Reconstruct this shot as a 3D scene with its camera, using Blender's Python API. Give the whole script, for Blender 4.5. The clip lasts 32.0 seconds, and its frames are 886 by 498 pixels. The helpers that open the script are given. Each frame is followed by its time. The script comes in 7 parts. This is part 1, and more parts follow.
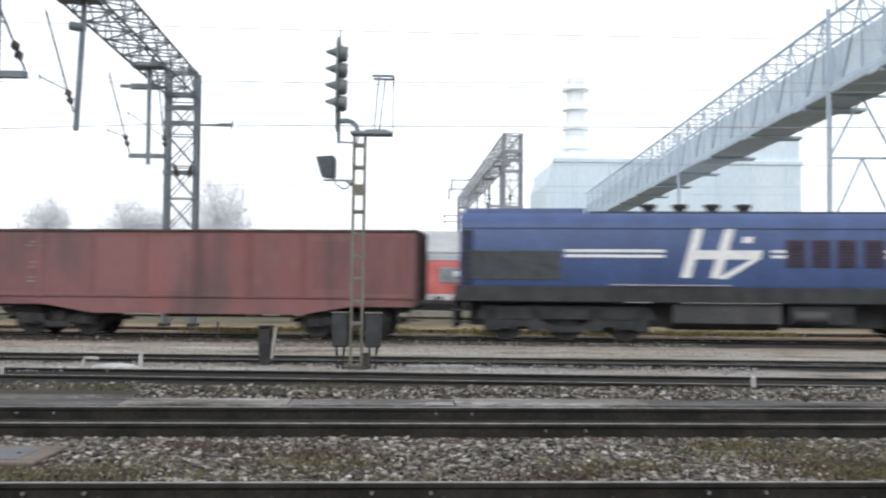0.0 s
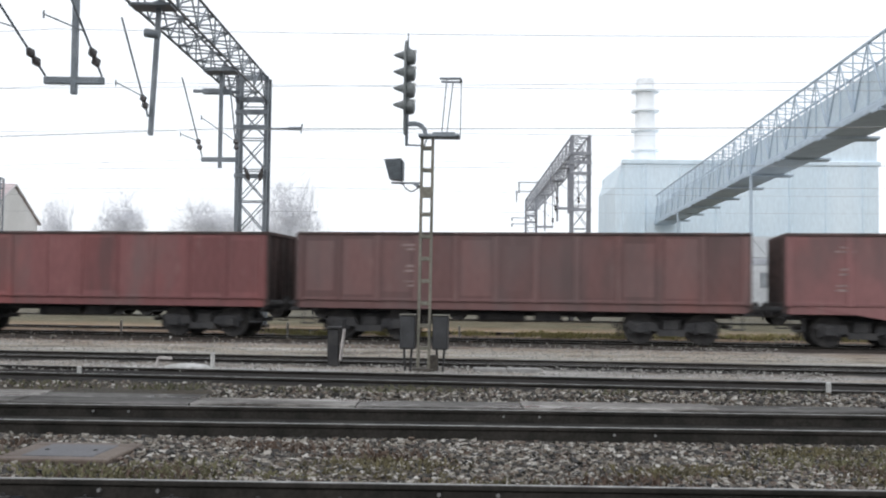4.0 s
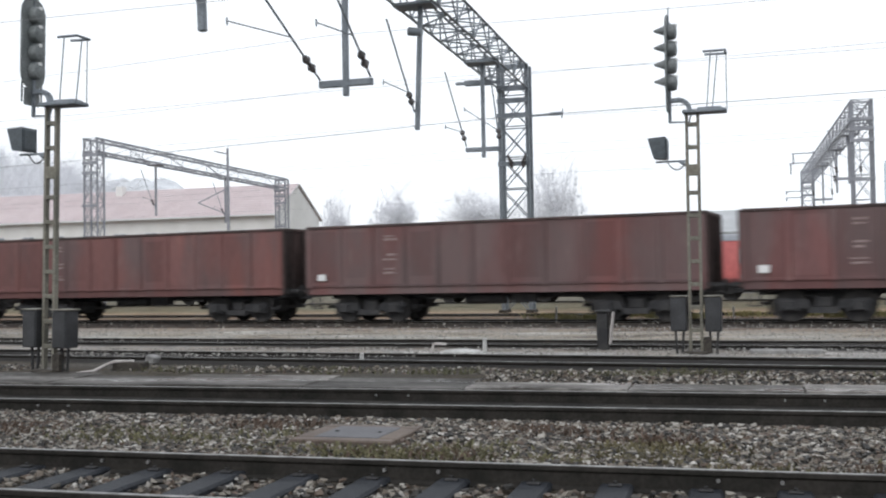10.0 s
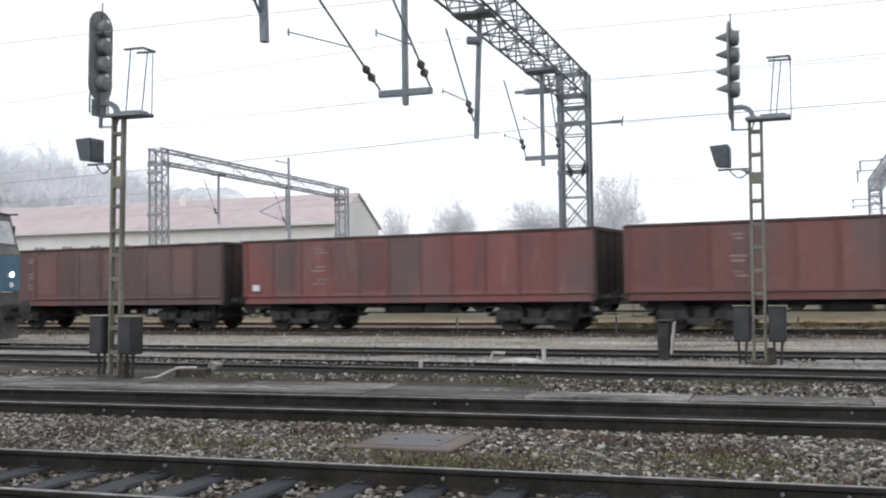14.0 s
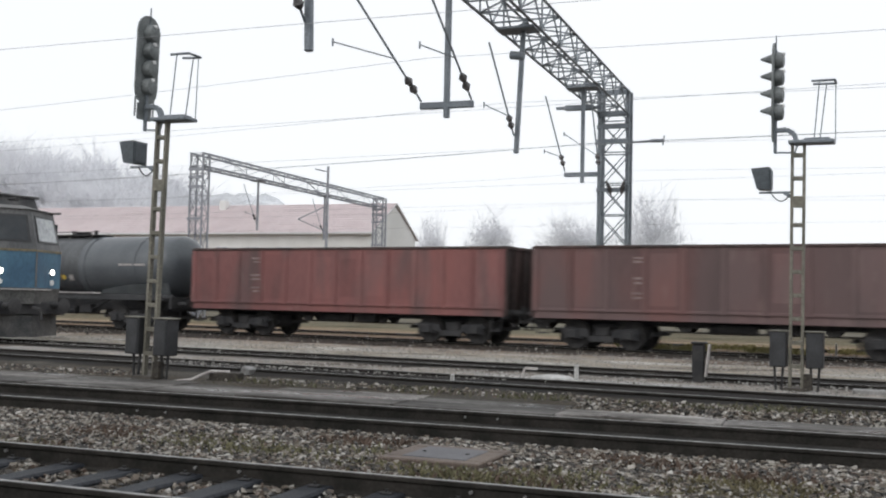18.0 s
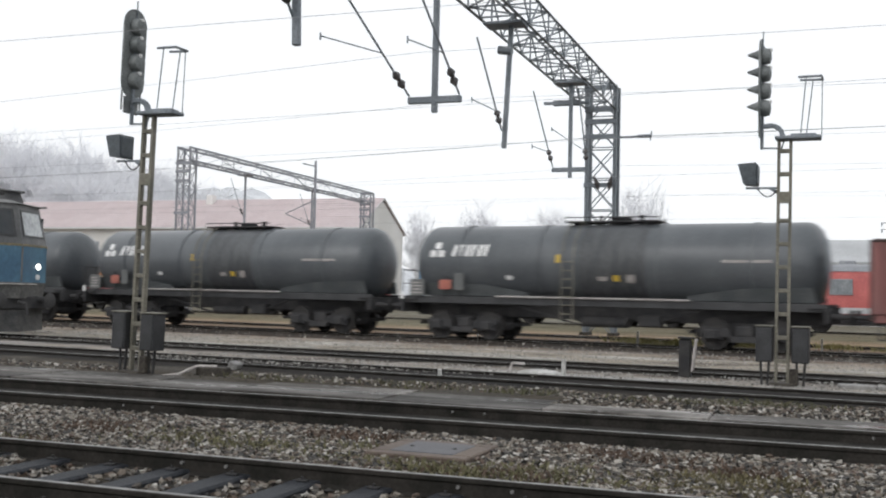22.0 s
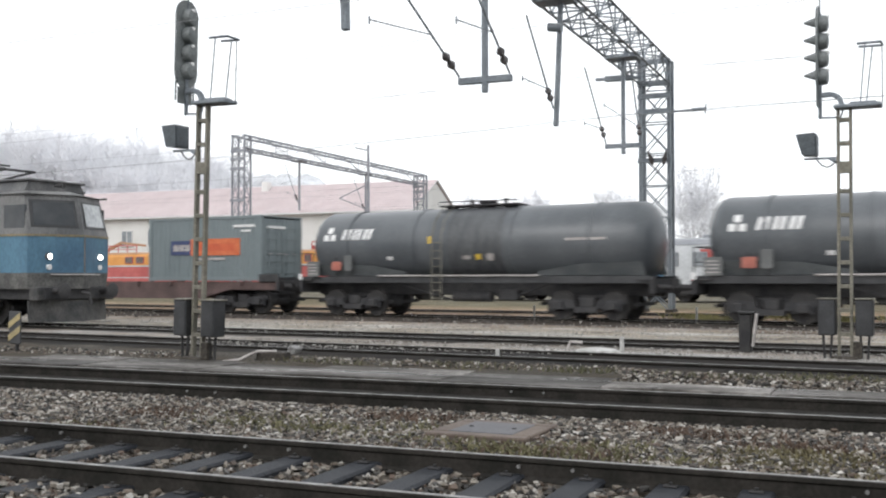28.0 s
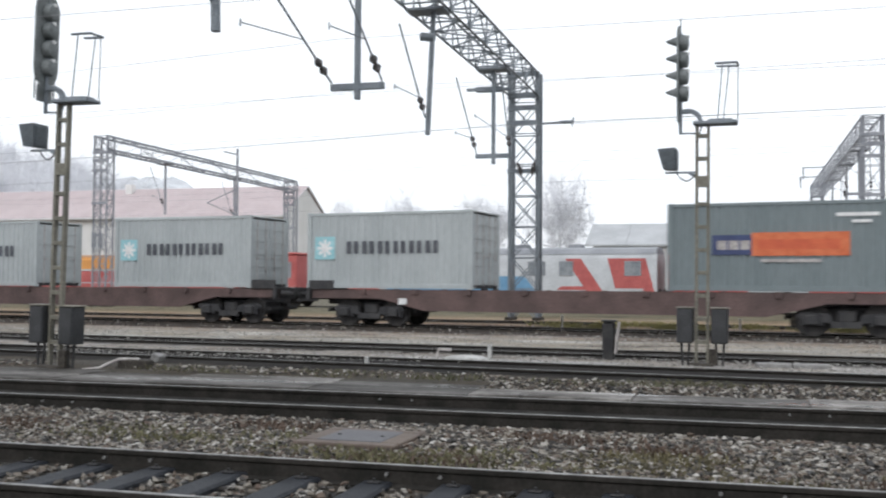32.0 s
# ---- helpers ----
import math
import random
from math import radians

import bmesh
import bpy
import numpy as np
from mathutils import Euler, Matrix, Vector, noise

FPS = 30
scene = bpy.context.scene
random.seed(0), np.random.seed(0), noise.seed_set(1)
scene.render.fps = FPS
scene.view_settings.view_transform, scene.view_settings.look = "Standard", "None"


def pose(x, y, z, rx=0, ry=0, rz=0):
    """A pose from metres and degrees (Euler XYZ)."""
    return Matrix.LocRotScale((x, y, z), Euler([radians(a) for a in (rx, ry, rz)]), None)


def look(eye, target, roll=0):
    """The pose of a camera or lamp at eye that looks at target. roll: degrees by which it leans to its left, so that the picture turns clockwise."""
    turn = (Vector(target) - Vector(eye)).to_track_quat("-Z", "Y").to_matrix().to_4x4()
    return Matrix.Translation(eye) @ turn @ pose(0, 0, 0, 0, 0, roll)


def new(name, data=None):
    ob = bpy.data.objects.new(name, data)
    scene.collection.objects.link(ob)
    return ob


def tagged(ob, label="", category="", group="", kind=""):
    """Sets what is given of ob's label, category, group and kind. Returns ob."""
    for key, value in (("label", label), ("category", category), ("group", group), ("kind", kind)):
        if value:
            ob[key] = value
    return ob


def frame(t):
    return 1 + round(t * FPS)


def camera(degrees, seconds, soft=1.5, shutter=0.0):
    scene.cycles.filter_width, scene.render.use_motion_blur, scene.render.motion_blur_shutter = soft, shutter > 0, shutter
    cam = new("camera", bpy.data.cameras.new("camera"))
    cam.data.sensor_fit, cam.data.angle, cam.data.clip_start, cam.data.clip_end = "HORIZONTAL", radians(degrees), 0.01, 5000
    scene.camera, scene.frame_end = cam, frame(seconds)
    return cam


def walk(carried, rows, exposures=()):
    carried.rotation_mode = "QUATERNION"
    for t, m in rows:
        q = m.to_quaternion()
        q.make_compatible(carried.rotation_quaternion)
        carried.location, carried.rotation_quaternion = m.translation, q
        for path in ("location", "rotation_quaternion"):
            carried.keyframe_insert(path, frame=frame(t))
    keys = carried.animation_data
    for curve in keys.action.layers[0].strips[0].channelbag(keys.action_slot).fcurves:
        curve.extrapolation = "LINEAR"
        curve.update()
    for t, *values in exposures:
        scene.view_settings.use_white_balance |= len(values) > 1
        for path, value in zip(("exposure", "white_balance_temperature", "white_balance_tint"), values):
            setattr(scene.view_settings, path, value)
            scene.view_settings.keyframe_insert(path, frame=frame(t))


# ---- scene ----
cam = camera(46.41, 32.0, soft=2.1, shutter=0.8)
EYE = (0.0, 0.0, 1.515)
# seconds, yaw to the left, pitch, roll: one spot, the camera turns in the hand
ROWS = [
    (0, -2.97, 2.46, -0.48), (0.5, -1.04, 2.44, -0.63), (1, -1.09, 2.42, -0.17),
    (1.5, -0.32, 2.41, -1.12), (2, -0.05, 2.89, -0.90), (2.5, 0.13, 2.50, -1.53),
    (4.5, 0.88, 2.64, -0.55), (5, 0.87, 3.15, -0.67), (5.5, 1.59, 2.93, -0.95),
    (6, 2.53, 2.75, -0.88), (6.5, 4.12, 2.76, -0.66), (7, 6.42, 2.71, -0.87),
    (7.5, 7.17, 1.92, -0.81), (8, 7.61, 1.73, -0.41), (8.5, 10.27, 1.92, -0.13),
    (9, 12.54, 2.41, 0.26), (9.5, 14.33, 2.22, 0.61), (10, 15.49, 1.72, 1.03),
    (10.5, 16.26, 2.24, 1.09), (11, 16.90, 2.04, 2.10), (11.5, 17.78, 1.40, 1.33),
    (12, 18.47, 1.81, 1.32), (12.5, 19.04, 2.08, 1.56), (13, 19.16, 2.40, 0.92),
    (13.5, 18.94, 2.28, 1.03), (15.5, 18.46, 2.10, -0.44), (16, 20.05, 2.20, -0.97),
    (16.5, 20.41, 2.43, -0.81), (17, 20.75, 2.54, -1.44), (17.5, 20.79, 2.62, -1.18),
    (18, 20.65, 2.96, -1.26), (18.5, 20.89, 2.82, -1.54), (19, 20.26, 2.91, -1.35),
    (19.5, 20.04, 3.09, -1.09), (20, 20.46, 2.83, -0.95), (20.5, 21.02, 2.95, -1.27),
    (21, 20.43, 3.13, -1.55), (21.5, 19.80, 2.67, -1.45), (22, 19.96, 2.69, -1.32),
    (22.5, 20.60, 2.50, -1.16), (23, 21.47, 2.40, -1.44), (23.5, 21.17, 2.19, -1.05),
    (24, 20.80, 1.79, -0.76), (24.5, 20.41, 1.61, -0.83), (26.5, 20.14, 1.17, -0.62),
    (27, 20.95, 1.64, -0.54), (27.5, 22.88, 1.61, -0.22), (28, 23.04, 1.60, 0.07),
    (28.5, 21.98, 1.40, 0.18), (29, 20.72, 1.37, 0.16), (29.5, 18.40, 1.87, 0.28),
    (30, 17.61, 1.72, -0.13), (30.5, 16.89, 1.96, -0.01), (31, 17.26, 1.85, -0.09),
    (31.5, 17.21, 2.02, -0.46), (32, 15.85, 2.03, -0.36),
]
walk(cam, [(t, pose(*EYE, 90 + pitch, roll, yaw)) for t, yaw, pitch, roll in ROWS],
     exposures=[(0, 0.1, 6200, 10), (2, 0.04, 6200, 10), (6, -0.1, 6200, 10), (10, -0.04, 6200, 10), (13, -0.02, 6200, 10), (16, -0.03, 6250, 10), (17, -0.12, 6300, 10), (20, -0.24, 6400, 10), (22, -0.16, 6400, 10), (24, -0.04, 6400, 10), (27, 0.2, 6400, 10), (30, 0.14, 6300, 10), (32, -0.02, 6200, 10)])

# ---- overcast sky and a weak, wide sun behind the cloud ----
world = bpy.data.worlds.new("overcast")
scene.world = world
world.use_nodes = True
wn, wl = world.node_tree.nodes, world.node_tree.links
sky = wn.new("ShaderNodeTexSky")
sky.sky_type, sky.sun_disc = "NISHITA", False
sky.sun_elevation, sky.sun_rotation = radians(32), radians(200)
sky.air_density, sky.dust_density = 1.0, 4.0
cloud = wn.new("ShaderNodeTexNoise")
cloud.inputs["Scale"].default_value, cloud.inputs["Detail"].default_value = 1.3, 3.0
tone = wn.new("ShaderNodeValToRGB")
tone.color_ramp.elements[0].color, tone.color_ramp.elements[1].color = (9.55, 9.7, 9.85, 1), (10.4, 10.5, 10.55, 1)
blend = wn.new("ShaderNodeMixRGB")
blend.inputs[0].default_value = 0.94
wl.new(cloud.outputs["Fac"], tone.inputs["Fac"])
wl.new(sky.outputs["Color"], blend.inputs[1])
wl.new(tone.outputs["Color"], blend.inputs[2])
wl.new(blend.outputs["Color"], wn["Background"].inputs["Color"])
wn["Background"].inputs["Strength"].default_value = 0.12
sun = new("sun", bpy.data.lights.new("sun", "SUN"))
sun.data.energy, sun.data.angle, sun.data.color = 0.6, radians(25), (1.0, 0.99, 0.975)
sun.matrix_world = look((-20, -60, 42), (0, 0, 0))

# ---- lines of the plan: track y at x = 0, slope of y with x ----
RAIL = 0.17
TRAIN_SLOPE = 0.14
SLANT = math.atan(TRAIN_SLOPE)
TRAIN_Y = 31.80


# ---- materials ----
def material(name, c1, c2, rough=0.7, metal=0.0, scale=1.5, fine=40.0, bump=0.15, mottle=0.25, stretch=(1, 1, 1), spec=0.5, world_space=False, wet=0.0):
    m = bpy.data.materials.new(name)
    m.use_nodes = True
    n, l = m.node_tree.nodes, m.node_tree.links
    b = n["Principled BSDF"]
    tc, mp = n.new("ShaderNodeTexCoord"), n.new("ShaderNodeMapping")
    mp.inputs["Scale"].default_value = stretch
    if world_space:
        geo = n.new("ShaderNodeNewGeometry")
        l.new(geo.outputs["Position"], mp.inputs["Vector"])
    else:
        l.new(tc.outputs["Object"], mp.inputs["Vector"])
    n1, n2 = n.new("ShaderNodeTexNoise"), n.new("ShaderNodeTexNoise")
    for nn, s in ((n1, scale), (n2, fine)):
        nn.inputs["Scale"].default_value, nn.inputs["Detail"].default_value = s, 5.0
        l.new(mp.outputs["Vector"], nn.inputs["Vector"])
    r = n.new("ShaderNodeValToRGB")
    r.color_ramp.elements[0].position, r.color_ramp.elements[1].position = 0.36, 0.64
    r.color_ramp.elements[0].color, r.color_ramp.elements[1].color = (*c1, 1), (*c2, 1)
    l.new(n1.outputs["Fac"], r.inputs["Fac"])
    g = n.new("ShaderNodeMapRange")
    g.inputs["To Min"].default_value, g.inputs["To Max"].default_value = 1 - mottle, 1 + mottle
    g.inputs["From Min"].default_value, g.inputs["From Max"].default_value = 0.3, 0.7
    l.new(n2.outputs["Fac"], g.inputs["Value"])
    mx = n.new("ShaderNodeMixRGB")
    mx.blend_type, mx.inputs[0].default_value = "MULTIPLY", 1.0
    l.new(r.outputs["Color"], mx.inputs[1])
    l.new(g.outputs["Result"], mx.inputs[2])
    l.new(mx.outputs["Color"], b.inputs["Base Color"])
    rr = n.new("ShaderNodeMapRange")
    rr.inputs["To Min"].default_value, rr.inputs["To Max"].default_value = max(rough - 0.12, 0.03), min(rough + 0.12, 1)
    l.new(n1.outputs["Fac"], rr.inputs["Value"])
    l.new(rr.outputs["Result"], b.inputs["Roughness"])
    if wet:
        # standing water in the hollows
        pool, edge, dry = n.new("ShaderNodeTexNoise"), n.new("ShaderNodeMapRange"), n.new("ShaderNodeMath")
        pool.inputs["Scale"].default_value, pool.inputs["Detail"].default_value = 1.1, 5.0
        place, where = n.new("ShaderNodeNewGeometry"), n.new("ShaderNodeMapping")
        where.inputs["Scale"].default_value = (0.6, 1.5, 0.0)
        l.new(place.outputs["Position"], where.inputs["Vector"])
        l.new(where.outputs["Vector"], pool.inputs["Vector"])
        l.new(pool.outputs["Fac"], edge.inputs["Value"])
        edge.inputs["From Min"].default_value, edge.inputs["From Max"].default_value = 0.62 - wet, 0.68 - wet
        edge.inputs["To Min"].default_value, edge.inputs["To Max"].default_value = 1.0, 0.12
        dry.operation = "MULTIPLY"
        l.new(rr.outputs["Result"], dry.inputs[0])
        l.new(edge.outputs["Result"], dry.inputs[1])
        l.new(dry.outputs[0], b.inputs["Roughness"])
    b.inputs["Metallic"].default_value = metal
    b.inputs["Specular IOR Level"].default_value = spec
    if bump:
        bp = n.new("ShaderNodeBump")
        bp.inputs["Strength"].default_value, bp.inputs["Distance"].default_value = bump, 0.01
        l.new(n2.outputs["Fac"], bp.inputs["Height"])
        l.new(bp.outputs["Normal"], b.inputs["Normal"])
    return m


def glow(name, colour, strength):
    m = bpy.data.materials.new(name)
    m.use_nodes = True
    b = m.node_tree.nodes["Principled BSDF"]
    b.inputs["Base Color"].default_value = (*colour, 1)
    b.inputs["Emission Color"].default_value = (*colour, 1)
    b.inputs["Emission Strength"].default_value = strength
    return m


STEEL = material("galvanised_steel", (0.155, 0.178, 0.20), (0.235, 0.26, 0.285), 0.55, 0.2, 2, 30, 0.1)
# Steel of the far gantries and post, lightened to hold haze in its colour.
FAR_STEEL = material("hazed_grey_steel", (0.27, 0.28, 0.31), (0.36, 0.37, 0.40), 0.75, 0.0, 2, 20, 0.05)
MAST = material("worn_mast_paint", (0.13, 0.125, 0.10), (0.22, 0.205, 0.165), 0.6, 0.1, 2.5, 25, 0.15, 0.3)
DARKIRON = material("dark_iron", (0.018, 0.018, 0.02), (0.045, 0.043, 0.042), 0.6, 0.2, 4, 40, 0.15)
MUDDY = material("muddy_concrete", (0.030, 0.026, 0.022), (0.165, 0.156, 0.146), 0.75, 0.0, 1.1, 14, 0.6, 0.55, (0.45, 1.5, 1), spec=0.3, world_space=True, wet=0.05)
def slab_tones(m):
    """Every slab has a tone of its own."""
    n, l = m.node_tree.nodes, m.node_tree.links
    mx = [k for k in n if k.type == "MIX_RGB"][0]
    info, mr, tone = n.new("ShaderNodeObjectInfo"), n.new("ShaderNodeMapRange"), n.new("ShaderNodeMixRGB")
    mr.inputs["To Min"].default_value, mr.inputs["To Max"].default_value = 0.6, 1.7
    tone.blend_type, tone.inputs[0].default_value = "MULTIPLY", 1.0
    l.new(info.outputs["Random"], mr.inputs["Value"])
    l.new(mx.outputs["Color"], tone.inputs[1])
    l.new(mr.outputs["Result"], tone.inputs[2])
    l.new(tone.outputs["Color"], n["Principled BSDF"].inputs["Base Color"])


slab_tones(MUDDY)
WETMUD = material("wet_brown_mud", (0.03, 0.026, 0.021), (0.06, 0.052, 0.043), 0.7, 0.0, 3, 25, 0.4, 0.4, spec=0.3)
OILY = material("oily_track_bed", (0.020, 0.019, 0.018), (0.046, 0.043, 0.039), 0.95, 0.0, 2, 25, 0.7, 0.5, spec=0.1)
RAILSIDE = material("rusty_rail_side", (0.021, 0.020, 0.0175), (0.040, 0.036, 0.032), 0.9, 0.0, 3, 30, 0.25, spec=0.15)
RAILTOP = material("polished_rail_head", (0.20, 0.195, 0.19), (0.40, 0.395, 0.385), 0.55, 1.0, 6, 50, 0.05, 0.1)
SLEEPER = material("wet_dark_sleeper", (0.014, 0.0155, 0.019), (0.036, 0.039, 0.046), 0.6, 0.0, 3, 25, 0.3, 0.4, (1, 6, 1), spec=0.2)
CONCRETE = material("grey_concrete", (0.15, 0.145, 0.14), (0.25, 0.245, 0.235), 0.5, 0.0, 1.2, 20, 0.25, 0.25)
BLACKBOX = material("black_cabinet", (0.022, 0.023, 0.025), (0.042, 0.043, 0.046), 0.5, 0.0, 3, 30, 0.1)
INDICATOR = material("slate_lamp_box", (0.05, 0.062, 0.072), (0.085, 0.10, 0.112), 0.45, 0.0, 3, 30, 0.1)
SIGNALGREY = material("signal_grey", (0.13, 0.145, 0.145), (0.205, 0.22, 0.22), 0.5, 0.0, 3, 30, 0.1)
WIRE = material("copper_wire", (0.30, 0.305, 0.31), (0.40, 0.405, 0.41), 0.5, 0.3, 3, 20, 0.0)
INSUL = material("grey_brown_insulator", (0.065, 0.06, 0.06), (0.105, 0.098, 0.098), 0.25, 0.0, 5, 20, 0.0)
MARK = material("faded_white_marking", (0.34, 0.31, 0.295), (0.50, 0.47, 0.455), 0.7, 0, 6, 40, 0.05, 0.3)
FADED = material("washed_out_marking", (0.21, 0.145, 0.14), (0.33, 0.26, 0.25), 0.8, 0, 8, 40, 0.0, 0.4)
DULLWHITE = material("dull_white_paint", (0.36, 0.355, 0.34), (0.52, 0.515, 0.50), 0.6, 0.0, 5, 30, 0.1, 0.25)
WHITE = material("white_paint", (0.70, 0.70, 0.70), (0.82, 0.82, 0.81), 0.5, 0.0, 4, 30, 0.1, 0.12)
DULLYELLOW = material("faded_yellow_paint", (0.30, 0.25, 0.13), (0.42, 0.34, 0.17), 0.7, 0.0, 4, 30, 0.1, 0.3)
YELLOW = material("yellow_paint", (0.62, 0.42, 0.05), (0.75, 0.52, 0.08), 0.5, 0.0, 4, 30, 0.1)
GLASS = material("dark_window_glass", (0.03, 0.035, 0.04), (0.05, 0.055, 0.06), 0.08, 0.0, 2, 5, 0.0, 0.1)
LAMP = glow("headlamp", (1.0, 0.98, 0.92), 6.0)
UNDER = material("underframe_grime", (0.050, 0.050, 0.053), (0.075, 0.073, 0.073), 0.95, 0.0, 2.5, 25, 0.3, spec=0.2)
WHEEL = material("wheel_steel", (0.048, 0.047, 0.048), (0.075, 0.071, 0.068), 0.9, 0.0, 4, 30, 0.2, spec=0.2)


# ---- mesh helpers ----
class Build:
    """Collects corners and faces of one mesh."""

    def __init__(self):
        self.v, self.f = [], []

    def add(self, vs, fs):
        o = len(self.v)
        self.v += [tuple(p) for p in vs]
        self.f += [tuple(i + o for i in q) for q in fs]
        return self

    def box(self, x0, x1, y0, y1, z0, z1, bev=0.0, m=None):
        c = ((x0 + x1) / 2, (y0 + y1) / 2, (z0 + z1) / 2)
        h = (abs(x1 - x0) / 2, abs(y1 - y0) / 2, abs(z1 - z0) / 2)
        b = min(bev, min(h) * 0.9)
        if b <= 0:
            vs = [(sx * h[0], sy * h[1], sz * h[2]) for sx in (-1, 1) for sy in (-1, 1) for sz in (-1, 1)]
            fs = [(0, 1, 3, 2), (4, 6, 7, 5), (0, 4, 5, 1), (2, 3, 7, 6), (0, 2, 6, 4), (1, 5, 7, 3)]
        else:
            vs, idx = [], {}
            for sx in (-1, 1):
                for sy in (-1, 1):
                    for sz in (-1, 1):
                        for a in range(3):
                            s = (sx, sy, sz)
                            idx[(s, a)] = len(vs)
                            vs.append(tuple(s[k] * (h[k] if k == a else h[k] - b) for k in range(3)))
            fs = []
            for a in range(3):
                p, q = (a + 1) % 3, (a + 2) % 3
                for sa in (-1, 1):
                    loop = []
                    for sp, sq in ((-1, -1), (1, -1), (1, 1), (-1, 1)):
                        s = [0, 0, 0]
                        s[a], s[p], s[q] = sa, sp, sq
                        loop.append(idx[(tuple(s), a)])
                    fs.append(tuple(loop if sa > 0 else loop[::-1]))
                for sp in (-1, 1):
                    for sq in (-1, 1):
                        s, t = [0, 0, 0], [0, 0, 0]
                        s[a], s[p], s[q] = -1, sp, sq
                        t[a], t[p], t[q] = 1, sp, sq
                        s, t = tuple(s), tuple(t)
                        loop = (idx[(s, p)], idx[(t, p)], idx[(t, q)], idx[(s, q)])
                        fs.append(loop if sp * sq < 0 else loop[::-1])
            for sx in (-1, 1):
                for sy in (-1, 1):
                    for sz in (-1, 1):
                        s = (sx, sy, sz)
                        loop = tuple(idx[(s, a)] for a in range(3))
                        fs.append(loop if sx * sy * sz > 0 else loop[::-1])
        if m is not None:
            vs = [m @ Vector(p) for p in vs]
        return self.add([(p[0] + c[0], p[1] + c[1], p[2] + c[2]) for p in vs], fs)

    def rod(self, p, q, r, n=8, r2=None):
        p, q = Vector(p), Vector(q)
        d = (q - p).normalized()
        a = d.orthogonal().normalized()
        b = d.cross(a)
        r2 = r if r2 is None else r2
        vs = [p + r * (a * math.cos(t) + b * math.sin(t)) for t in (2 * math.pi * i / n for i in range(n))]
        vs += [q + r2 * (a * math.cos(t) + b * math.sin(t)) for t in (2 * math.pi * i / n for i in range(n))]
        fs = [(i, (i + 1) % n, n + (i + 1) % n, n + i) for i in range(n)]
        fs += [tuple(range(n))[::-1], tuple(range(n, 2 * n))]
        return self.add(vs, fs)

    def bar(self, p, q, w, h=None):
        p, q = Vector(p), Vector(q)
        m = (q - p).to_track_quat("Z", "Y").to_matrix()
        h = w if h is None else h
        c, L = (p + q) / 2, (q - p).length
        o = Build().box(-w / 2, w / 2, -h / 2, h / 2, -L / 2, L / 2, min(w, h) * 0.12)
        return self.add([m @ Vector(x) + c for x in o.v], o.f)

    def run(self, prof, x0, x1, axis="x"):
        """A closed outline of (y, z) pulled along x, or of (x, z) along y."""
        n = len(prof)
        if axis == "x":
            vs = [(x0, y, z) for y, z in prof] + [(x1, y, z) for y, z in prof]
        elif axis == "y":
            vs = [(x, x0, z) for x, z in prof] + [(x, x1, z) for x, z in prof]
        else:
            vs = [(x, y, x0) for x, y in prof] + [(x, y, x1) for x, y in prof]
        fs = [(i, (i + 1) % n, n + (i + 1) % n, n + i) for i in range(n)] + [tuple(range(n))[::-1], tuple(range(n, 2 * n))]
        return self.add(vs, fs)

    def tube(self, pts, r, n=6):
        """One continuous round tube through the points."""
        pts = [Vector(p) for p in pts]
        vs, fs = [], []
        for i, p in enumerate(pts):
            d = (pts[min(i + 1, len(pts) - 1)] - pts[max(i - 1, 0)]).normalized()
            a = d.cross(Vector((0, 0, 1)) if abs(d.z) < 0.9 else Vector((1, 0, 0))).normalized()
            b = d.cross(a)
            vs += [p + r * (a * math.cos(2 * math.pi * k / n) + b * math.sin(2 * math.pi * k / n)) for k in range(n)]
        for i in range(len(pts) - 1):
            fs += [(n * i + k, n * i + (k + 1) % n, n * i + n + (k + 1) % n, n * i + n + k) for k in range(n)]
        return self.add(vs, fs + [tuple(range(n))[::-1], tuple(range(len(vs) - n, len(vs)))])

    def turn(self, prof, centre, axis="x", n=24):
        """A shape turned round an axis: prof of (along, radius)."""
        vs, fs = [], []
        for a, r in prof:
            for i in range(n):
                t = 2 * math.pi * i / n
                u, w = r * math.cos(t), r * math.sin(t)
                p = (a, u, w) if axis == "x" else (u, a, w) if axis == "y" else (u, w, a)
                vs.append((p[0] + centre[0], p[1] + centre[1], p[2] + centre[2]))
        for k in range(len(prof) - 1):
            for i in range(n):
                j = (i + 1) % n
                fs.append((k * n + i, k * n + j, (k + 1) * n + j, (k + 1) * n + i))
        fs += [tuple(range(n))[::-1], tuple(range((len(prof) - 1) * n, len(prof) * n))]
        return self.add(vs, fs)

    def plate(self, pts, n, t):
        """A flat outline given by points, with thickness t along n."""
        n = Vector(n) * t
        k = len(pts)
        vs = [Vector(p) for p in pts] + [Vector(p) + n for p in pts]
        return self.add(vs, [tuple(range(k))[::-1], tuple(range(k, 2 * k))] + [(i, (i + 1) % k, k + (i + 1) % k, k + i) for i in range(k)])

    def mesh(self, name, mat, smooth=True):
        me = bpy.data.meshes.new(name)
        me.from_pydata([tuple(p) for p in self.v], [], self.f)
        bm = bmesh.new()
        bm.from_mesh(me)
        bmesh.ops.recalc_face_normals(bm, faces=bm.faces)
        bm.to_mesh(me)
        bm.free()
        me.materials.append(mat)
        if smooth:
            me.polygons.foreach_set("use_smooth", [True] * len(me.polygons))
            me.set_sharp_from_angle(angle=radians(32))
        return me


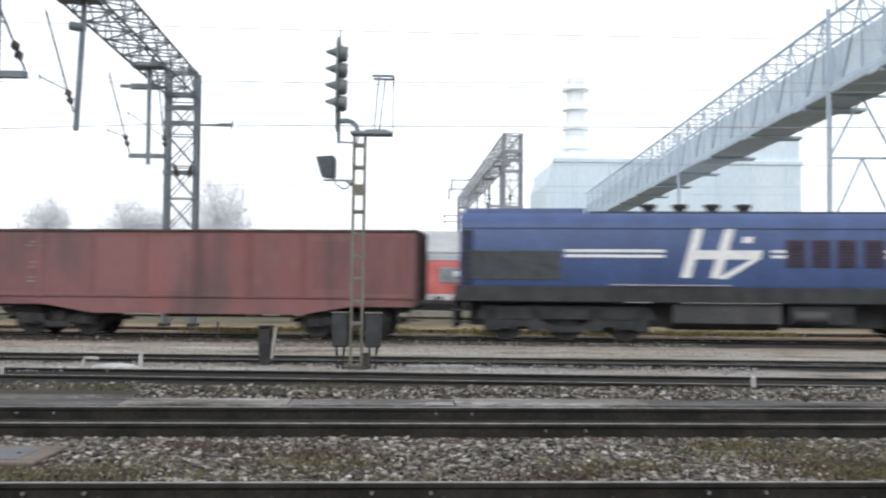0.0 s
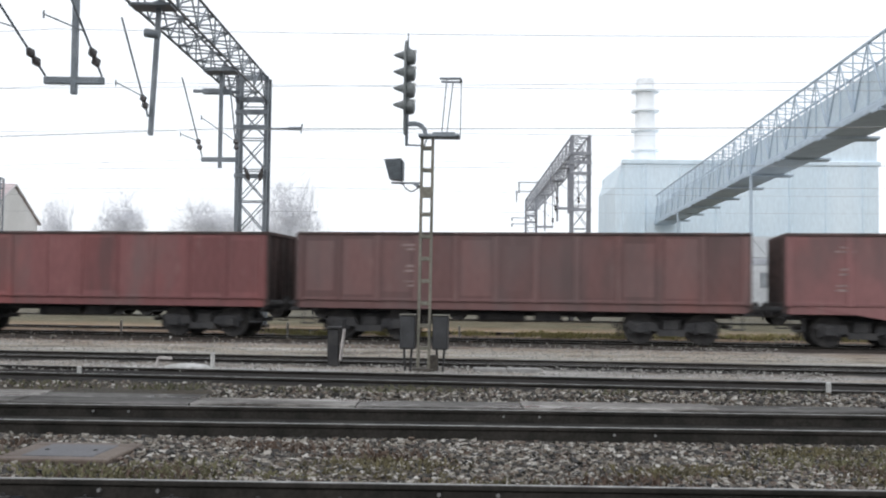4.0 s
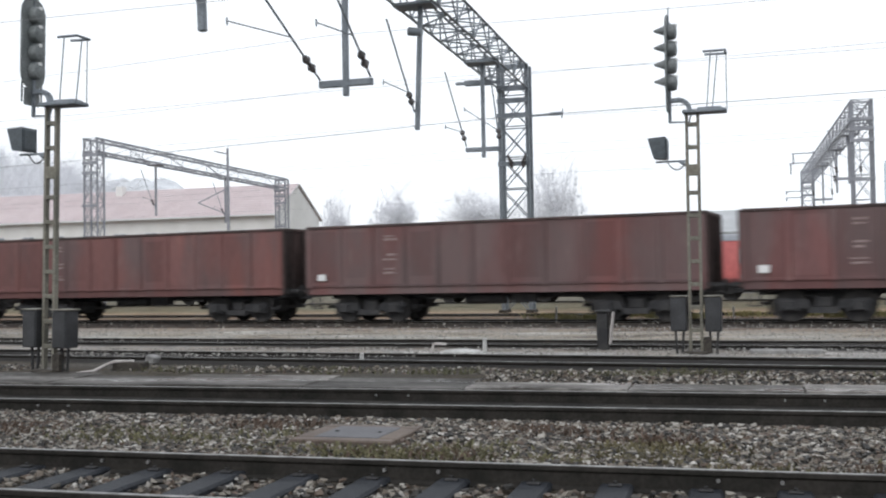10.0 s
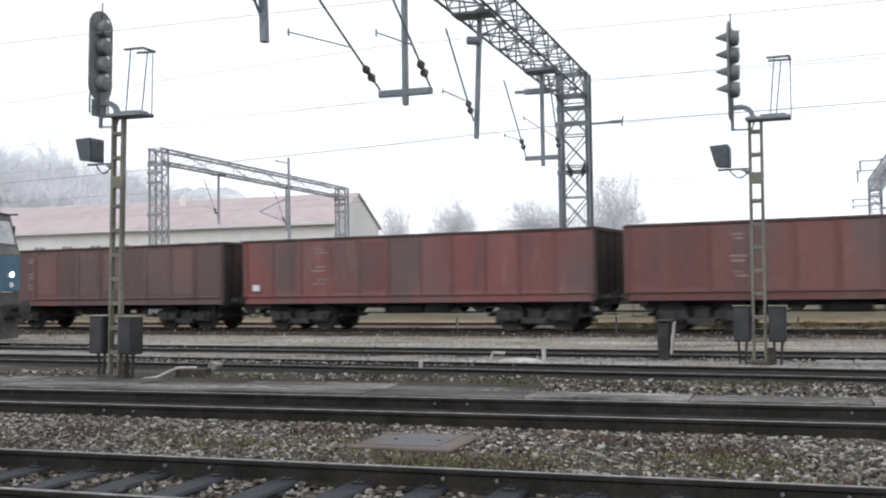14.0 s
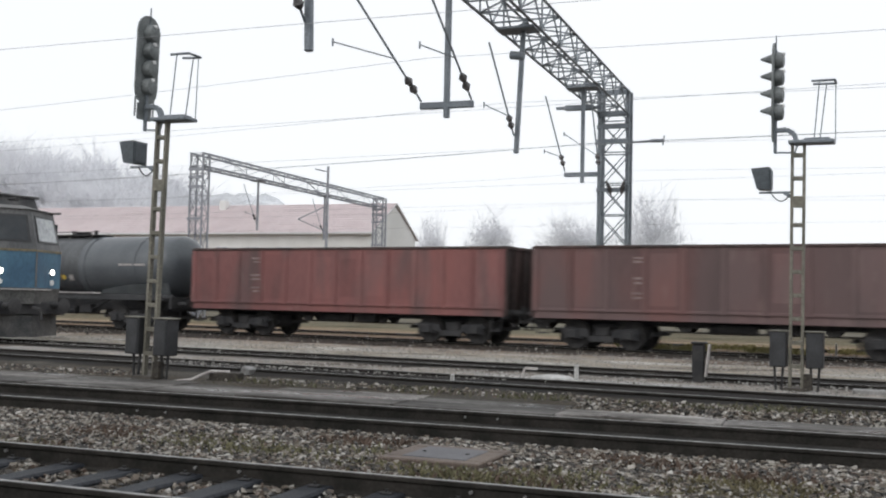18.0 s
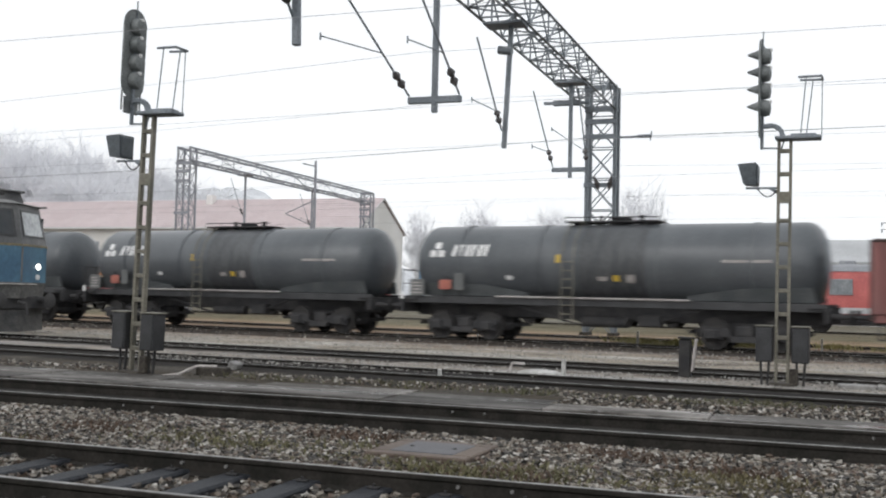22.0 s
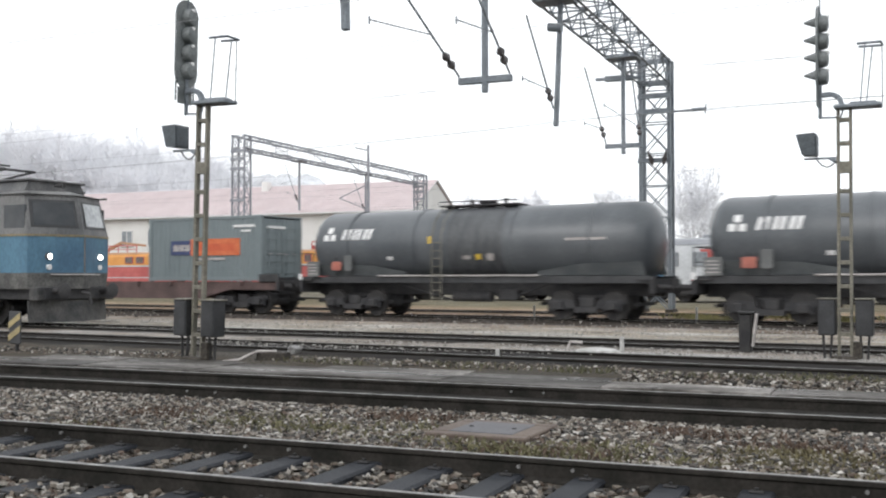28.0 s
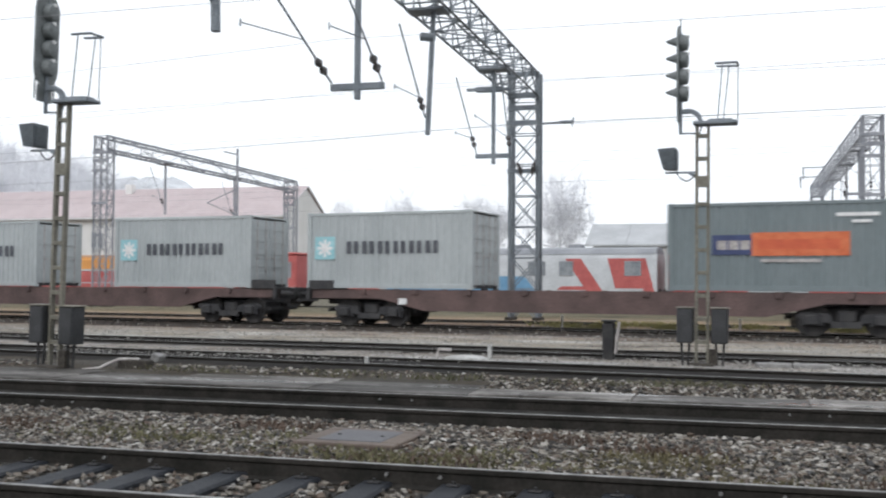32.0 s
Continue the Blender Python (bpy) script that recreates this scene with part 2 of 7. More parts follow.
def part(name, b, mat, parent, label="", m=None):
    ob = new(name, b if isinstance(b, bpy.types.Mesh) else b.mesh(name, mat))
    ob.parent = parent
    if m is not None:
        ob.matrix_basis = m
    if label:
        ob["label"] = label
    return ob


def thing(name, label, category, m=None, group="", kind=""):
    ob = new(name)
    ob.empty_display_size = 0.2
    if m is not None:
        ob.matrix_basis = m
    return tagged(ob, label, category, group, kind)


UNIT = {}


def strut(name, p, q, w, mat, parent, h=None, angle=False):
    """A straight steel section from p to q: a box bar, or an angle section, sharing one mesh."""
    key = (mat.name, angle)
    if key not in UNIT:
        b = Build()
        if angle:
            b.run([(-0.5, -0.5), (0.5, -0.5), (0.5, -0.3), (-0.3, -0.3), (-0.3, 0.5), (-0.5, 0.5)], 0, 1, "z")
        else:
            b.box(-0.5, 0.5, -0.5, 0.5, 0, 1, 0.06)
        UNIT[key] = b.mesh("section_" + mat.name, mat, False)
    p, q = Vector(p), Vector(q)
    d = q - p
    rot = d.to_track_quat("Z", "Y")
    return part(name, UNIT[key], mat, parent, "", Matrix.LocRotScale(p, rot, (w, h or w, d.length)))


def lattice(parent, p, q, wide, deep, side, panels, legw, bracew, mat, cross=True, faces=(0, 1, 2, 3)):
    """Four chords from p to q with bracing; side: the unit vector of the wide direction."""
    p, q, side = Vector(p), Vector(q), Vector(side)
    d = (q - p).normalized()
    up = d.cross(side).normalized()
    cs = [side * sx * wide / 2 + up * sy * deep / 2 for sx, sy in ((-1, -1), (1, -1), (1, 1), (-1, 1))]
    for c in cs:
        strut("chord", p + c, q + c, legw, mat, parent, angle=True)
    for k in range(panels):
        a, b = p + (q - p) * (k / panels), p + (q - p) * ((k + 1) / panels)
        for f in faces:
            c0, c1 = cs[f], cs[(f + 1) % 4]
            if cross:
                strut("brace", a + c0, b + c1, bracew, mat, parent)
                strut("brace", a + c1, b + c0, bracew, mat, parent)
            else:
                strut("brace", a + (c0 if k % 2 else c1), b + (c1 if k % 2 else c0), bracew, mat, parent)
            if f % 2 == 0 or k % 2 == 0:
                strut("batten", b + c0, b + c1, bracew * 1.1, mat, parent)


# ---- ground: one sheet to the horizon ----
def ground_material():
    m = material("yard_ground", (0.13, 0.125, 0.115), (0.20, 0.195, 0.185), 0.92, 0.0, 0.8, 16, 0.8, 0.6, spec=0.12, world_space=True)
    n, l = m.node_tree.nodes, m.node_tree.links
    geo, sep = n.new("ShaderNodeNewGeometry"), n.new("ShaderNodeSeparateXYZ")
    l.new(geo.outputs["Position"], sep.inputs["Vector"])
    nz = n.new("ShaderNodeTexNoise")
    nz.inputs["Scale"].default_value, nz.inputs["Detail"].default_value = 0.9, 9.0
    l.new(geo.outputs["Position"], nz.inputs["Vector"])
    a = n.new("ShaderNodeMath")
    a.operation, a.inputs[1].default_value = "MULTIPLY_ADD", 0.105
    l.new(sep.outputs["X"], a.inputs[0])
    l.new(sep.outputs["Y"], a.inputs[2])
    c = n.new("ShaderNodeMath")
    c.operation, c.inputs[1].default_value = "MULTIPLY_ADD", 1.6
    l.new(nz.outputs["Fac"], c.inputs[0])
    l.new(a.outputs[0], c.inputs[2])
    mr = n.new("ShaderNodeMapRange")
    mr.inputs["From Min"].default_value, mr.inputs["From Max"].default_value = 0.8, 60.8
    l.new(c.outputs[0], mr.inputs["Value"])
    ramp = n.new("ShaderNodeValToRGB")
    stops = [(0, (0.053, 0.048, 0.042)), (15.0, (0.070, 0.064, 0.055)), (15.5, (0.020, 0.019, 0.018)), (17.9, (0.022, 0.020, 0.019)),
             (18.2, (0.34, 0.335, 0.33)), (19.5, (0.25, 0.24, 0.23)), (20.0, (0.021, 0.020, 0.019)), (22.0, (0.023, 0.021, 0.020)),
             (22.4, (0.32, 0.312, 0.29)), (25.4, (0.345, 0.332, 0.306)), (27.6, (0.29, 0.255, 0.225)), (28.4, (0.06, 0.052, 0.047)), (34.2, (0.048, 0.044, 0.040)),
             (35.2, (0.31, 0.235, 0.17)), (37, (0.15, 0.118, 0.092)), (41, (0.30, 0.235, 0.165)), (46, (0.15, 0.14, 0.095)), (60, (0.170, 0.165, 0.135))]
    el = ramp.color_ramp.elements
    el[0].position, el[0].color = 0.0, (*stops[0][1], 1)
    el[1].position, el[1].color = 1.0, (*stops[-1][1], 1)
    for s, col in stops[1:-1]:
        e = el.new(s / 60)
        e.color = (*col, 1)
    l.new(mr.outputs["Result"], ramp.inputs["Fac"])
    old = [k for k in n if k.type == "MIX_RGB"][0]
    # trodden brown earth and damp patches over the gravel
    big, patch, soil = n.new("ShaderNodeTexNoise"), n.new("ShaderNodeValToRGB"), n.new("ShaderNodeMixRGB")
    big.inputs["Scale"].default_value, big.inputs["Detail"].default_value, big.inputs["Roughness"].default_value = 0.55, 8.0, 0.68
    drawn = n.new("ShaderNodeMapping")
    drawn.inputs["Scale"].default_value = (0.5, 1.3, 1.0)
    l.new(geo.outputs["Position"], drawn.inputs["Vector"])
    l.new(drawn.outputs["Vector"], big.inputs["Vector"])
    pe = patch.color_ramp.elements
    pe[0].position, pe[0].color = 0.36, (0.30, 0.27, 0.245, 1)
    pe[1].position, pe[1].color = 0.64, (1.5, 1.46, 1.4, 1)
    pe.new(0.47).color = (0.95, 0.86, 0.76, 1)
    pe.new(0.56).color = (0.86, 0.86, 0.86, 1)
    l.new(big.outputs["Fac"], patch.inputs["Fac"])
    soil.blend_type, soil.inputs[0].default_value = "MULTIPLY", 1.0
    l.new(ramp.outputs["Color"], soil.inputs[1])
    l.new(patch.outputs["Color"], soil.inputs[2])
    l.new(soil.outputs["Color"], old.inputs[1])
    return m


def ground_z(y):
    return 0.12 * min(max((y - 12.9) / 1.4, 0.0), 1.0)


def build_ground():
    ys = [-400, -60, -10, 0, 4, 8, 12.9, 13.3, 13.7, 14.3, 20, 40, 80, 160, 400, 1500]
    xs = [-1500, -300, -100, -40, 0, 40, 100, 300, 1500]
    vs = [(x, y, ground_z(y)) for y in ys for x in xs]
    n = len(xs)
    fs = [(j * n + i, j * n + i + 1, (j + 1) * n + i + 1, (j + 1) * n + i) for j in range(len(ys) - 1) for i in range(n - 1)]
    g = new("ground", Build().add(vs, fs).mesh("ground", ground_material()))
    tagged(g, "gravel and trodden earth of a rail yard with dark track beds", "ground", kind="structure")


build_ground()

MARKBOLT = material("pale_bolt_head", (0.15, 0.145, 0.14), (0.25, 0.245, 0.24), 0.5, 0.4, 5, 30, 0.0, 0.1)

# ---- tracks ----
PROFILE = [(-0.075, 0), (0.075, 0), (0.075, 0.012), (0.012, 0.03), (0.012, 0.122), (0.035, 0.138), (0.036, 0.165), (0.028, 0.17),
           (-0.028, 0.17), (-0.036, 0.165), (-0.035, 0.138), (-0.012, 0.122), (-0.012, 0.03), (-0.075, 0.012)]


def track(y_near, slope, x0, x1, label, sleepers=(), gauge=1.5):
    th = -math.atan(slope)
    t = thing("railway_track", label, "track", pose(0, y_near + gauge / 2, 0, 0, 0, math.degrees(th)), kind="structure")
    rail = Build().run(PROFILE, x0, x1).mesh("rail", RAILSIDE)
    head = Build().box(x0, x1, -0.024, 0.024, 0.168, 0.1725, 0.002).mesh("rail_head", RAILTOP)
    for s in (-1, 1):
        r = part("rail", rail, RAILSIDE, t, "", pose(0, s * gauge / 2, 0))
        part("rail_head", head, RAILTOP, r, "worn shiny running surface")
    if sleepers:
        slm = Build().box(-0.12, 0.12, -1.25, 1.25, -0.12, 0.05, 0.02).mesh("sleeper", SLEEPER)
        clip = Build()
        for s in (-1, 1):
            for e in (-0.11, 0.11):
                clip.box(-0.05, 0.05, s * gauge / 2 + e - 0.03, s * gauge / 2 + e + 0.03, 0.05, 0.068, 0.006)
                clip.rod((0, s * gauge / 2 + e, 0.06), (0, s * gauge / 2 + e, 0.088), 0.014)
        clipm = clip.mesh("rail_clips", DARKIRON)
        a, b = sleepers
        k = 0
        while a + 0.6 * k < b:
            so = part("sleeper", slm, SLEEPER, t, "", pose(a + 0.6 * k + random.uniform(-0.02, 0.02), 0, random.uniform(-0.012, 0.004), 0, 0, random.uniform(-1, 1)))
            part("rail_clips", clipm, DARKIRON, so)
            k += 1
    return t


TRACK_A = track(5.92, 0.0, -160, 110, "near track of worn steel rails on wet dark sleepers", (-19.4, 9))
TRACK_B = track(10.74, 0.0, -160, 110, "second track, rusty rails on an oily black bed")
track(16.15, 0.11, -160, 110, "rusty track sunk in dark ballast beside the signal")
track(20.55, 0.09, -160, 110, "yard track with dark oily bed and an engine on it")
track(TRAIN_Y - 0.75, TRAIN_SLOPE, -220, 190, "main track under the passing freight train")
track(37.0, 0.1166, -220, 190, "yard track beyond the freight train")
track(57.2, 0.1, -220, 190, "siding with stabled railcars")

tagged(new("track_bed", Build().run([(10.78, -0.05), (12.22, -0.05), (12.22, 0.03), (11.5, 0.045), (10.78, 0.03)], -60, 60).mesh("track_bed", OILY)), "black oily bed between the rails of the second track", "track bed", kind="structure")

# pale bolt heads on the rail webs
BOLT_ME = Build().rod((0, 0, 0), (0, -0.03, 0), 0.014, 8).mesh("bolt", MARKBOLT)
for tr, y, ks in ((TRACK_A, 0.75, range(-4, 3)), (TRACK_B, 0.75, (-2, 0)), (TRACK_B, -0.75, (-3, 1))):
    for k in ks:
        for dx in (-0.21, 0.21):
            part("bolt", BOLT_ME, MARKBOLT, tr, "", pose(2.42 * k + 0.1 + dx + (0.9 if tr is TRACK_B else 0) * y, y - 0.012, 0.1))


# ---- ballast stones ----
def stone_material():
    m = material("ballast_stones", (0.12, 0.115, 0.11), (0.36, 0.35, 0.34), 0.6, 0.0, 6, 70, 0.3, 0.25)
    n, l = m.node_tree.nodes, m.node_tree.links
    geo = n.new("ShaderNodeNewGeometry")
    ramp = n.new("ShaderNodeValToRGB")
    el = ramp.color_ramp.elements
    el[0].position, el[0].color = 0.0, (0.012, 0.011, 0.010, 1)
    el[1].position, el[1].color = 1.0, (0.44, 0.42, 0.385, 1)
    for s, c in ((0.26, (0.032, 0.028, 0.024)), (0.42, (0.078, 0.067, 0.055)), (0.54, (0.10, 0.066, 0.047)), (0.66, (0.158, 0.134, 0.105)), (0.80, (0.225, 0.203, 0.170)), (0.92, (0.345, 0.325, 0.29))):
        el.new(s).color = (*c, 1)
    l.new(geo.outputs["Random Per Island"], ramp.inputs["Fac"])
    old = [k for k in n if k.type == "MIX_RGB"][0]
    l.new(ramp.outputs["Color"], old.inputs[1])
    return m


STONES = stone_material()
PALESTONES = material("pale_yard_gravel", (0.15, 0.14, 0.125), (0.38, 0.365, 0.34), 0.7, 0.0, 3, 50, 0.2, 0.25)
CUBE = np.array([(sx, sy, sz) for sx in (-1, 1) for sy in (-1, 1) for sz in (-1, 1)], float)
CUBE_F = np.array([(0, 1, 3, 2), (4, 6, 7, 5), (0, 4, 5, 1), (2, 3, 7, 6), (0, 2, 6, 4), (1, 5, 7, 3)])


def stones(x0, x1, y0, y1, density, size, zfun, label, skip=(), mat=None):
    n = int((x1 - x0) * (y1 - y0) * density)
    rng = np.random.default_rng(int(abs(x0 * 31 + y0 * 17) * 10))
    xy = np.stack([rng.uniform(x0, x1, n), rng.uniform(y0, y1, n)], 1)
    for a, b, c, d in skip:
        xy = xy[~((xy[:, 0] > a) & (xy[:, 0] < b) & (xy[:, 1] > c) & (xy[:, 1] < d))]
    n = len(xy)
    z = np.array([zfun(x, y) for x, y in xy]) + rng.uniform(-0.4, 0.5, n) * size
    sh = CUBE[None] * rng.uniform(0.45, 1.15, (n, 8, 1)) * (size / 2 * rng.uniform(0.6, 1.35, (n, 1, 1))) * rng.uniform(0.7, 1.25, (n, 1, 3)) * np.array([1.25, 0.95, 0.62])
    a, b = rng.uniform(0, 6.28, n), rng.uniform(-0.9, 0.9, n)
    ca, sa, cb, sb = np.cos(a), np.sin(a), np.cos(b), np.sin(b)
    o = np.zeros(n)
    rz = np.stack([np.stack([ca, -sa, o], 1), np.stack([sa, ca, o], 1), np.stack([o, o, o + 1], 1)], 1)
    rx = np.stack([np.stack([o + 1, o, o], 1), np.stack([o, cb, -sb], 1), np.stack([o, sb, cb], 1)], 1)
    v = np.einsum("nij,nkj->nki", rz @ rx, sh) + np.stack([xy[:, 0], xy[:, 1], z], 1)[:, None, :]
    f = (CUBE_F[None] + 8 * np.arange(n)[:, None, None]).reshape(-1, 4)
    me = bpy.data.meshes.new("ballast")
    me.from_pydata(v.reshape(-1, 3).tolist(), [], f.tolist())
    me.materials.append(mat or STONES)
    return tagged(new("ballast", me), label, "ballast", kind="stuff")


# manhole cover with its frame between the two near tracks
COVER = (-3.47, 9.38)
stones(-11.5, 7.0, 7.56, 10.62, 1050, 0.04, lambda x, y: 0.02 + 0.02 * math.sin(x * 1.7) * math.sin(y * 2.1), "loose grey ballast stones between two tracks",
       [(COVER[0] - 0.55, COVER[0] + 0.55, COVER[1] - 0.52, COVER[1] + 0.52)])
stones(-13, 3.0, 5.99, 7.3, 330, 0.042, lambda x, y: 0.012 - 0.03 * (abs(((x + 19.4) / 0.6 + 0.5) % 1 - 0.5) < 0.24) + 0.015 * math.sin(x * 5.1) * math.cos(y * 3), "ballast stones between wet sleepers")
stones(-9, 1.5, 4.2, 5.84, 420, 0.042, lambda x, y: 0.02, "ballast stones beside the near rail")
stones(-3.4, 9.0, 13.72, 15.3, 300, 0.042, lambda x, y: ground_z(y) + 0.012, "grey ballast stones beyond the second track")
stones(-17, -3.4, 14.8, 15.9, 90, 0.042, lambda x, y: ground_z(y) + 0.004, "dark grey ballast stones behind the walkway", [(-11.6, -9.9, 13, 16)])
stones(-14, 7.0, 18.1, 20.4, 70, 0.036, lambda x, y: 0.118, "scattered stones between yard tracks", (), PALESTONES)
stones(-24, 9.0, 23.0, 29.6, 45, 0.036, lambda x, y: 0.112, "pale gravel between the yard and the main track", (), PALESTONES)
stones(-32, 12.0, 29.6, 36.5, 10, 0.05, lambda x, y: 0.115, "dark track stones under the freight train")

cov = thing("manhole_cover", "flat grey metal cover in a concrete frame among ballast", "manhole cover", pose(COVER[0], COVER[1], 0, 0, 0, -1))
rim = Build()
for a, b, c, d in ((-0.5, 0.5, -0.5, -0.33), (-0.5, 0.5, 0.33, 0.5), (-0.5, -0.31, -0.33, 0.33), (0.31, 0.5, -0.33, 0.33)):
    rim.box(a, b, c, d, -0.02, 0.07, 0.012)
part("concrete_frame", rim, material("brown_concrete", (0.085, 0.06, 0.046), (0.14, 0.108, 0.086), 0.7, 0, 3, 30, 0.3), cov)
part("cover_plate", Build().box(-0.32, 0.32, -0.34, 0.34, 0.0, 0.076, 0.01), material("wet_steel_plate", (0.07, 0.071, 0.08), (0.11, 0.108, 0.116), 0.6, 0.1, 3, 30, 0.1), cov)
for x in (-0.22, 0.22):
    part("lifting_eye", Build().turn([(0.074, 0.024), (0.082, 0.022), (0.082, 0.012), (0.075, 0.01)], (x, 0, 0), "z", 12), DARKIRON, cov)


# low plants and brown moss in the ballast
def tufts(name, x0, x1, y0, y1, n, col1, col2, label, seed, h=0.05, spots=9):
    rng = np.random.default_rng(seed)
    cx = rng.uniform(x0, x1, spots)
    cy = rng.uniform(y0, y1, spots)
    b = Build()
    for i in range(n):
        k = rng.integers(spots)
        x, y = cx[k] + rng.normal(0, 0.34), cy[k] + rng.normal(0, 0.16)
        if not (x0 < x < x1 and y0 < y < y1) or (abs(x - COVER[0]) < 0.6 and abs(y - COVER[1]) < 0.55):
            continue
        a, l = rng.uniform(0, 6.28), rng.uniform(0.5, 1.3) * h
        dx, dy = math.cos(a) * 0.012, math.sin(a) * 0.012
        lx, ly = rng.normal(0, 0.6) * l, rng.normal(0, 0.6) * l
        z = ground_z(y) + 0.02
        b.add([(x - dx, y - dy, z), (x + dx, y + dy, z), (x + lx + dx * 0.4, y + ly, z + l), (x + lx * 0.6 - dx, y + ly * 0.6, z + l * 0.8)], [(0, 1, 2, 3)])
    me = b.mesh(name, material(name, col1, col2, 0.8, 0, 3, 20, 0.0, 0.3), False)
    tagged(new(name, me), label, name.replace("_", " "), kind="stuff")


tufts("dry_moss", -8, 6.5, 7.8, 10.3, 3600, (0.075, 0.05, 0.036), (0.12, 0.082, 0.06), "red-brown dry moss and stalks between ballast stones", 5, 0.05, 16)
tufts("thin_grass", -9, 6.5, 7.9, 10.3, 2000, (0.095, 0.09, 0.045), (0.16, 0.148, 0.08), "thin yellowed grass between ballast stones", 8, 0.06, 16)
tufts("dry_grass", -7, 14, 33.9, 37.0, 4000, (0.20, 0.19, 0.07), (0.32, 0.29, 0.13), "yellow-green grass beyond the freight track", 11, 0.16, 40)

tufts("low_weeds", -1.5, 6.8, 7.9, 10.4, 6000, (0.075, 0.066, 0.037), (0.135, 0.115, 0.058), "olive and brown low weeds over ballast stones", 21, 0.055, 13)
tufts("edge_weeds", -9.5, 6.0, 14.35, 15.2, 700, (0.065, 0.066, 0.035), (0.11, 0.105, 0.058), "thin green weeds along the walkway edge", 33, 0.07, 14)

# concrete walkway beside the second track: separate slabs
walkway = thing("walkway", "worn concrete walkway slabs, wet and uneven", "walkway", pose(0, 0, 0), kind="structure")
x = -24.0
while x < 9.0:
    w = random.uniform(1.6, 2.6)
    y1 = 14.55 if x < -4.2 else 13.62
    top = 0.122 + random.uniform(-0.008, 0.012)
    ya = 12.95 + random.uniform(0.0, 0.06)
    yb = y1 + random.uniform(-0.12, 0.1)
    if x < -4.2:
        ym = ya + (yb - ya) * random.uniform(0.42, 0.58)
        part("slab", Build().box(x, x + w - 0.02, ya, ym - 0.012, -0.05, top, 0.012), MUDDY, walkway)
        part("slab", Build().box(x + 0.01, x + w - 0.012, ym, yb, -0.05, top + random.uniform(-0.012, 0.01), 0.012), MUDDY, walkway)
    else:
        part("slab", Build().box(x, x + w - 0.012, ya, yb, -0.05, top, 0.012), MUDDY, walkway)
    x += w


# ---- lattice signal masts with four-lamp heads ----
def stadium(w, h, n=8):
    r = w / 2
    top = [(r * math.cos(t), h / 2 - r + r * math.sin(t)) for t in (math.pi * i / n for i in range(n + 1))]
    return top + [(-y, -z) for y, z in top]


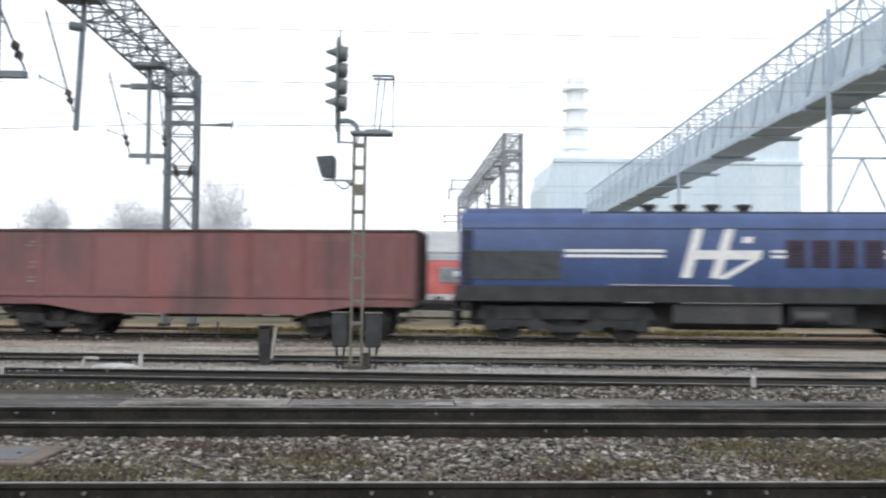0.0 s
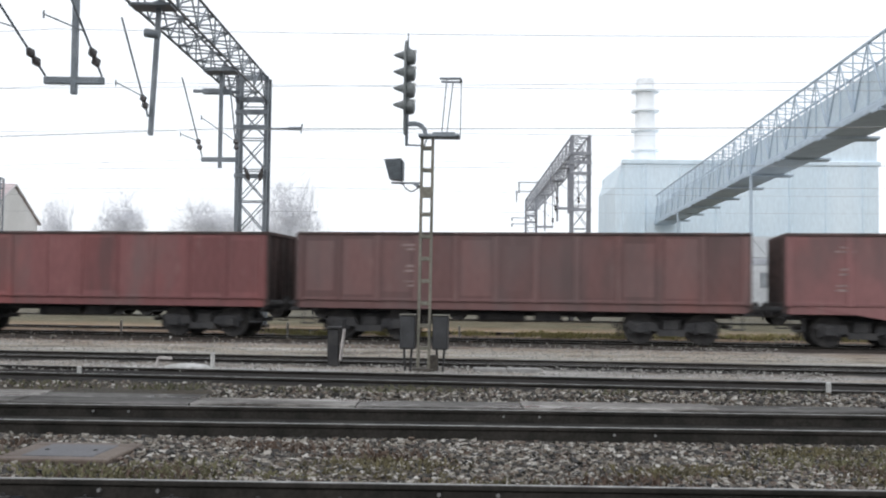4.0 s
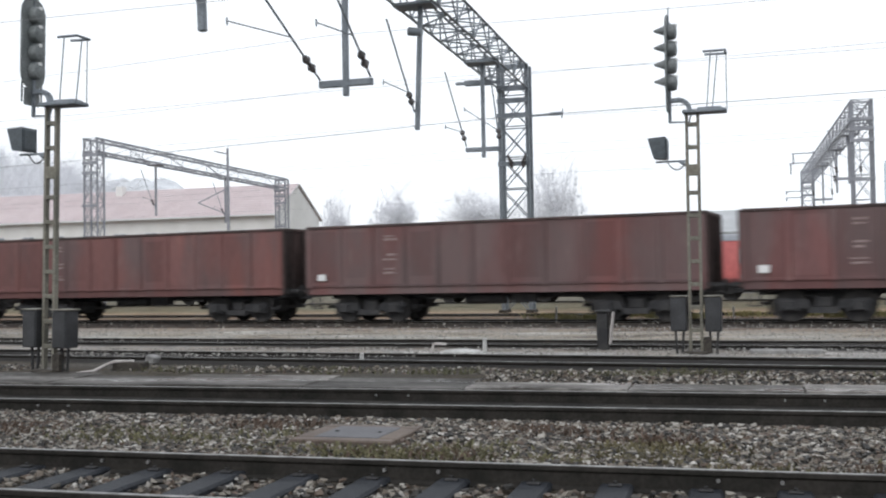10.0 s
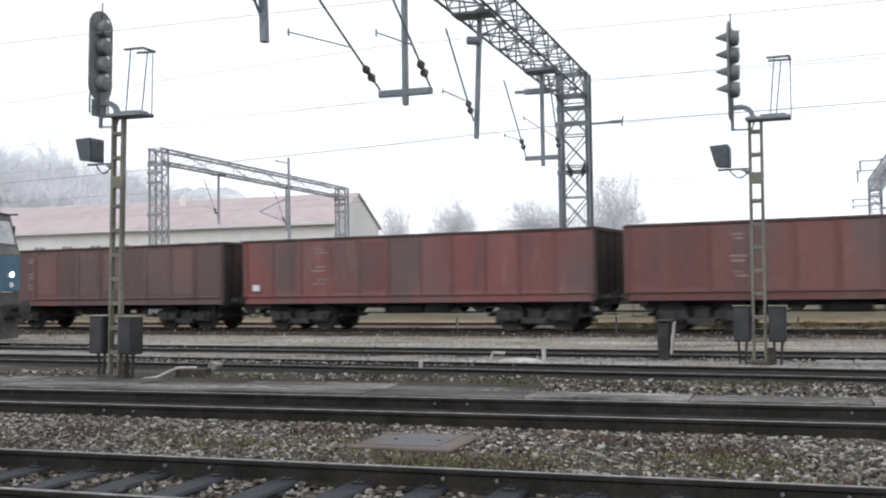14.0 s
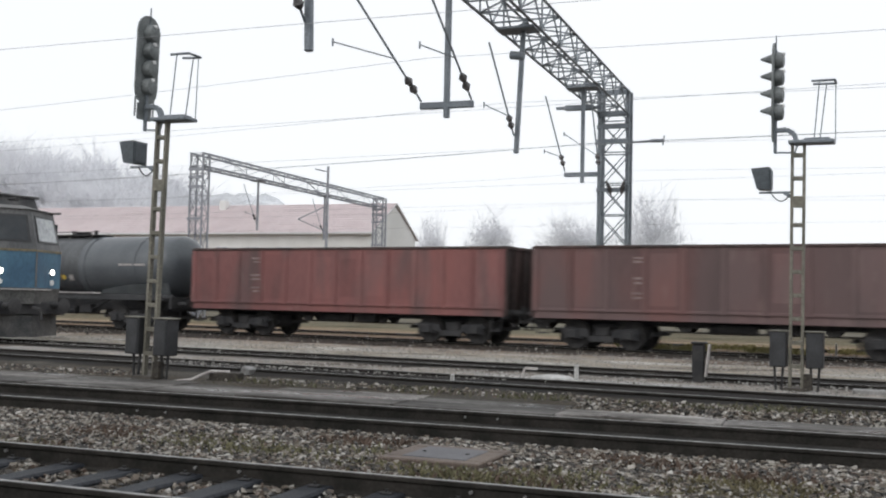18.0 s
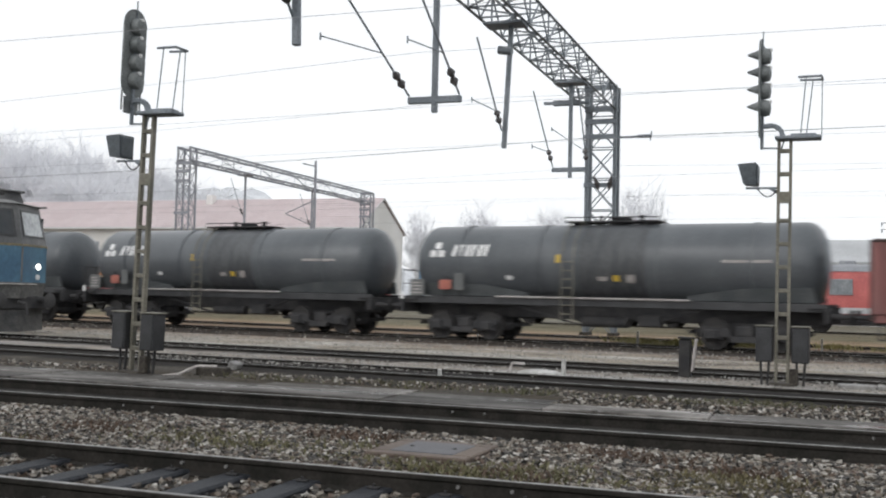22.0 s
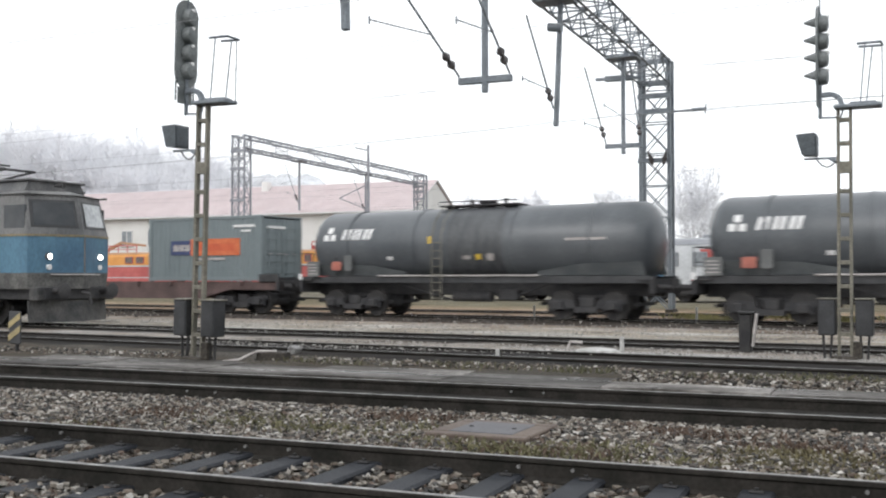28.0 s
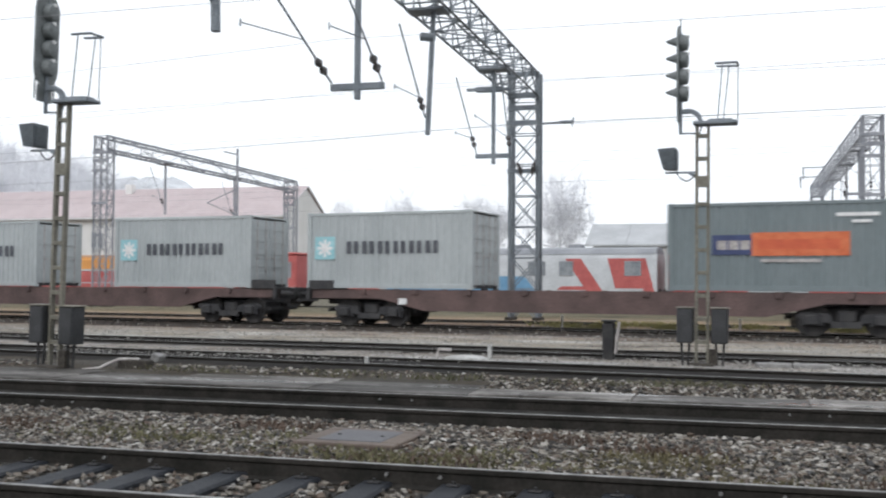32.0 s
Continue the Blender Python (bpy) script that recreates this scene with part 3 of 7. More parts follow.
def signal_mast(m, label, group, H=4.30, z0=3.50, top=1.08, board=1.10):
    s = thing("signal_mast", label, "railway signal", m, group)
    for x in (-0.10, 0.10):
        part("mast_leg", Build().run([(x - 0.024, -0.045), (x + 0.024, -0.045), (x + 0.024, 0.045), (x - 0.024, 0.045)], 0.0, H, "z"), MAST, s)
    z = 0.42
    while z < H - 0.1:
        big = abs(z - 3.4) < 0.2
        part("batten", Build().box(-0.08, 0.08, -0.05, 0.05, z - (0.1 if big else 0.035), z + (0.1 if big else 0.035), 0.008), MAST, s)
        z += 0.41
    part("foundation", Build().box(-0.22, 0.22, -0.22, 0.22, -0.12, 0.05, 0.03), WETMUD, s)
    # platform with a U-shaped guard rail
    pl = part("platform", Build().box(-0.16, 0.60, -0.17, 0.17, H, H + 0.06, 0.012).box(0.1, 0.52, -0.12, 0.12, H + 0.06, H + 0.1, 0.01), STEEL, s)
    top = H + top
    part("guard_post", Build().rod((0.60, 0.10, H + 0.05), (0.60, 0.10, top), 0.009, 6), STEEL, pl)
    for y, xa, xb in ((-0.16, 0.275, 0.35), (0.16, 0.34, 0.44)):
        part("guard_post", Build().rod((xa, y, H + 0.09), (xb, y, top - 0.02), 0.011, 6), STEEL, pl)
    part("guard_rail", Build().rod((0.60, -0.16, top), (0.60, 0.16, top), 0.022).rod((0.22, -0.16, top), (0.60, -0.16, top), 0.022).rod((0.22, 0.16, top + 0.01), (0.60, 0.16, top), 0.022), STEEL, pl)
    # curved neck bracket
    neck = Build()
    pts = [(-0.38, H + 0.26), (-0.2, H + 0.27), (-0.08, H + 0.2), (-0.02, H + 0.02)]
    for a, b in zip(pts, pts[1:]):
        neck.bar((a[0], 0, a[1]), (b[0], 0, b[1]), 0.10, 0.08)
    part("neck_bracket", neck, STEEL, s)
    part("lower_stay", Build().bar((-0.38, 0, H - 0.13), (-0.1, 0, H - 0.14), 0.03).bar((-0.02, 0, H - 0.02), (-0.11, 0, H - 0.3), 0.025), STEEL, s)
    part("head_post", Build().box(-0.42, -0.365, -0.03, 0.03, H - 0.15, H + 1.7, 0.01), STEEL, s)
    # head: board with four lamps
    hz = H + board
    part("signal_board", Build().run([(y, z + hz) for y, z in stadium(0.56, 1.56)], -0.435, -0.405), SIGNALGREY, s, "dark rounded backing board")
    for i in range(4):
        z = hz + 0.465 - 0.31 * i
        lamp = part("lamp_housing", Build().turn([(-0.404, 0.145), (-0.34, 0.15), (-0.27, 0.13), (-0.25, 0.07), (-0.245, 0.01)], (0, 0, z), "x", 20), SIGNALGREY, s)
        n = 12
        vs, fs = [], []
        for j in range(n + 1):
            a = math.pi * (-0.12 + 1.24 * j / n)
            for r, xx, dz, k in ((0.13, -0.436, 0, 1), (0.03, -0.66, 0.035, 0.7), (0.118, -0.436, 0, 1), (0.02, -0.65, 0.03, 0.7)):
                vs.append((xx, r * math.cos(a), z + dz + r * math.sin(a) * k))
        for j in range(n):
            o, p = 4 * j, 4 * j + 4
            fs += [(o, o + 1, p + 1, p), (o + 2, p + 2, p + 3, o + 3), (o, p, p + 2, o + 2), (o + 1, o + 3, p + 3, p + 1)]
        fs += [(0, 2, 3, 1), (4 * n, 4 * n + 1, 4 * n + 3, 4 * n + 2)]
        part("visor", Build().add(vs, fs), SIGNALGREY, lamp)
        part("lens", Build().turn([(-0.437, 0.09), (-0.45, 0.06), (-0.455, 0.01)], (0, 0, z), "x", 14), GLASS, lamp)
        # small white block in place of the bright glint on the housing
        part("glint_block", Build().box(-0.30, -0.235, -0.035, 0.02, z + 0.085, z + 0.14, 0.008), WHITE, lamp, "white block for a glint on the lamp")
    part("finial", Build().rod((-0.395, 0, hz + 0.6), (-0.395, 0, hz + 0.92), 0.012, 6), STEEL, s)
    for ya, yb in ((-0.26, -0.23), (0.20, 0.23)):
        part("sign_frame", Build().box(-0.43, -0.415, ya, yb, H + 0.08, H + 0.42), SIGNALGREY, s)
    part("sign_plate", Build().box(-0.43, -0.41, -0.2, 0.17, H + 0.04, H + 0.33, 0.008), SIGNALGREY, s, "small square plate below the lamps")
    # route indicator with slanted hood, on an arm
    ind = Build().add([(-0.46, -0.17, z0), (-0.46, 0.17, z0), (-0.68, 0.17, z0 + 0.02), (-0.68, -0.17, z0 + 0.02), (-0.47, -0.18, z0 + 0.40), (-0.47, 0.18, z0 + 0.40), (-0.78, 0.18, z0 + 0.38), (-0.78, -0.18, z0 + 0.38)],
                      [(0, 1, 2, 3), (4, 5, 6, 7), (0, 1, 5, 4), (2, 3, 7, 6), (1, 2, 6, 5), (3, 0, 4, 7)])
    box = part("route_indicator", ind, INDICATOR, s, "grey box lamp with a slanted hood")
    part("indicator_back", Build().box(-0.468, -0.44, -0.15, 0.15, z0 + 0.02, z0 + 0.37, 0.02), INDICATOR, box)
    part("indicator_arm", Build().bar((-0.66, 0, z0 - 0.04), (-0.08, 0, z0 - 0.04), 0.035).bar((-0.24, 0, z0 - 0.04), (-0.1, 0, z0 - 0.13), 0.06), STEEL, s)
    cable = Build()
    pts = [(-0.45 + 0.043 * i, -0.03, z0 - 0.06 - 0.14 * math.sin(math.pi * i / 8)) for i in range(9)]
    cable.tube(pts, 0.012)
    part("cable", cable, BLACKBOX, s)
    # cabinets on legs beside the mast foot
    for x in (-0.29, 0.31):
        c = part("relay_cabinet", Build().box(x - 0.14, x + 0.14, -0.16, 0.16, 0.40, 1.02, 0.015), BLACKBOX, s, "black metal relay cabinet")
        part("cabinet_lid", Build().box(x - 0.16, x + 0.16, -0.18, 0.18, 1.02, 1.038, 0.006), MAST, c)
        part("cabinet_door", Build().box(x - 0.12, x + 0.12, -0.17, -0.16, 0.43, 0.99, 0.004), BLACKBOX, c)
        for dx in (-0.07, 0.07):
            part("cabinet_leg", Build().bar((x + dx * 0.6, 0, -0.1), (x + dx, 0, 0.4), 0.04), DARKIRON, c)
    part("cable_duct", Build().box(0.13, 0.27, -0.1, 0.05, 0.02, 0.3, 0.01), WETMUD, s)
    return s


signal_mast(pose(-0.60, 19.05, 0.12, 0, 0.35, -4), "lattice signal mast seen edge-on, with hooded lamps and service platform", "signal masts", board=1.05)
signal_mast(pose(-10.86, 14.75, 0.12, 0, 1.35, -4), "lattice signal mast with dark oval lamp board and black cabinets", "signal masts", 4.38, 3.65, 1.12, 1.085)


# ---- overhead line gantries ----
def drop_post(parent, x, y, z_top, z_low, mat, bar=True, lean=0.0):
    p = part("drop_post", Build().bar((x - lean, y, z_top), (x, y, z_low), 0.13, 0.13), mat, parent)
    ends = (-0.62, 0.62) if bar else (-0.06,)
    if bar:
        part("cross_bar", Build().box(x - 0.66, x + 0.66, y - 0.06, y + 0.06, z_low + 0.22, z_low + 0.38, 0.015), mat, p)
    for e in ends:
        a = Vector((x + e, y - 0.05, z_low + (0.4 if bar else 0.5)))
        d = Vector((-0.42, -1.75, 1.32)) if e < -0.1 else Vector((-0.16, -1.6, 1.38)) if e > 0.1 else Vector((-0.13, -1.2, 1.5))
        if y > 33:
            d = Vector((-0.36 if e < 0 else -0.1, -0.57, 1.75))
        for k0 in (0.13, 0.24):
            part("insulator", Build().rod(a + d * k0, a + d * (k0 + 0.05), 0.05, 10, 0.105).rod(a + d * (k0 + 0.05), a + d * (k0 + 0.1), 0.105, 10, 0.05), INSUL, p)
        part("cantilever_tube", Build().rod(a, a + d * 1.5, 0.026, 8), mat, p)
        if y > 33:
            c, arm = a + d * 0.3, Vector((-0.6, -0.1, 0.22)) if e < 0 else Vector((-1.1, -0.5, 0.75))
        elif e < -0.1:
            c, arm = a + d * 0.6, Vector((-0.75, -1.6, 0.05))
        elif e > 0.1:
            c, arm = a + d * 0.55, Vector((-0.62, -0.6, 0.2))
        else:
            c, arm = a + d * 0.33, Vector((-0.6, -0.4, 0.28))
        tip = c + arm
        part("steady_arm", Build().rod(c, tip, 0.016, 6), mat, p)
        part("wire_clamp", Build().rod(tip + Vector((0, 0, -0.09)), tip + Vector((0, 0, 0.07)), 0.022, 6), mat, p)
    return p


def gantry(label, x, y_far, y_near, drops, mat, z=10.35, wide=1.15, deep=0.95, legw=0.11, brace=0.042, near_column=True, panels=None, column=1.45):
    g = thing("overhead_gantry", label, "gantry", pose(0, 0, 0), "overhead line gantries")
    zg = 0.12
    for yc in ((y_far, y_near) if near_column else (y_far,)):
        h = wide / 2
        foot = Build().run([(x - h - 0.2, -0.2), (x + h + 0.2, -0.2), (x + h + 0.15, zg + 0.12), (x + h - 0.15, zg + 0.12), (x + h - 0.18, zg - 0.02), (x - h + 0.18, zg - 0.02), (x - h + 0.15, zg + 0.12), (x - h - 0.15, zg + 0.12)], yc - 0.5, yc + 0.5, "y")
        col = part("column", foot, WETMUD, g, "concrete footing with a lattice column")
        lattice(col, (x, yc, zg), (x, yc, z), wide, 0.7, (1, 0, 0), 8, legw * column, brace, mat)
        for zz in (z - 4.1, z - 2.1, z - 1.5, z - 1.0):
            part("collar", Build().box(x - wide / 2 - 0.1, x + wide / 2 + 0.1, yc - 0.4, yc - 0.3, zz - 0.09, zz + 0.09, 0.01), mat, col)
    beam = part("beam", Build().box(x - wide / 2, x + wide / 2, y_far - 0.4, y_far - 0.32, z - 0.2, z - 0.02, 0.01), mat, g)
    L = y_far - y_near + 0.7
    lattice(beam, (x, y_far + 0.35, z - deep / 2), (x, y_near - 0.35, z - deep / 2), wide, deep, (1, 0, 0), panels or int(L / 1.05), legw * 0.85, brace, mat, cross=False)
    for y, bar, zl, lean in drops:
        drop_post(g, x, y, z - deep, zl, mat, bar, lean)
        part("hanger_plate", Build().box(x - wide / 2, x + wide / 2, y - 0.4, y + 0.3, z - deep - 0.13, z - deep - 0.05, 0.01), mat, g)
    return g


MAIN = gantry("tall grey lattice steel gantry carrying overhead line posts", -8.42, 42.0, 4.0,
              [(36.2, True, 5.9, 0), (27.95, False, 5.78, -0.16), (22.3, True, 5.8, 0), (15.55, False, 5.76, 0.1), (9.5, True, 5.8, 0)], STEEL)
# wire anchor arm on the far column
part("anchor_arm", Build().bar((-8.9, 41.6, 8.15), (-6.6, 41.6, 8.2), 0.07).rod((-6.9, 41.6, 8.2), (-6.4, 41.6, 8.2), 0.07, 8).bar((-6.4, 41.6, 8.0), (-6.35, 41.6, 8.4), 0.05), STEEL, MAIN)
part("cross_arm", Build().bar((-9.6, 36.9, 8.77), (-7.9, 36.9, 8.74), 0.11), STEEL, MAIN)
part("cross_arm_end", Build().bar((-9.25, 36.9, 8.76), (-8.2, 36.9, 8.75), 0.2, 0.2), STEEL, MAIN)
for x, lean in ((-8.45, -0.16), (-8.02, 0.14)):
    part("line_insulator", Build().rod((x, 41.45, 6.05), (x + lean * 0.4, 41.4, 6.3), 0.05, 10, 0.11).rod((x + lean * 0.4, 41.4, 6.3), (x + lean, 41.3, 6.6), 0.09, 10, 0.03), INSUL, MAIN, "grey-brown line insulator")
part("line_weight", Build().rod((-8.62, 27.9, 8.60), (-8.22, 27.9, 8.54), 0.12, 12), STEEL, MAIN)
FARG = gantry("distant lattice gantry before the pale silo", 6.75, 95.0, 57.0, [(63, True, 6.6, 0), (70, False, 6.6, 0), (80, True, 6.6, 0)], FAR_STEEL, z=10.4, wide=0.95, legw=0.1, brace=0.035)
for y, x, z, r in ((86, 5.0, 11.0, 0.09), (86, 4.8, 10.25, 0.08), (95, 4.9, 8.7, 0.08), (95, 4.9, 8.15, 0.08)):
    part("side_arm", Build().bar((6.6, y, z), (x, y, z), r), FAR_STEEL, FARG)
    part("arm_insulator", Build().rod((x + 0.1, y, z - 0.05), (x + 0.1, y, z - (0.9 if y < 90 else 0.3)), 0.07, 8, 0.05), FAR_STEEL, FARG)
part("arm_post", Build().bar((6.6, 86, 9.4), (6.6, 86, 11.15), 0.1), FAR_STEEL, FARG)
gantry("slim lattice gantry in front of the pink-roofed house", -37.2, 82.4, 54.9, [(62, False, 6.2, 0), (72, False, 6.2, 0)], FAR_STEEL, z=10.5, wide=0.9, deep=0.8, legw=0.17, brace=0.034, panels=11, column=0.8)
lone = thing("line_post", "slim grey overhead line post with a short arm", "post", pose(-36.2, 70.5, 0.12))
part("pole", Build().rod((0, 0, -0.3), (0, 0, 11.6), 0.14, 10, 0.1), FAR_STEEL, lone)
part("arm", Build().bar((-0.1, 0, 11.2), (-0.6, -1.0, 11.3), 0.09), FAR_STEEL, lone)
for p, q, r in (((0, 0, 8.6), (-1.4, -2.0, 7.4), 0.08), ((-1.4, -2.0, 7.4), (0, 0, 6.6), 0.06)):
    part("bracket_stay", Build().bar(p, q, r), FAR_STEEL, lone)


# ---- overhead wires ----
def wire(p, q, sag, r, label):
    b = Build()
    p, q = Vector(p), Vector(q)
    n = 24
    pts = [p + (q - p) * (i / n) - Vector((0, 0, 4 * sag * (i / n) * (1 - i / n))) for i in range(n + 1)]
    u = (q - p).cross(Vector((0, 0, 1))).normalized()
    ring = [u * (r * math.cos(2 * math.pi * k / 5)) + Vector((0, 0, r * math.sin(2 * math.pi * k / 5))) for k in range(5)]
    b.add([c + o for c in pts for o in ring], [(5 * i + k, 5 * i + (k + 1) % 5, 5 * i + 5 + (k + 1) % 5, 5 * i + 5 + k) for i in range(n) for k in range(5)])
    tagged(new("overhead_wire", b.mesh("overhead_wire", WIRE)), label, "wire", "overhead wires")


for y, slope, z1, z2 in ((13.9, 0.0, 5.75, 6.9), (20.6, 0.09, 5.75, 7.0), (26.4, 0.1, 5.8, 7.1), (35.2, 0.1166, 5.9, 7.3), (45, 0.11, 6.2, 7.6), (58, 0.1, 6.2, 7.6)):
    for z, r, s in ((z1, 0.0044, 0.03), (z2, 0.0052, 0.5)):
        for a, b in ((-68, -8.5), (-8.5, 52)):
            wire((a, y - slope * a, z), (b, y - slope * b, z), s, r, "thin dark overhead line wire")
wire((-6.4, 41.6, 8.2), (90, 33, 9.2), 0.4, 0.014, "dark feeder cable from the gantry arm")
wire((-90, 52, 8.4), (-8.9, 41.6, 8.2), 0.6, 0.012, "dark feeder cable to the gantry arm")


# ---- freight train: shared parts ----
def wheel_mesh():
    return Build().turn([(-0.07, 0.05), (-0.07, 0.40), (-0.065, 0.46), (0.045, 0.455), (0.05, 0.485), (0.075, 0.48), (0.075, 0.4), (0.02, 0.37), (0.02, 0.12), (0.1, 0.1), (0.1, 0.04)], (0, 0, 0), "y", 28).mesh("wheel", WHEEL)


WHEEL_ME = wheel_mesh()
AXLE_ME = Build().rod((0, -0.95, 0), (0, 0.95, 0), 0.075, 12).mesh("axle", WHEEL)


def bogie_mesh(base, mat=None):
    b = Build()
    for s in (-1, 1):
        y = s * 1.0
        h = base / 2
        b.run([(-h - 0.42, 0.55), (-h - 0.3, 0.68), (-h * 0.45, 0.62), (-0.35, 0.42), (0.35, 0.42), (h * 0.45, 0.62), (h + 0.3, 0.68), (h + 0.42, 0.55), (h + 0.2, 0.42), (h * 0.45, 0.38), (0.4, 0.24), (-0.4, 0.24), (-h * 0.45, 0.38), (-h - 0.2, 0.42)], y - 0.06, y + 0.06, "y")
        for x in (-h, h):
            b.box(x - 0.17, x + 0.17, y - 0.15, y + 0.15, 0.32, 0.6, 0.03)
            for dx in (-0.24, 0.24):
                b.rod((x + dx, y, 0.3), (x + dx, y, 0.6), 0.075, 10)
            b.box(x - 0.62, x - 0.54, y - 0.45 * s - 0.06, y - 0.45 * s + 0.06, 0.2, 0.6, 0.02)
    b.box(-0.25, 0.25, -0.95, 0.95, 0.4, 0.72, 0.04)
    b.box(-base / 2 - 0.3, base / 2 + 0.3, -0.55, 0.55, 0.3, 0.78, 0.05)
    b.box(-base / 2 - 0.75, -base / 2 - 0.68, -0.9, 0.9, 0.45, 0.56, 0.01)
    b.box(base / 2 + 0.68, base / 2 + 0.75, -0.9, 0.9, 0.45, 0.56, 0.01)
    return b.mesh("bogie", mat or UNDER)


BOGIE18 = bogie_mesh(1.8)
BUFFER_ME = Build().turn([(0, 0.12), (0.06, 0.12), (0.07, 0.085), (0.36, 0.085), (0.37, 0.06), (0.54, 0.06), (0.545, 0.2), (0.57, 0.22), (0.6, 0.17), (0.605, 0.02)], (0, 0, 0), "x", 18).mesh("buffer", UNDER)


WHEELS = {}


def running_gear(w, centres, mesh=None, base=1.8, axles=2):
    for c in centres:
        bo = part("bogie", mesh or BOGIE18, UNDER, w, "", pose(c, 0, 0))
        for k in range(axles):
            xk = -base / 2 + base * k / (axles - 1)
            part("axle", AXLE_ME, WHEEL, bo, "", pose(xk, 0, 0.46))
            for s in (-1, 1):
                wh = part("wheel", WHEEL_ME, WHEEL, bo, "", pose(xk, s * 0.75, 0.46, 0, 0, 0 if s < 0 else 180))
                WHEELS.setdefault(w.name, []).append((wh, xk, s))


def buffers(w, half, z=1.05, back=None):
    front = half
    for e in (-1, 1):
        half = front if e > 0 or back is None else back
        for y in (-0.875, 0.875):
            part("buffer", BUFFER_ME, UNDER, w, "", pose(e * half, y, z, 0, 0, 0 if e > 0 else 180))
        part("coupling", Build().rod((e * half, 0, 1.02), (e * (half + 0.3), 0, 0.9), 0.04, 8).rod((e * (half + 0.3), 0, 0.9), (e * (half + 0.62), 0, 0.98), 0.035, 8).box(e * half - 0.08, e * half + 0.08, -0.15, 0.15, 0.85, 1.15, 0.02), UNDER, w)


def rust_red(name, red, dirt, bright, shift, dirty):
    """Faded oxide paint: red sheets, grey-brown grime and brighter repainted strips, drawn down in streaks; every panel has a tone of its own."""
    m = material(name, red, red, 0.85, 0.0, 1.1, 9, 0.15, 0.1, (1.4, 1.4, 0.3), spec=0.25)
    n, l = m.node_tree.nodes, m.node_tree.links
    mx = [k for k in n if k.type == "MIX_RGB"][0]
    coord = n.new("ShaderNodeTexCoord")

    def layer(base, colour, scale, stretch, lo, hi, most, detail=6.0):
        mp, nz, mr, mix = n.new("ShaderNodeMapping"), n.new("ShaderNodeTexNoise"), n.new("ShaderNodeMapRange"), n.new("ShaderNodeMixRGB")
        mp.inputs["Location"].default_value, mp.inputs["Scale"].default_value = (shift * 7.3, shift * 1.9, shift * 3.1), stretch
        nz.inputs["Scale"].default_value, nz.inputs["Detail"].default_value = scale, detail
        mr.inputs["From Min"].default_value, mr.inputs["From Max"].default_value, mr.inputs["To Max"].default_value = lo, hi, most
        l.new(coord.outputs["Object"], mp.inputs["Vector"])
        l.new(mp.outputs["Vector"], nz.inputs["Vector"])
        l.new(nz.outputs["Fac"], mr.inputs["Value"])
        l.new(mr.outputs["Result"], mix.inputs[0])
        l.new(base, mix.inputs[1])
        mix.inputs[2].default_value = (*colour, 1)
        return mix.outputs["Color"]

    c = layer(mx.outputs["Color"], bright, 0.55, (1, 1, 0.25), 0.50, 0.66, 0.85, 3.0)
    c = layer(c, dirt, 0.6, (1, 1, 0.4), 0.56 - dirty, 0.74 - dirty, 0.95)
    c = layer(c, (0.105, 0.083, 0.081), 1.3, (1, 1, 0.16), 0.54, 0.74, 0.7)
    c = layer(c, (0.28, 0.21, 0.195), 3.0, (1, 1, 0.3), 0.60, 0.80, 0.4)
    info, mr = n.new("ShaderNodeObjectInfo"), n.new("ShaderNodeMapRange")
    mr.inputs["To Min"].default_value, mr.inputs["To Max"].default_value = 0.84, 1.14
    l.new(info.outputs["Random"], mr.inputs["Value"])
    tone = n.new("ShaderNodeMixRGB")
    tone.blend_type, tone.inputs[0].default_value = "MULTIPLY", 1.0
    l.new(c, tone.inputs[1])
    l.new(mr.outputs["Result"], tone.inputs[2])
    l.new(tone.outputs["Color"], n["Principled BSDF"].inputs["Base Color"])
    return m


# Grime of wagon ends and top rails, with their shade in the colour.
SHADEGRIME = material("shaded_grimy_end", (0.062, 0.052, 0.050), (0.11, 0.075, 0.070), 0.9, 0.0, 1.2, 18, 0.2, 0.3, (1, 1, 0.3), spec=0.2)
DIRT = (0.155, 0.110, 0.108)
# one paint per wagon, head of the train first: red, repainted strips, how grimy
PAINTS = [((0.25, 0.127, 0.126), (0.285, 0.125, 0.121), 0.03), ((0.175, 0.100, 0.096), (0.225, 0.104, 0.096), 0.14), ((0.20, 0.090, 0.090), (0.255, 0.097, 0.093), 0.05), ((0.165, 0.085, 0.083), (0.21, 0.092, 0.086), 0.10),
          ((0.152, 0.084, 0.081), (0.205, 0.090, 0.084), 0.14), ((0.19, 0.096, 0.090), (0.24, 0.106, 0.094), 0.09), ((0.205, 0.091, 0.09), (0.245, 0.098, 0.094), 0.05), ((0.165, 0.106, 0.103), (0.20, 0.106, 0.099), 0.16),
          ((0.235, 0.109, 0.104), (0.275, 0.118, 0.109), 0.02)]
REDS = [rust_red("oxide_red_paint", red, DIRT, bright, 1.0 + i, dirty) for i, (red, bright, dirty) in enumerate(PAINTS)]


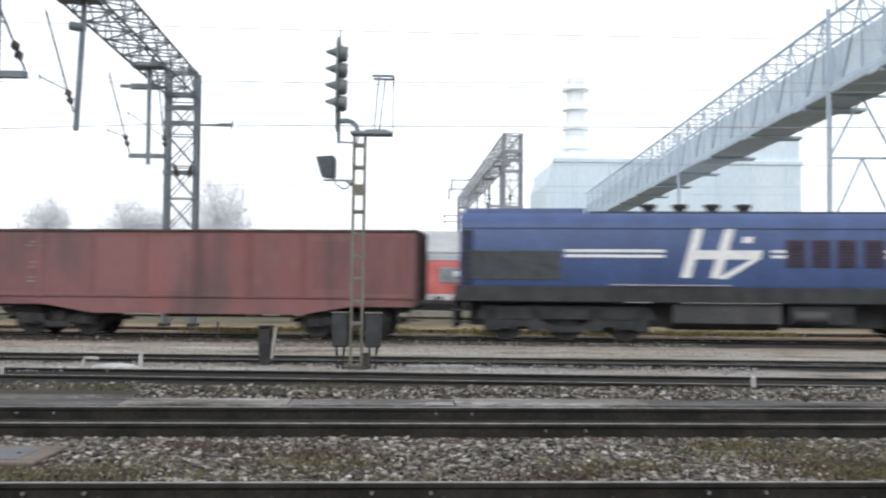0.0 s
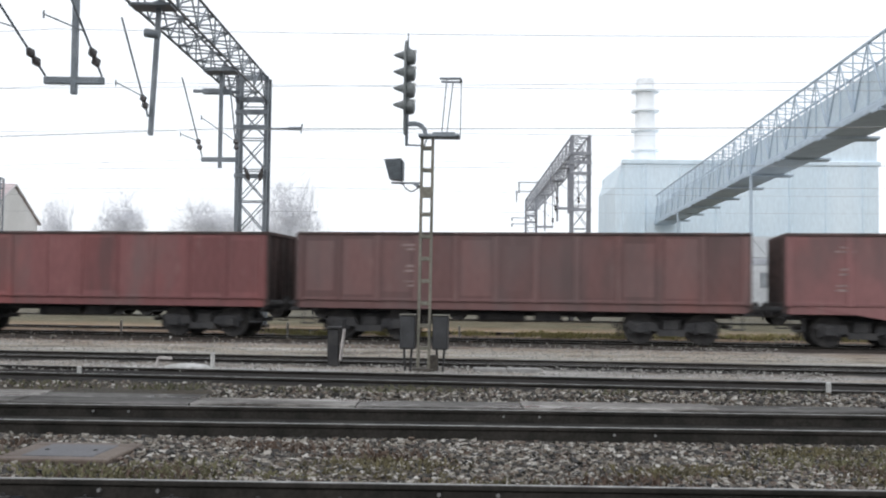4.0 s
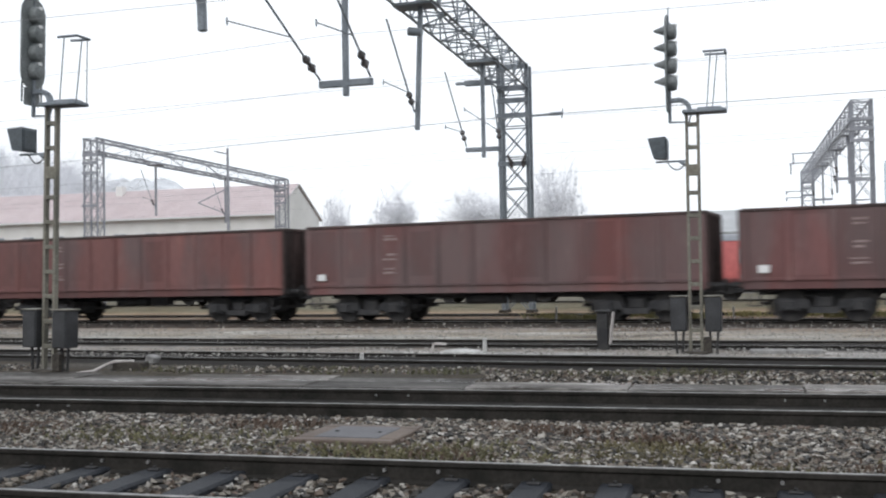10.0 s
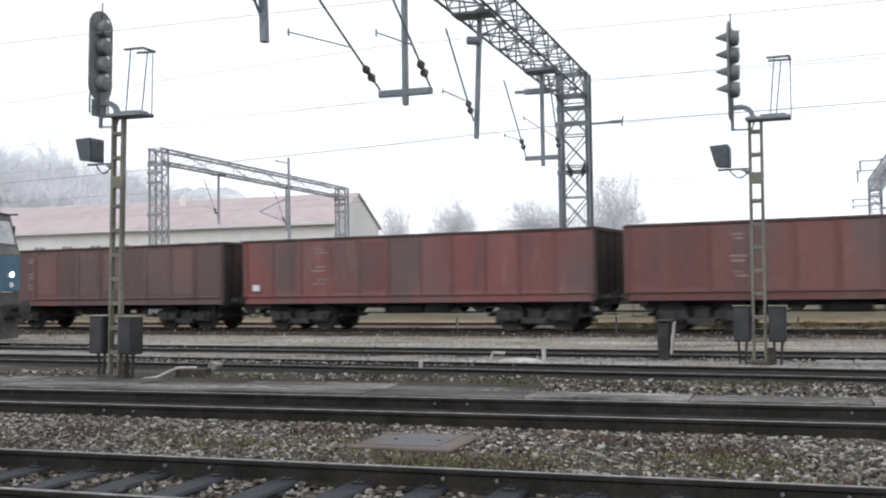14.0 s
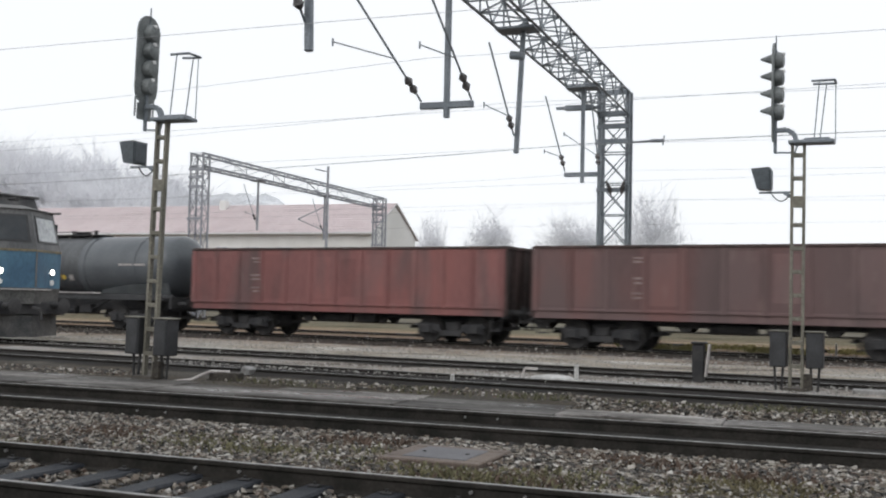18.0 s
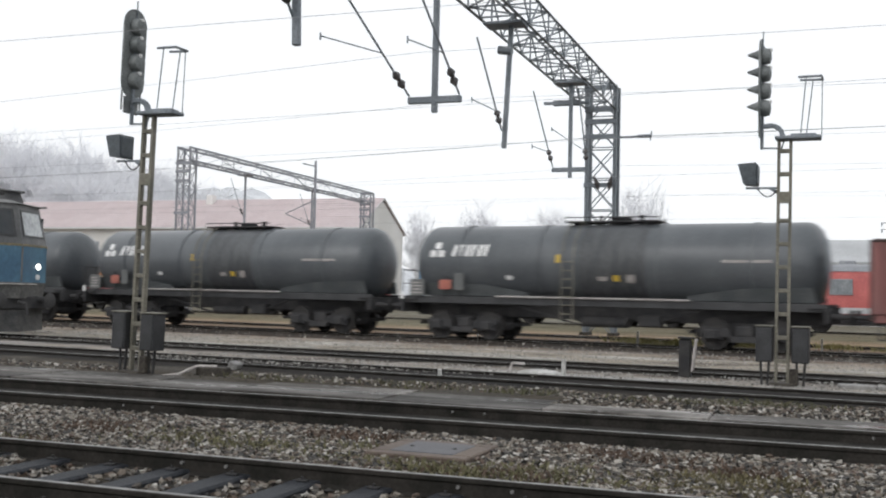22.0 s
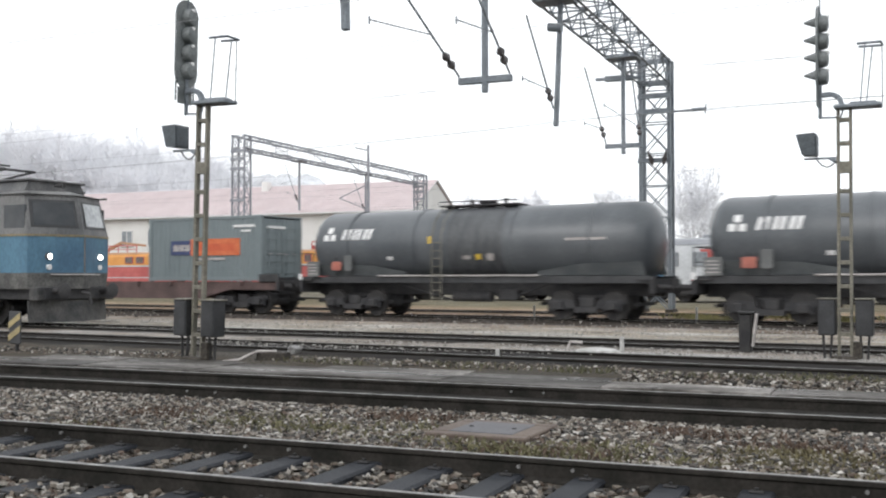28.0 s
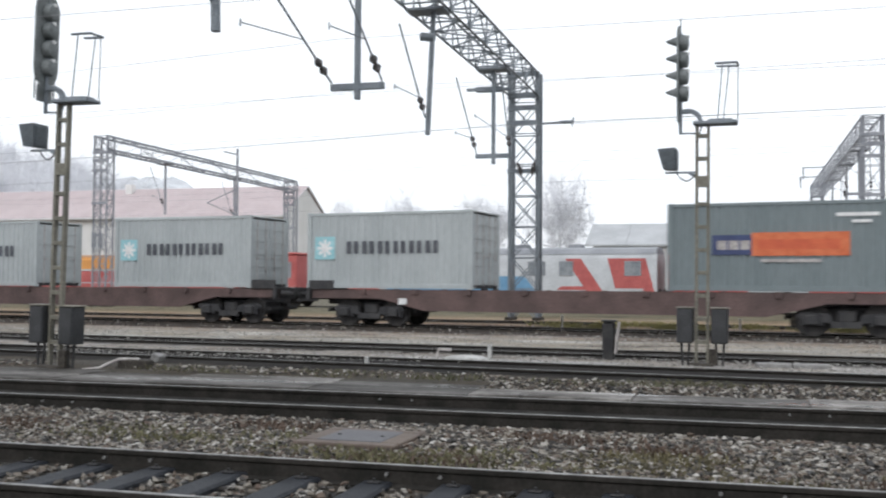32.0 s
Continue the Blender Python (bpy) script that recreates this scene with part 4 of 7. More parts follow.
def open_wagon(k, red, ribs, label, seed, tag=True):
    """A bogie open wagon, x along the track, z = 0 on the rails."""
    w = thing("open_wagon", label, "freight wagon", group="open wagons of the passing train")
    rng = random.Random(seed)
    hl, hw, z0, z1 = 6.53, 1.40, 1.16, 3.20
    for s in (-1, 1):
        wall = part("side_wall", Build().box(-hl, hl, s * hw - 0.03, s * hw + 0.03, z0, z1 - 0.06, 0.01), red, w)
        part("top_rail", Build().box(-hl - 0.03, hl + 0.03, s * hw - 0.07, s * hw + 0.07, z1 - 0.09, z1, 0.02), SHADEGRIME, wall, "dirty top rail, darkened for shade")
        part("sole_bar", Build().box(-hl, hl, s * (hw - 0.06) - 0.06, s * (hw - 0.06) + 0.06, z0 - 0.24, z0 + 0.02, 0.015), red, wall)
        part("mid_rail", Build().box(-hl, hl, s * (hw + 0.035) - 0.02, s * (hw + 0.035) + 0.02, z0 + 0.0, z0 + 0.09, 0.01), red, wall)
        for i in range(ribs + 1):
            xr = -hl + 0.05 + (2 * hl - 0.1) * i / ribs
            wd = 0.075 if i in (0, ribs) else 0.055
            part("rib", Build().run([(xr - wd - 0.04, s * (hw + 0.028)), (xr - wd, s * (hw + 0.085)), (xr + wd, s * (hw + 0.085)), (xr + wd + 0.04, s * (hw + 0.028))], z0, z1 - 0.1, "z"), red, wall)
        # pressed panels between the ribs, some dented
        for i in range(ribs):
            xa = -hl + 0.05 + (2 * hl - 0.1) * i / ribs + 0.1
            xb = -hl + 0.05 + (2 * hl - 0.1) * (i + 1) / ribs - 0.1
            d = rng.uniform(0.005, 0.03)
            part("panel", Build().add([(xa, s * (hw + 0.028), z0 + 0.1), (xb, s * (hw + 0.028), z0 + 0.1), (xb, s * (hw + 0.028), z1 - 0.13), (xa, s * (hw + 0.028), z1 - 0.13), ((xa + xb) / 2, s * (hw + 0.03 + d), (z0 + z1) / 2 + rng.uniform(-0.3, 0.3))],
                                      [(0, 1, 4), (1, 2, 4), (2, 3, 4), (3, 0, 4), (3, 2, 1, 0)]), red, wall)
    for e in (-1, 1):
        end = part("end_wall", Build().box(e * hl - 0.03, e * hl + 0.03, -hw, hw, z0, z1, 0.01), SHADEGRIME, w, "grimy end wall, darkened for shade between wagons")
        for y in (-1.36, -0.7, 0, 0.7, 1.36):
            part("end_rib", Build().box(e * hl + e * 0.03, e * hl + e * 0.12, y - 0.06, y + 0.06, z0 - 0.2, z1 - 0.03, 0.015), SHADEGRIME, end)
        part("end_rail", Build().box(e * hl - 0.05, e * hl + 0.12, -hw, hw, z1 - 0.1, z1 + 0.01, 0.015), SHADEGRIME, end)
        part("head_stock", Build().box(e * hl - 0.1, e * hl + 0.02, -1.35, 1.35, 0.85, 1.25, 0.02), UNDER, w)
        for y in (-1.25, 1.25):
            part("shunter_step", Build().box(e * 6.25 - 0.18, e * 6.25 + 0.18, y * 1.07 - 0.1, y * 1.07 + 0.1, 0.45, 0.48, 0.005).bar((e * 6.25 - 0.16, y * 1.07, 0.46), (e * 6.25 - 0.16, y, 1.0), 0.03).bar((e * 6.25 + 0.16, y * 1.07, 0.46), (e * 6.25 + 0.16, y, 1.0), 0.03), UNDER, w)
    if k == 0:
        for s in (-1, 1):
            part("deep_sill", Build().run([(-6.1, 1.14), (6.1, 1.14), (5.0, 0.98), (3.2, 0.68), (-3.2, 0.68), (-5.0, 0.98)], s * (hw - 0.02) - 0.04, s * (hw - 0.02) + 0.04, "y"), red, w, "deep fish-bellied sill")
    part("floor", Build().box(-hl, hl, -hw + 0.03, hw - 0.03, z0 - 0.05, z0 + 0.03, 0.01), UNDER, w)
    under = Build().box(-6.3, 6.3, -0.22, 0.22, 0.75, 1.1, 0.02)
    under.rod((-1.2, -0.5, 0.72), (0.2, -0.5, 0.72), 0.16, 12).box(0.5, 1.3, -0.8, -0.45, 0.62, 0.9, 0.02)
    part("underframe", under, UNDER, w)
    # markings: a column of faded bars and a small plate
    xm = -hl + (1.5 if k == 0 else rng.uniform(3.0, 3.5))
    for n, dz in enumerate((1.62, 1.5, 1.0, 0.86, 0.55, 0.42)):
        a, b = rng.uniform(0.05, 0.3), rng.uniform(0.15, 0.32)
        part("marking", Build().box(xm - a, xm + b, -hw - 0.05 - 0.002 * n, -hw - 0.026, z0 + dz, z0 + dz + rng.uniform(0.045, 0.075)), FADED, w, "faded stencilled bars")
    if tag:
        part("label_plate", Build().box(-hl + 0.42, -hl + 0.72, -hw - 0.135, -hw - 0.10, z0 + 0.22, z0 + 0.44, 0.006), WHITE, w, "small white plate")
    running_gear(w, (-4.45, 4.45))
    buffers(w, hl + 0.02)
    return w


# s: how far the train's head has come along its line; a vehicle's offset is the way from there back to its middle
HEADWAY = [(0, 1.45), (1, 6.9), (2, 12.36), (3, 17.75), (4, 23.16), (5, 28.6), (6, 34.1), (7, 39.71), (8, 45.36), (9, 51.03), (10, 56.64), (11, 62.32), (12, 68.08), (13, 73.9), (14, 79.8), (15, 85.72), (16, 91.69), (17, 97.77), (18, 103.93), (19, 109.95), (20, 116.12), (21, 122.22), (22, 128.43), (23, 134.62), (24, 141.05), (25, 147.35), (26, 153.7), (27, 160), (28, 166.25), (29, 172.98), (30, 179.42), (31, 186), (32, 192.41)]
RIDING = []


def ride(ob, offset, z=0.0):
    RIDING.append((ob, offset, z))


RIBS = (8, 11, 11, 11, 11, 11, 11, 11, 12)
PLATED = (2, 3, 4, 6)
PITCH = 14.15
LABELS = ["dull red open bogie wagon with a deep sill", "brown-red open bogie wagon, grimy and rust-streaked", "red open bogie wagon with a white plate", "dark red open bogie wagon with a white plate",
          "grimy brown-red open bogie wagon with a white plate", "red open bogie wagon, streaked and ribbed", "bright red open bogie wagon with a white plate", "grey-brown open bogie wagon with rusty ribs", "fresh red open bogie wagon with close ribs"]
for k, r in enumerate(RIBS):
    ride(open_wagon(k, REDS[k], r, LABELS[k], 20 + k, k in PLATED), PITCH * (k + 0.5))


# ---- tank wagons ----
TAIL = 9 * (PITCH - 14.04)
TANK = material("black_tank_paint", (0.085, 0.094, 0.103), (0.12, 0.13, 0.14), 0.34, 0.0, 0.9, 20, 0.06, 0.15, (1, 1, 0.4))
STAIN = material("oil_stained_paint", (0.062, 0.066, 0.071), (0.10, 0.105, 0.111), 0.55, 0, 2.5, 20, 0.1, 0.3, (1.5, 1, 0.3))
PILOTGREY = material("notice_grey", (0.13, 0.135, 0.135), (0.19, 0.195, 0.19), 0.6, 0, 2, 20, 0.0, 0.15)
DULLRED = material("dull_red_plate", (0.36, 0.12, 0.09), (0.45, 0.16, 0.12), 0.6, 0, 4, 20, 0.0, 0.2)
ORANGE = material("orange_plate", (0.58, 0.13, 0.045), (0.66, 0.18, 0.07), 0.5, 0, 4, 20, 0.0, 0.1)


TANKFRAME = material("black_frame_steel", (0.04, 0.041, 0.044), (0.065, 0.066, 0.069), 0.65, 0.1, 2, 25, 0.2)
CRADLE = material("dusty_grey_steel", (0.07, 0.078, 0.082), (0.11, 0.118, 0.122), 0.55, 0.1, 1.5, 20, 0.1, 0.2)


def tank_wagon(label):
    w = thing("tank_wagon", label, "tank wagon", group="tank wagons of the passing train")
    R, hl, hr, zc = 1.26, 6.82, 6.42, 2.52
    prof = [(-hl, 0.02), (-hl + 0.02, 0.35), (-hl + 0.09, 0.75), (-hl + 0.2, 1.02), (-hl + 0.36, 1.19), (-hl + 0.55, R), (hr - 0.55, R), (hr - 0.36, 1.19), (hr - 0.2, 1.02), (hr - 0.09, 0.75), (hr - 0.02, 0.35), (hr, 0.02)]
    tank = part("tank", Build().turn(prof, (0, 0, zc), "x", 48), TANK, w, "glossy black cylindrical tank")
    for x in (-5.0, -2.2, 1.6, 4.4):
        part("tank_band", Build().turn([(x - 0.05, R - 0.01), (x - 0.05, R + 0.03), (x + 0.05, R + 0.03), (x + 0.05, R - 0.01)], (0, 0, zc), "x", 40), TANK, tank)
    # filling dome and walkway on top
    top = part("walkway", Build().box(-1.55, 1.5, -0.45, 0.45, zc + R + 0.05, zc + R + 0.10, 0.01), UNDER, w)
    for x in (-1.25, -0.05, 1.15):
        part("walkway_leg", Build().box(x - 0.03, x + 0.03, -0.4, 0.4, zc + R - 0.08, zc + R + 0.05, 0.005), UNDER, top)
    part("manhole", Build().turn([(zc + R - 0.05, 0.3), (zc + R + 0.16, 0.3), (zc + R + 0.17, 0.34), (zc + R + 0.22, 0.34), (zc + R + 0.26, 0.1)], (0.15, 0, 0), "z", 20), UNDER, top)
    for x in (-0.55, 0.8):
        part("valve", Build().rod((x, 0.1, zc + R), (x, 0.1, zc + R + 0.3), 0.07, 10).rod((x - 0.12, 0.1, zc + R + 0.27), (x + 0.12, 0.1, zc + R + 0.27), 0.03, 8), UNDER, top)
    part("handrail", Build().rod((-1.55, -0.45, zc + R + 0.22), (1.5, -0.45, zc + R + 0.2), 0.018, 6).rod((-1.55, -0.45, zc + R + 0.1), (-1.55, -0.45, zc + R + 0.22), 0.015, 6), UNDER, top)
    # side ladder
    lad = Build()
    for x in (-1.3, -0.92):
        pts = [(x, -1.42, 0.55), (x, -1.42, zc + 0.2), (x, -1.2, zc + 0.75), (x, -0.75, zc + R - 0.1), (x, -0.45, zc + R + 0.1)]
        for a, b in zip(pts, pts[1:]):
            lad.rod(a, b, 0.022, 6)
    for i in range(8):
        lad.rod((-1.3, -1.42, 0.65 + 0.27 * i), (-0.92, -1.42, 0.65 + 0.27 * i), 0.018, 6)
    part("ladder", lad, MAST, w, "pale worn ladder")
    # cradle skirts and frame
    for e, end, tip in ((-1, 7.1, 6.55), (1, 6.55, 6.2)):
        for s in (-1, 1):
            sk = Build().add([(e * 2.55, s * 1.05, 1.42), (e * tip, s * 1.05, 1.42), (e * (tip - 0.1), s * 1.16, 1.86), (e * 4.1, s * 1.16, 1.80), (e * 2.55, s * 1.09, 1.56),
                              (e * 2.55, s * 0.98, 1.42), (e * tip, s * 0.98, 1.42), (e * (tip - 0.1), s * 1.08, 1.86), (e * 4.1, s * 1.08, 1.80), (e * 2.55, s * 1.0, 1.56)],
                             [(0, 1, 2, 3, 4), (9, 8, 7, 6, 5), (0, 5, 6, 1), (1, 6, 7, 2), (2, 7, 8, 3), (3, 8, 9, 4), (4, 9, 5, 0)])
            part("cradle", sk, CRADLE, w, "grey sloping cradle plate")
        part("head_stock", Build().box(e * end - e * 0.12, e * end, -1.35, 1.35, 0.85, 1.25, 0.02), UNDER, w)
        part("end_platform", Build().box(e * (end - 0.55), e * end, -1.3, 1.3, 1.25, 1.31, 0.01), UNDER, w)
    for y in (-1.3, 1.3):
        part("end_railing", Build().tube([(-7.05, y, 1.3), (-7.05, y, 2.2), (-7.0, y, 2.25), (-6.55, y, 2.25), (-6.5, y, 2.2), (-6.5, y, 1.3)], 0.02), UNDER, w)
        part("middle_rail", Build().rod((-7.05, y, 1.8), (-6.5, y, 1.8), 0.015, 6), UNDER, w)
    part("end_railing", Build().rod((-7.05, -1.3, 2.25), (-7.05, 1.3, 2.25), 0.02, 6), UNDER, w)
    for s in (-1, 1):
        part("sole_bar", Build().box(-7.1, 6.5, s * 1.15 - 0.06, s * 1.15 + 0.06, 1.16, 1.4, 0.015), TANKFRAME, w)
        part("side_pipe", Build().rod((-3.6, s * 1.3, 1.42), (2.7, s * 1.3, 1.42), 0.03, 8), MARK, w, "pale handrail pipe")
        for e in (-1, 1):
            part("diagonal_stay", Build().bar((e * 3.0, s * 1.1, 1.16), (e * 1.1, s * 0.5, 0.6), 0.07), UNDER, w)
    part("underframe", Build().box(-7.0, 6.4, -0.25, 0.25, 0.75, 1.2, 0.02).rod((-0.9, -0.55, 0.7), (0.6, -0.55, 0.7), 0.17, 12).box(1.0, 1.7, -0.85, -0.5, 0.6, 0.95, 0.02), UNDER, w)

    def on_tank(x0, x1, za, zb, skew=0.0):
        """A thin sheet that follows the near flank of the tank."""
        b = Build()
        n = 4
        rows = []
        for i in range(n + 1):
            z = za + (zb - za) * i / n
            y = -math.sqrt(max((R + 0.012) ** 2 - (z - zc) ** 2, 0.01))
            d = skew * i / n
            rows += [(x0 + d, y, z), (x1 + d, y, z)]
        return b.add(rows, [(2 * i, 2 * i + 1, 2 * i + 3, 2 * i + 2) for i in range(n)])

    # company sign as plain white shapes
    for x, z in ((-5.78, zc + 0.44), (-5.93, zc + 0.17), (-5.63, zc + 0.17)):
        part("sign_shape", on_tank(x - 0.11, x + 0.11, z, z + 0.22), WHITE, tank, "white sign shape")
    for i in range(3):
        for d, w0 in ((0.0, 0.14), (0.21, 0.13)):
            part("sign_shape", on_tank(-5.25 + 0.46 * i + d, -5.25 + 0.46 * i + d + w0, zc + 0.2, zc + 0.58, 0.09), WHITE, tank)
    part("hazard_plate", Build().box(-5.65, -5.22, -1.30, -1.28, 1.62, 1.94, 0.006), DULLRED, w, "dull red hazard plate")
    part("notice_board", Build().box(-5.1, -4.75, -1.30, -1.28, 1.6, 2.15, 0.006), PILOTGREY, w, "grey notice board")
    for x in (-5.45, -4.9):
        part("board_stay", Build().bar((x, -1.27, 1.3), (x, -1.27, 2.1), 0.03), UNDER, w)
    part("spill_stain", Build().turn([(-0.8, R - 0.01), (-0.8, R + 0.006), (1.3, R + 0.006), (1.3, R - 0.01)], (0, 0, zc), "x", 48), STAIN, tank, "darker stained belt below the dome")
    part("data_board", Build().box(-6.75, -6.2, -1.34, -1.31, 1.4, 1.95, 0.006), PILOTGREY, w)
    for i in range(4):
        part("marking", Build().box(-6.69, -6.29 - 0.05 * (i % 2), -1.346, -1.338, 1.48 + 0.11 * i, 1.52 + 0.11 * i), MARK, w)
    for x0, x1, z0, z1, mm in ((-3.3, -3.05, -0.55, -0.42, WHITE), (-0.2, 0.1, -0.55, -0.42, MARK), (0.3, 0.5, -0.56, -0.38, YELLOW), (0.72, 0.98, -0.6, -0.36, MARK), (-1.55, -1.42, 0.0, 0.25, YELLOW), (3.6, 5.0, 0.02, 0.1, MARK)):
        part("placard", on_tank(x0, x1, zc + z0, zc + z1), mm, tank)
    part("label_plate", Build().box(-7.12, -6.98, -1.36, -1.33, 1.28, 1.5, 0.006), WHITE, w, "small white plate")
    running_gear(w, (-4.9, 4.2))
    buffers(w, 6.5, 1.05, 7.15)
    return w


for k in range(4):
    ride(tank_wagon(["black tank wagon with white shapes and grey cradles", "black tank wagon with ladder, dome walkway and hazard plate"][k % 2]), TAIL + 133.54 + 14.85 * k)


# ---- container wagons and their containers ----
DECK = material("brown_deck_steel", (0.09, 0.06, 0.056), (0.14, 0.092, 0.085), 0.75, 0.0, 1.5, 25, 0.2, 0.25)


def container_wagon(half):
    w = thing("container_wagon", "long low brown flat wagon for containers", "flat wagon", group="flat wagons of the passing train")
    for s in (-1, 1):
        b = Build()
        y = s * 1.1
        q = half - 0.62
        b.run([(-q, 1.2), (q, 1.2), (q, 0.9), (q - 2.6, 0.9), (q - 4.2, 0.52), (-q + 4.2, 0.52), (-q + 2.6, 0.9), (-q, 0.9)], y - 0.07, y + 0.07, "y")
        part("side_beam", b, DECK, w)
        for i in range(9):
            xk = -q + 2.0 + (2 * q - 4.0) * i / 8
            part("spigot", Build().box(xk - 0.09, xk + 0.09, s * 1.17, s * 1.26, 1.05, 1.22, 0.01), DECK, w)
    for i in range(int(half * 2 / 1.6)):
        xk = -half + 1.0 + 1.6 * i
        part("cross_member", Build().box(xk - 0.06, xk + 0.06, -1.05, 1.05, 0.95, 1.15, 0.01), DECK, w)
    part("centre_beam", Build().box(-half + 0.7, half - 0.7, -0.2, 0.2, 0.7, 1.1, 0.02), UNDER, w)
    for e in (-1, 1):
        part("head_stock", Build().box(e * (half - 0.62) - 0.12, e * (half - 0.62), -1.35, 1.35, 0.85, 1.25, 0.02), UNDER, w)
        part("end_guard", Build().box(e * (half - 1.1) - 0.55, e * (half - 1.1) + 0.4, -1.25, -1.18, 1.2, 1.5, 0.01), UNDER, w)
    part("label_plate", Build().box(-half + 3.9, -half + 4.2, -1.2, -1.175, 0.72, 0.92, 0.005), WHITE, w, "small white plate")
    running_gear(w, (-half + 2.75, half - 2.75))
    buffers(w, half - 0.62)
    return w


def container(paint, label, kind):
    c = thing("shipping_container", label, "container", group="containers on the passing train")
    L, W, H = 3.03, 1.22, 2.55
    n = 22
    for s in (-1, 1):
        prof = []
        step = (2 * L - 0.3) / n
        for i in range(n):
            x = -L + 0.15 + step * i
            prof += [(x, 0.0), (x + step * 0.32, 0.0), (x + step * 0.5, 0.034), (x + step * 0.82, 0.034)]
        out = [(x, s * (W - 0.045 + d)) for x, d in prof] + [(L - 0.15, s * (W - 0.045))] + [(L - 0.15, s * (W - 0.075)), (-L + 0.15, s * (W - 0.075))]
        part("side_wall", Build().run(out, 0.16, H - 0.1, "z"), paint, c, "corrugated steel side")
        part("bottom_rail", Build().box(-L, L, s * W - s * 0.07, s * W, 0.02, 0.17, 0.01), paint, c)
        part("top_rail", Build().box(-L, L, s * W - s * 0.06, s * W, H - 0.11, H - 0.01, 0.01), paint, c)
    for e in (-1, 1):
        for s in (-1, 1):
            part("corner_post", Build().box(e * L - e * 0.16, e * L, s * W - s * 0.12, s * W, 0.11, H - 0.11, 0.012), paint, c)
            for z in (0, H - 0.118):
                part("corner_casting", Build().box(e * L - e * 0.178, e * L + e * 0.004, s * W - s * 0.162, s * W + s * 0.004, z, z + 0.118, 0.012), paint, c)
    part("roof", Build().box(-L + 0.02, L - 0.02, -W + 0.03, W - 0.03, H - 0.06, H - 0.012, 0.01), paint, c)
    part("floor", Build().box(-L + 0.02, L - 0.02, -W + 0.03, W - 0.03, 0.03, 0.14, 0.01), UNDER, c)
    part("end_wall", Build().box(-L + 0.02, -L + 0.06, -W + 0.1, W - 0.1, 0.1, H - 0.1, 0.005), paint, c)
    for s in (-1, 1):
        d = part("door", Build().box(L - 0.07, L - 0.02, s * 0.015, s * (W - 0.11), 0.15, H - 0.13, 0.01), paint, c)
        for y in (0.28, 0.82):
            part("lock_bar", Build().rod((L + 0.0, s * y, 0.1), (L + 0.0, s * y, H - 0.1), 0.02, 8), MARK if kind == "grey" else paint, d)
            part("bar_handle", Build().bar((L + 0.02, s * y, 1.05), (L + 0.02, s * (y - 0.22), 1.08), 0.03), MARK, d)
        for i in range(5):
            part("door_panel", Build().box(L - 0.02, L + 0.0, s * 0.12, s * (W - 0.2), 0.3 + 0.44 * i, 0.52 + 0.44 * i, 0.008), paint, d)
    y = -W - 0.006

    def sheet(x0, x1, z0, z1, mm, lab="", dy=0.0):
        part("marking", Build().box(x0, x1, y - 0.006 - dy, y + 0.004 - dy, z0, z1, 0.0), mm, c, lab)

    if kind == "green":
        sheet(-1.75, -0.65, 1.05, 1.62, NAVY, "navy panel with a pale bar")
        sheet(-0.65, 1.95, 1.02, 1.68, ORANGE, "orange panel with darker bars")
        for i in range(3):
            sheet(-1.6 + 0.32 * i, -1.34 + 0.32 * i, 1.2, 1.46, MARK, "", 0.008)
        sheet(-0.45, 1.7, 1.2, 1.48, RUSTBAR, "", 0.008)
        sheet(-0.4, 1.2, 0.84, 0.93, MARK)
        sheet(1.6, 2.7, 2.1, 2.2, WHITE)
        sheet(2.0, 2.5, 1.92, 2.0, WHITE)
        part("marking", Build().box(L + 0.006, L + 0.016, -0.9, 0.2, 2.05, 2.15), WHITE, c)
    else:
        sheet(-2.72, -1.95, 0.98, 1.75, PALEBLUE, "pale blue square with a white blot")
        for a in range(4):
            r = Build().box(-0.3, 0.3, -0.006, 0.004, -0.05, 0.05, 0, Matrix.Rotation(a * math.pi / 4, 3, "Y"))
            part("marking", Build().add([(p[0] - 2.33, p[1] + y - 0.004 - 0.001 * a, p[2] + 1.36) for p in r.v], r.f), WHITE, c)
        for i in range(6):
            for d, w in ((0.0, 0.17), (0.27, 0.16)):
                sheet(-1.5 + 0.58 * i + d, -1.5 + 0.58 * i + d + w, 1.17, 1.58, DARKBAR, "row of dark grey bars" if i == 0 else "")
    return c


GREENBOX = material("grey_green_container", (0.17, 0.205, 0.215), (0.20, 0.235, 0.245), 0.7, 0, 0.8, 12, 0.05, 0.06, (1, 1, 0.4))
GREYBOX = material("pale_grey_container", (0.38, 0.41, 0.415), (0.44, 0.47, 0.475), 0.7, 0, 0.8, 12, 0.05, 0.06, (1, 1, 0.4))
NAVY = material("navy_panel", (0.035, 0.05, 0.13), (0.05, 0.07, 0.17), 0.5, 0, 3, 20, 0.0, 0.1)
RUSTBAR = material("dark_orange_bar", (0.55, 0.10, 0.04), (0.62, 0.13, 0.05), 0.5, 0, 3, 20, 0.0, 0.1)
PALEBLUE = material("pale_blue_panel", (0.30, 0.55, 0.60), (0.36, 0.62, 0.66), 0.5, 0, 3, 20, 0.0, 0.1)
DARKBAR = material("dark_grey_bar", (0.06, 0.065, 0.08), (0.09, 0.095, 0.11), 0.5, 0, 3, 20, 0.0, 0.1)
ride(container_wagon(10.14), TAIL + 185.6 + 10.14)
ride(container_wagon(10.14), TAIL + 206.0 + 10.14)
ride(container_wagon(10.14), TAIL + 226.35 + 10.14)
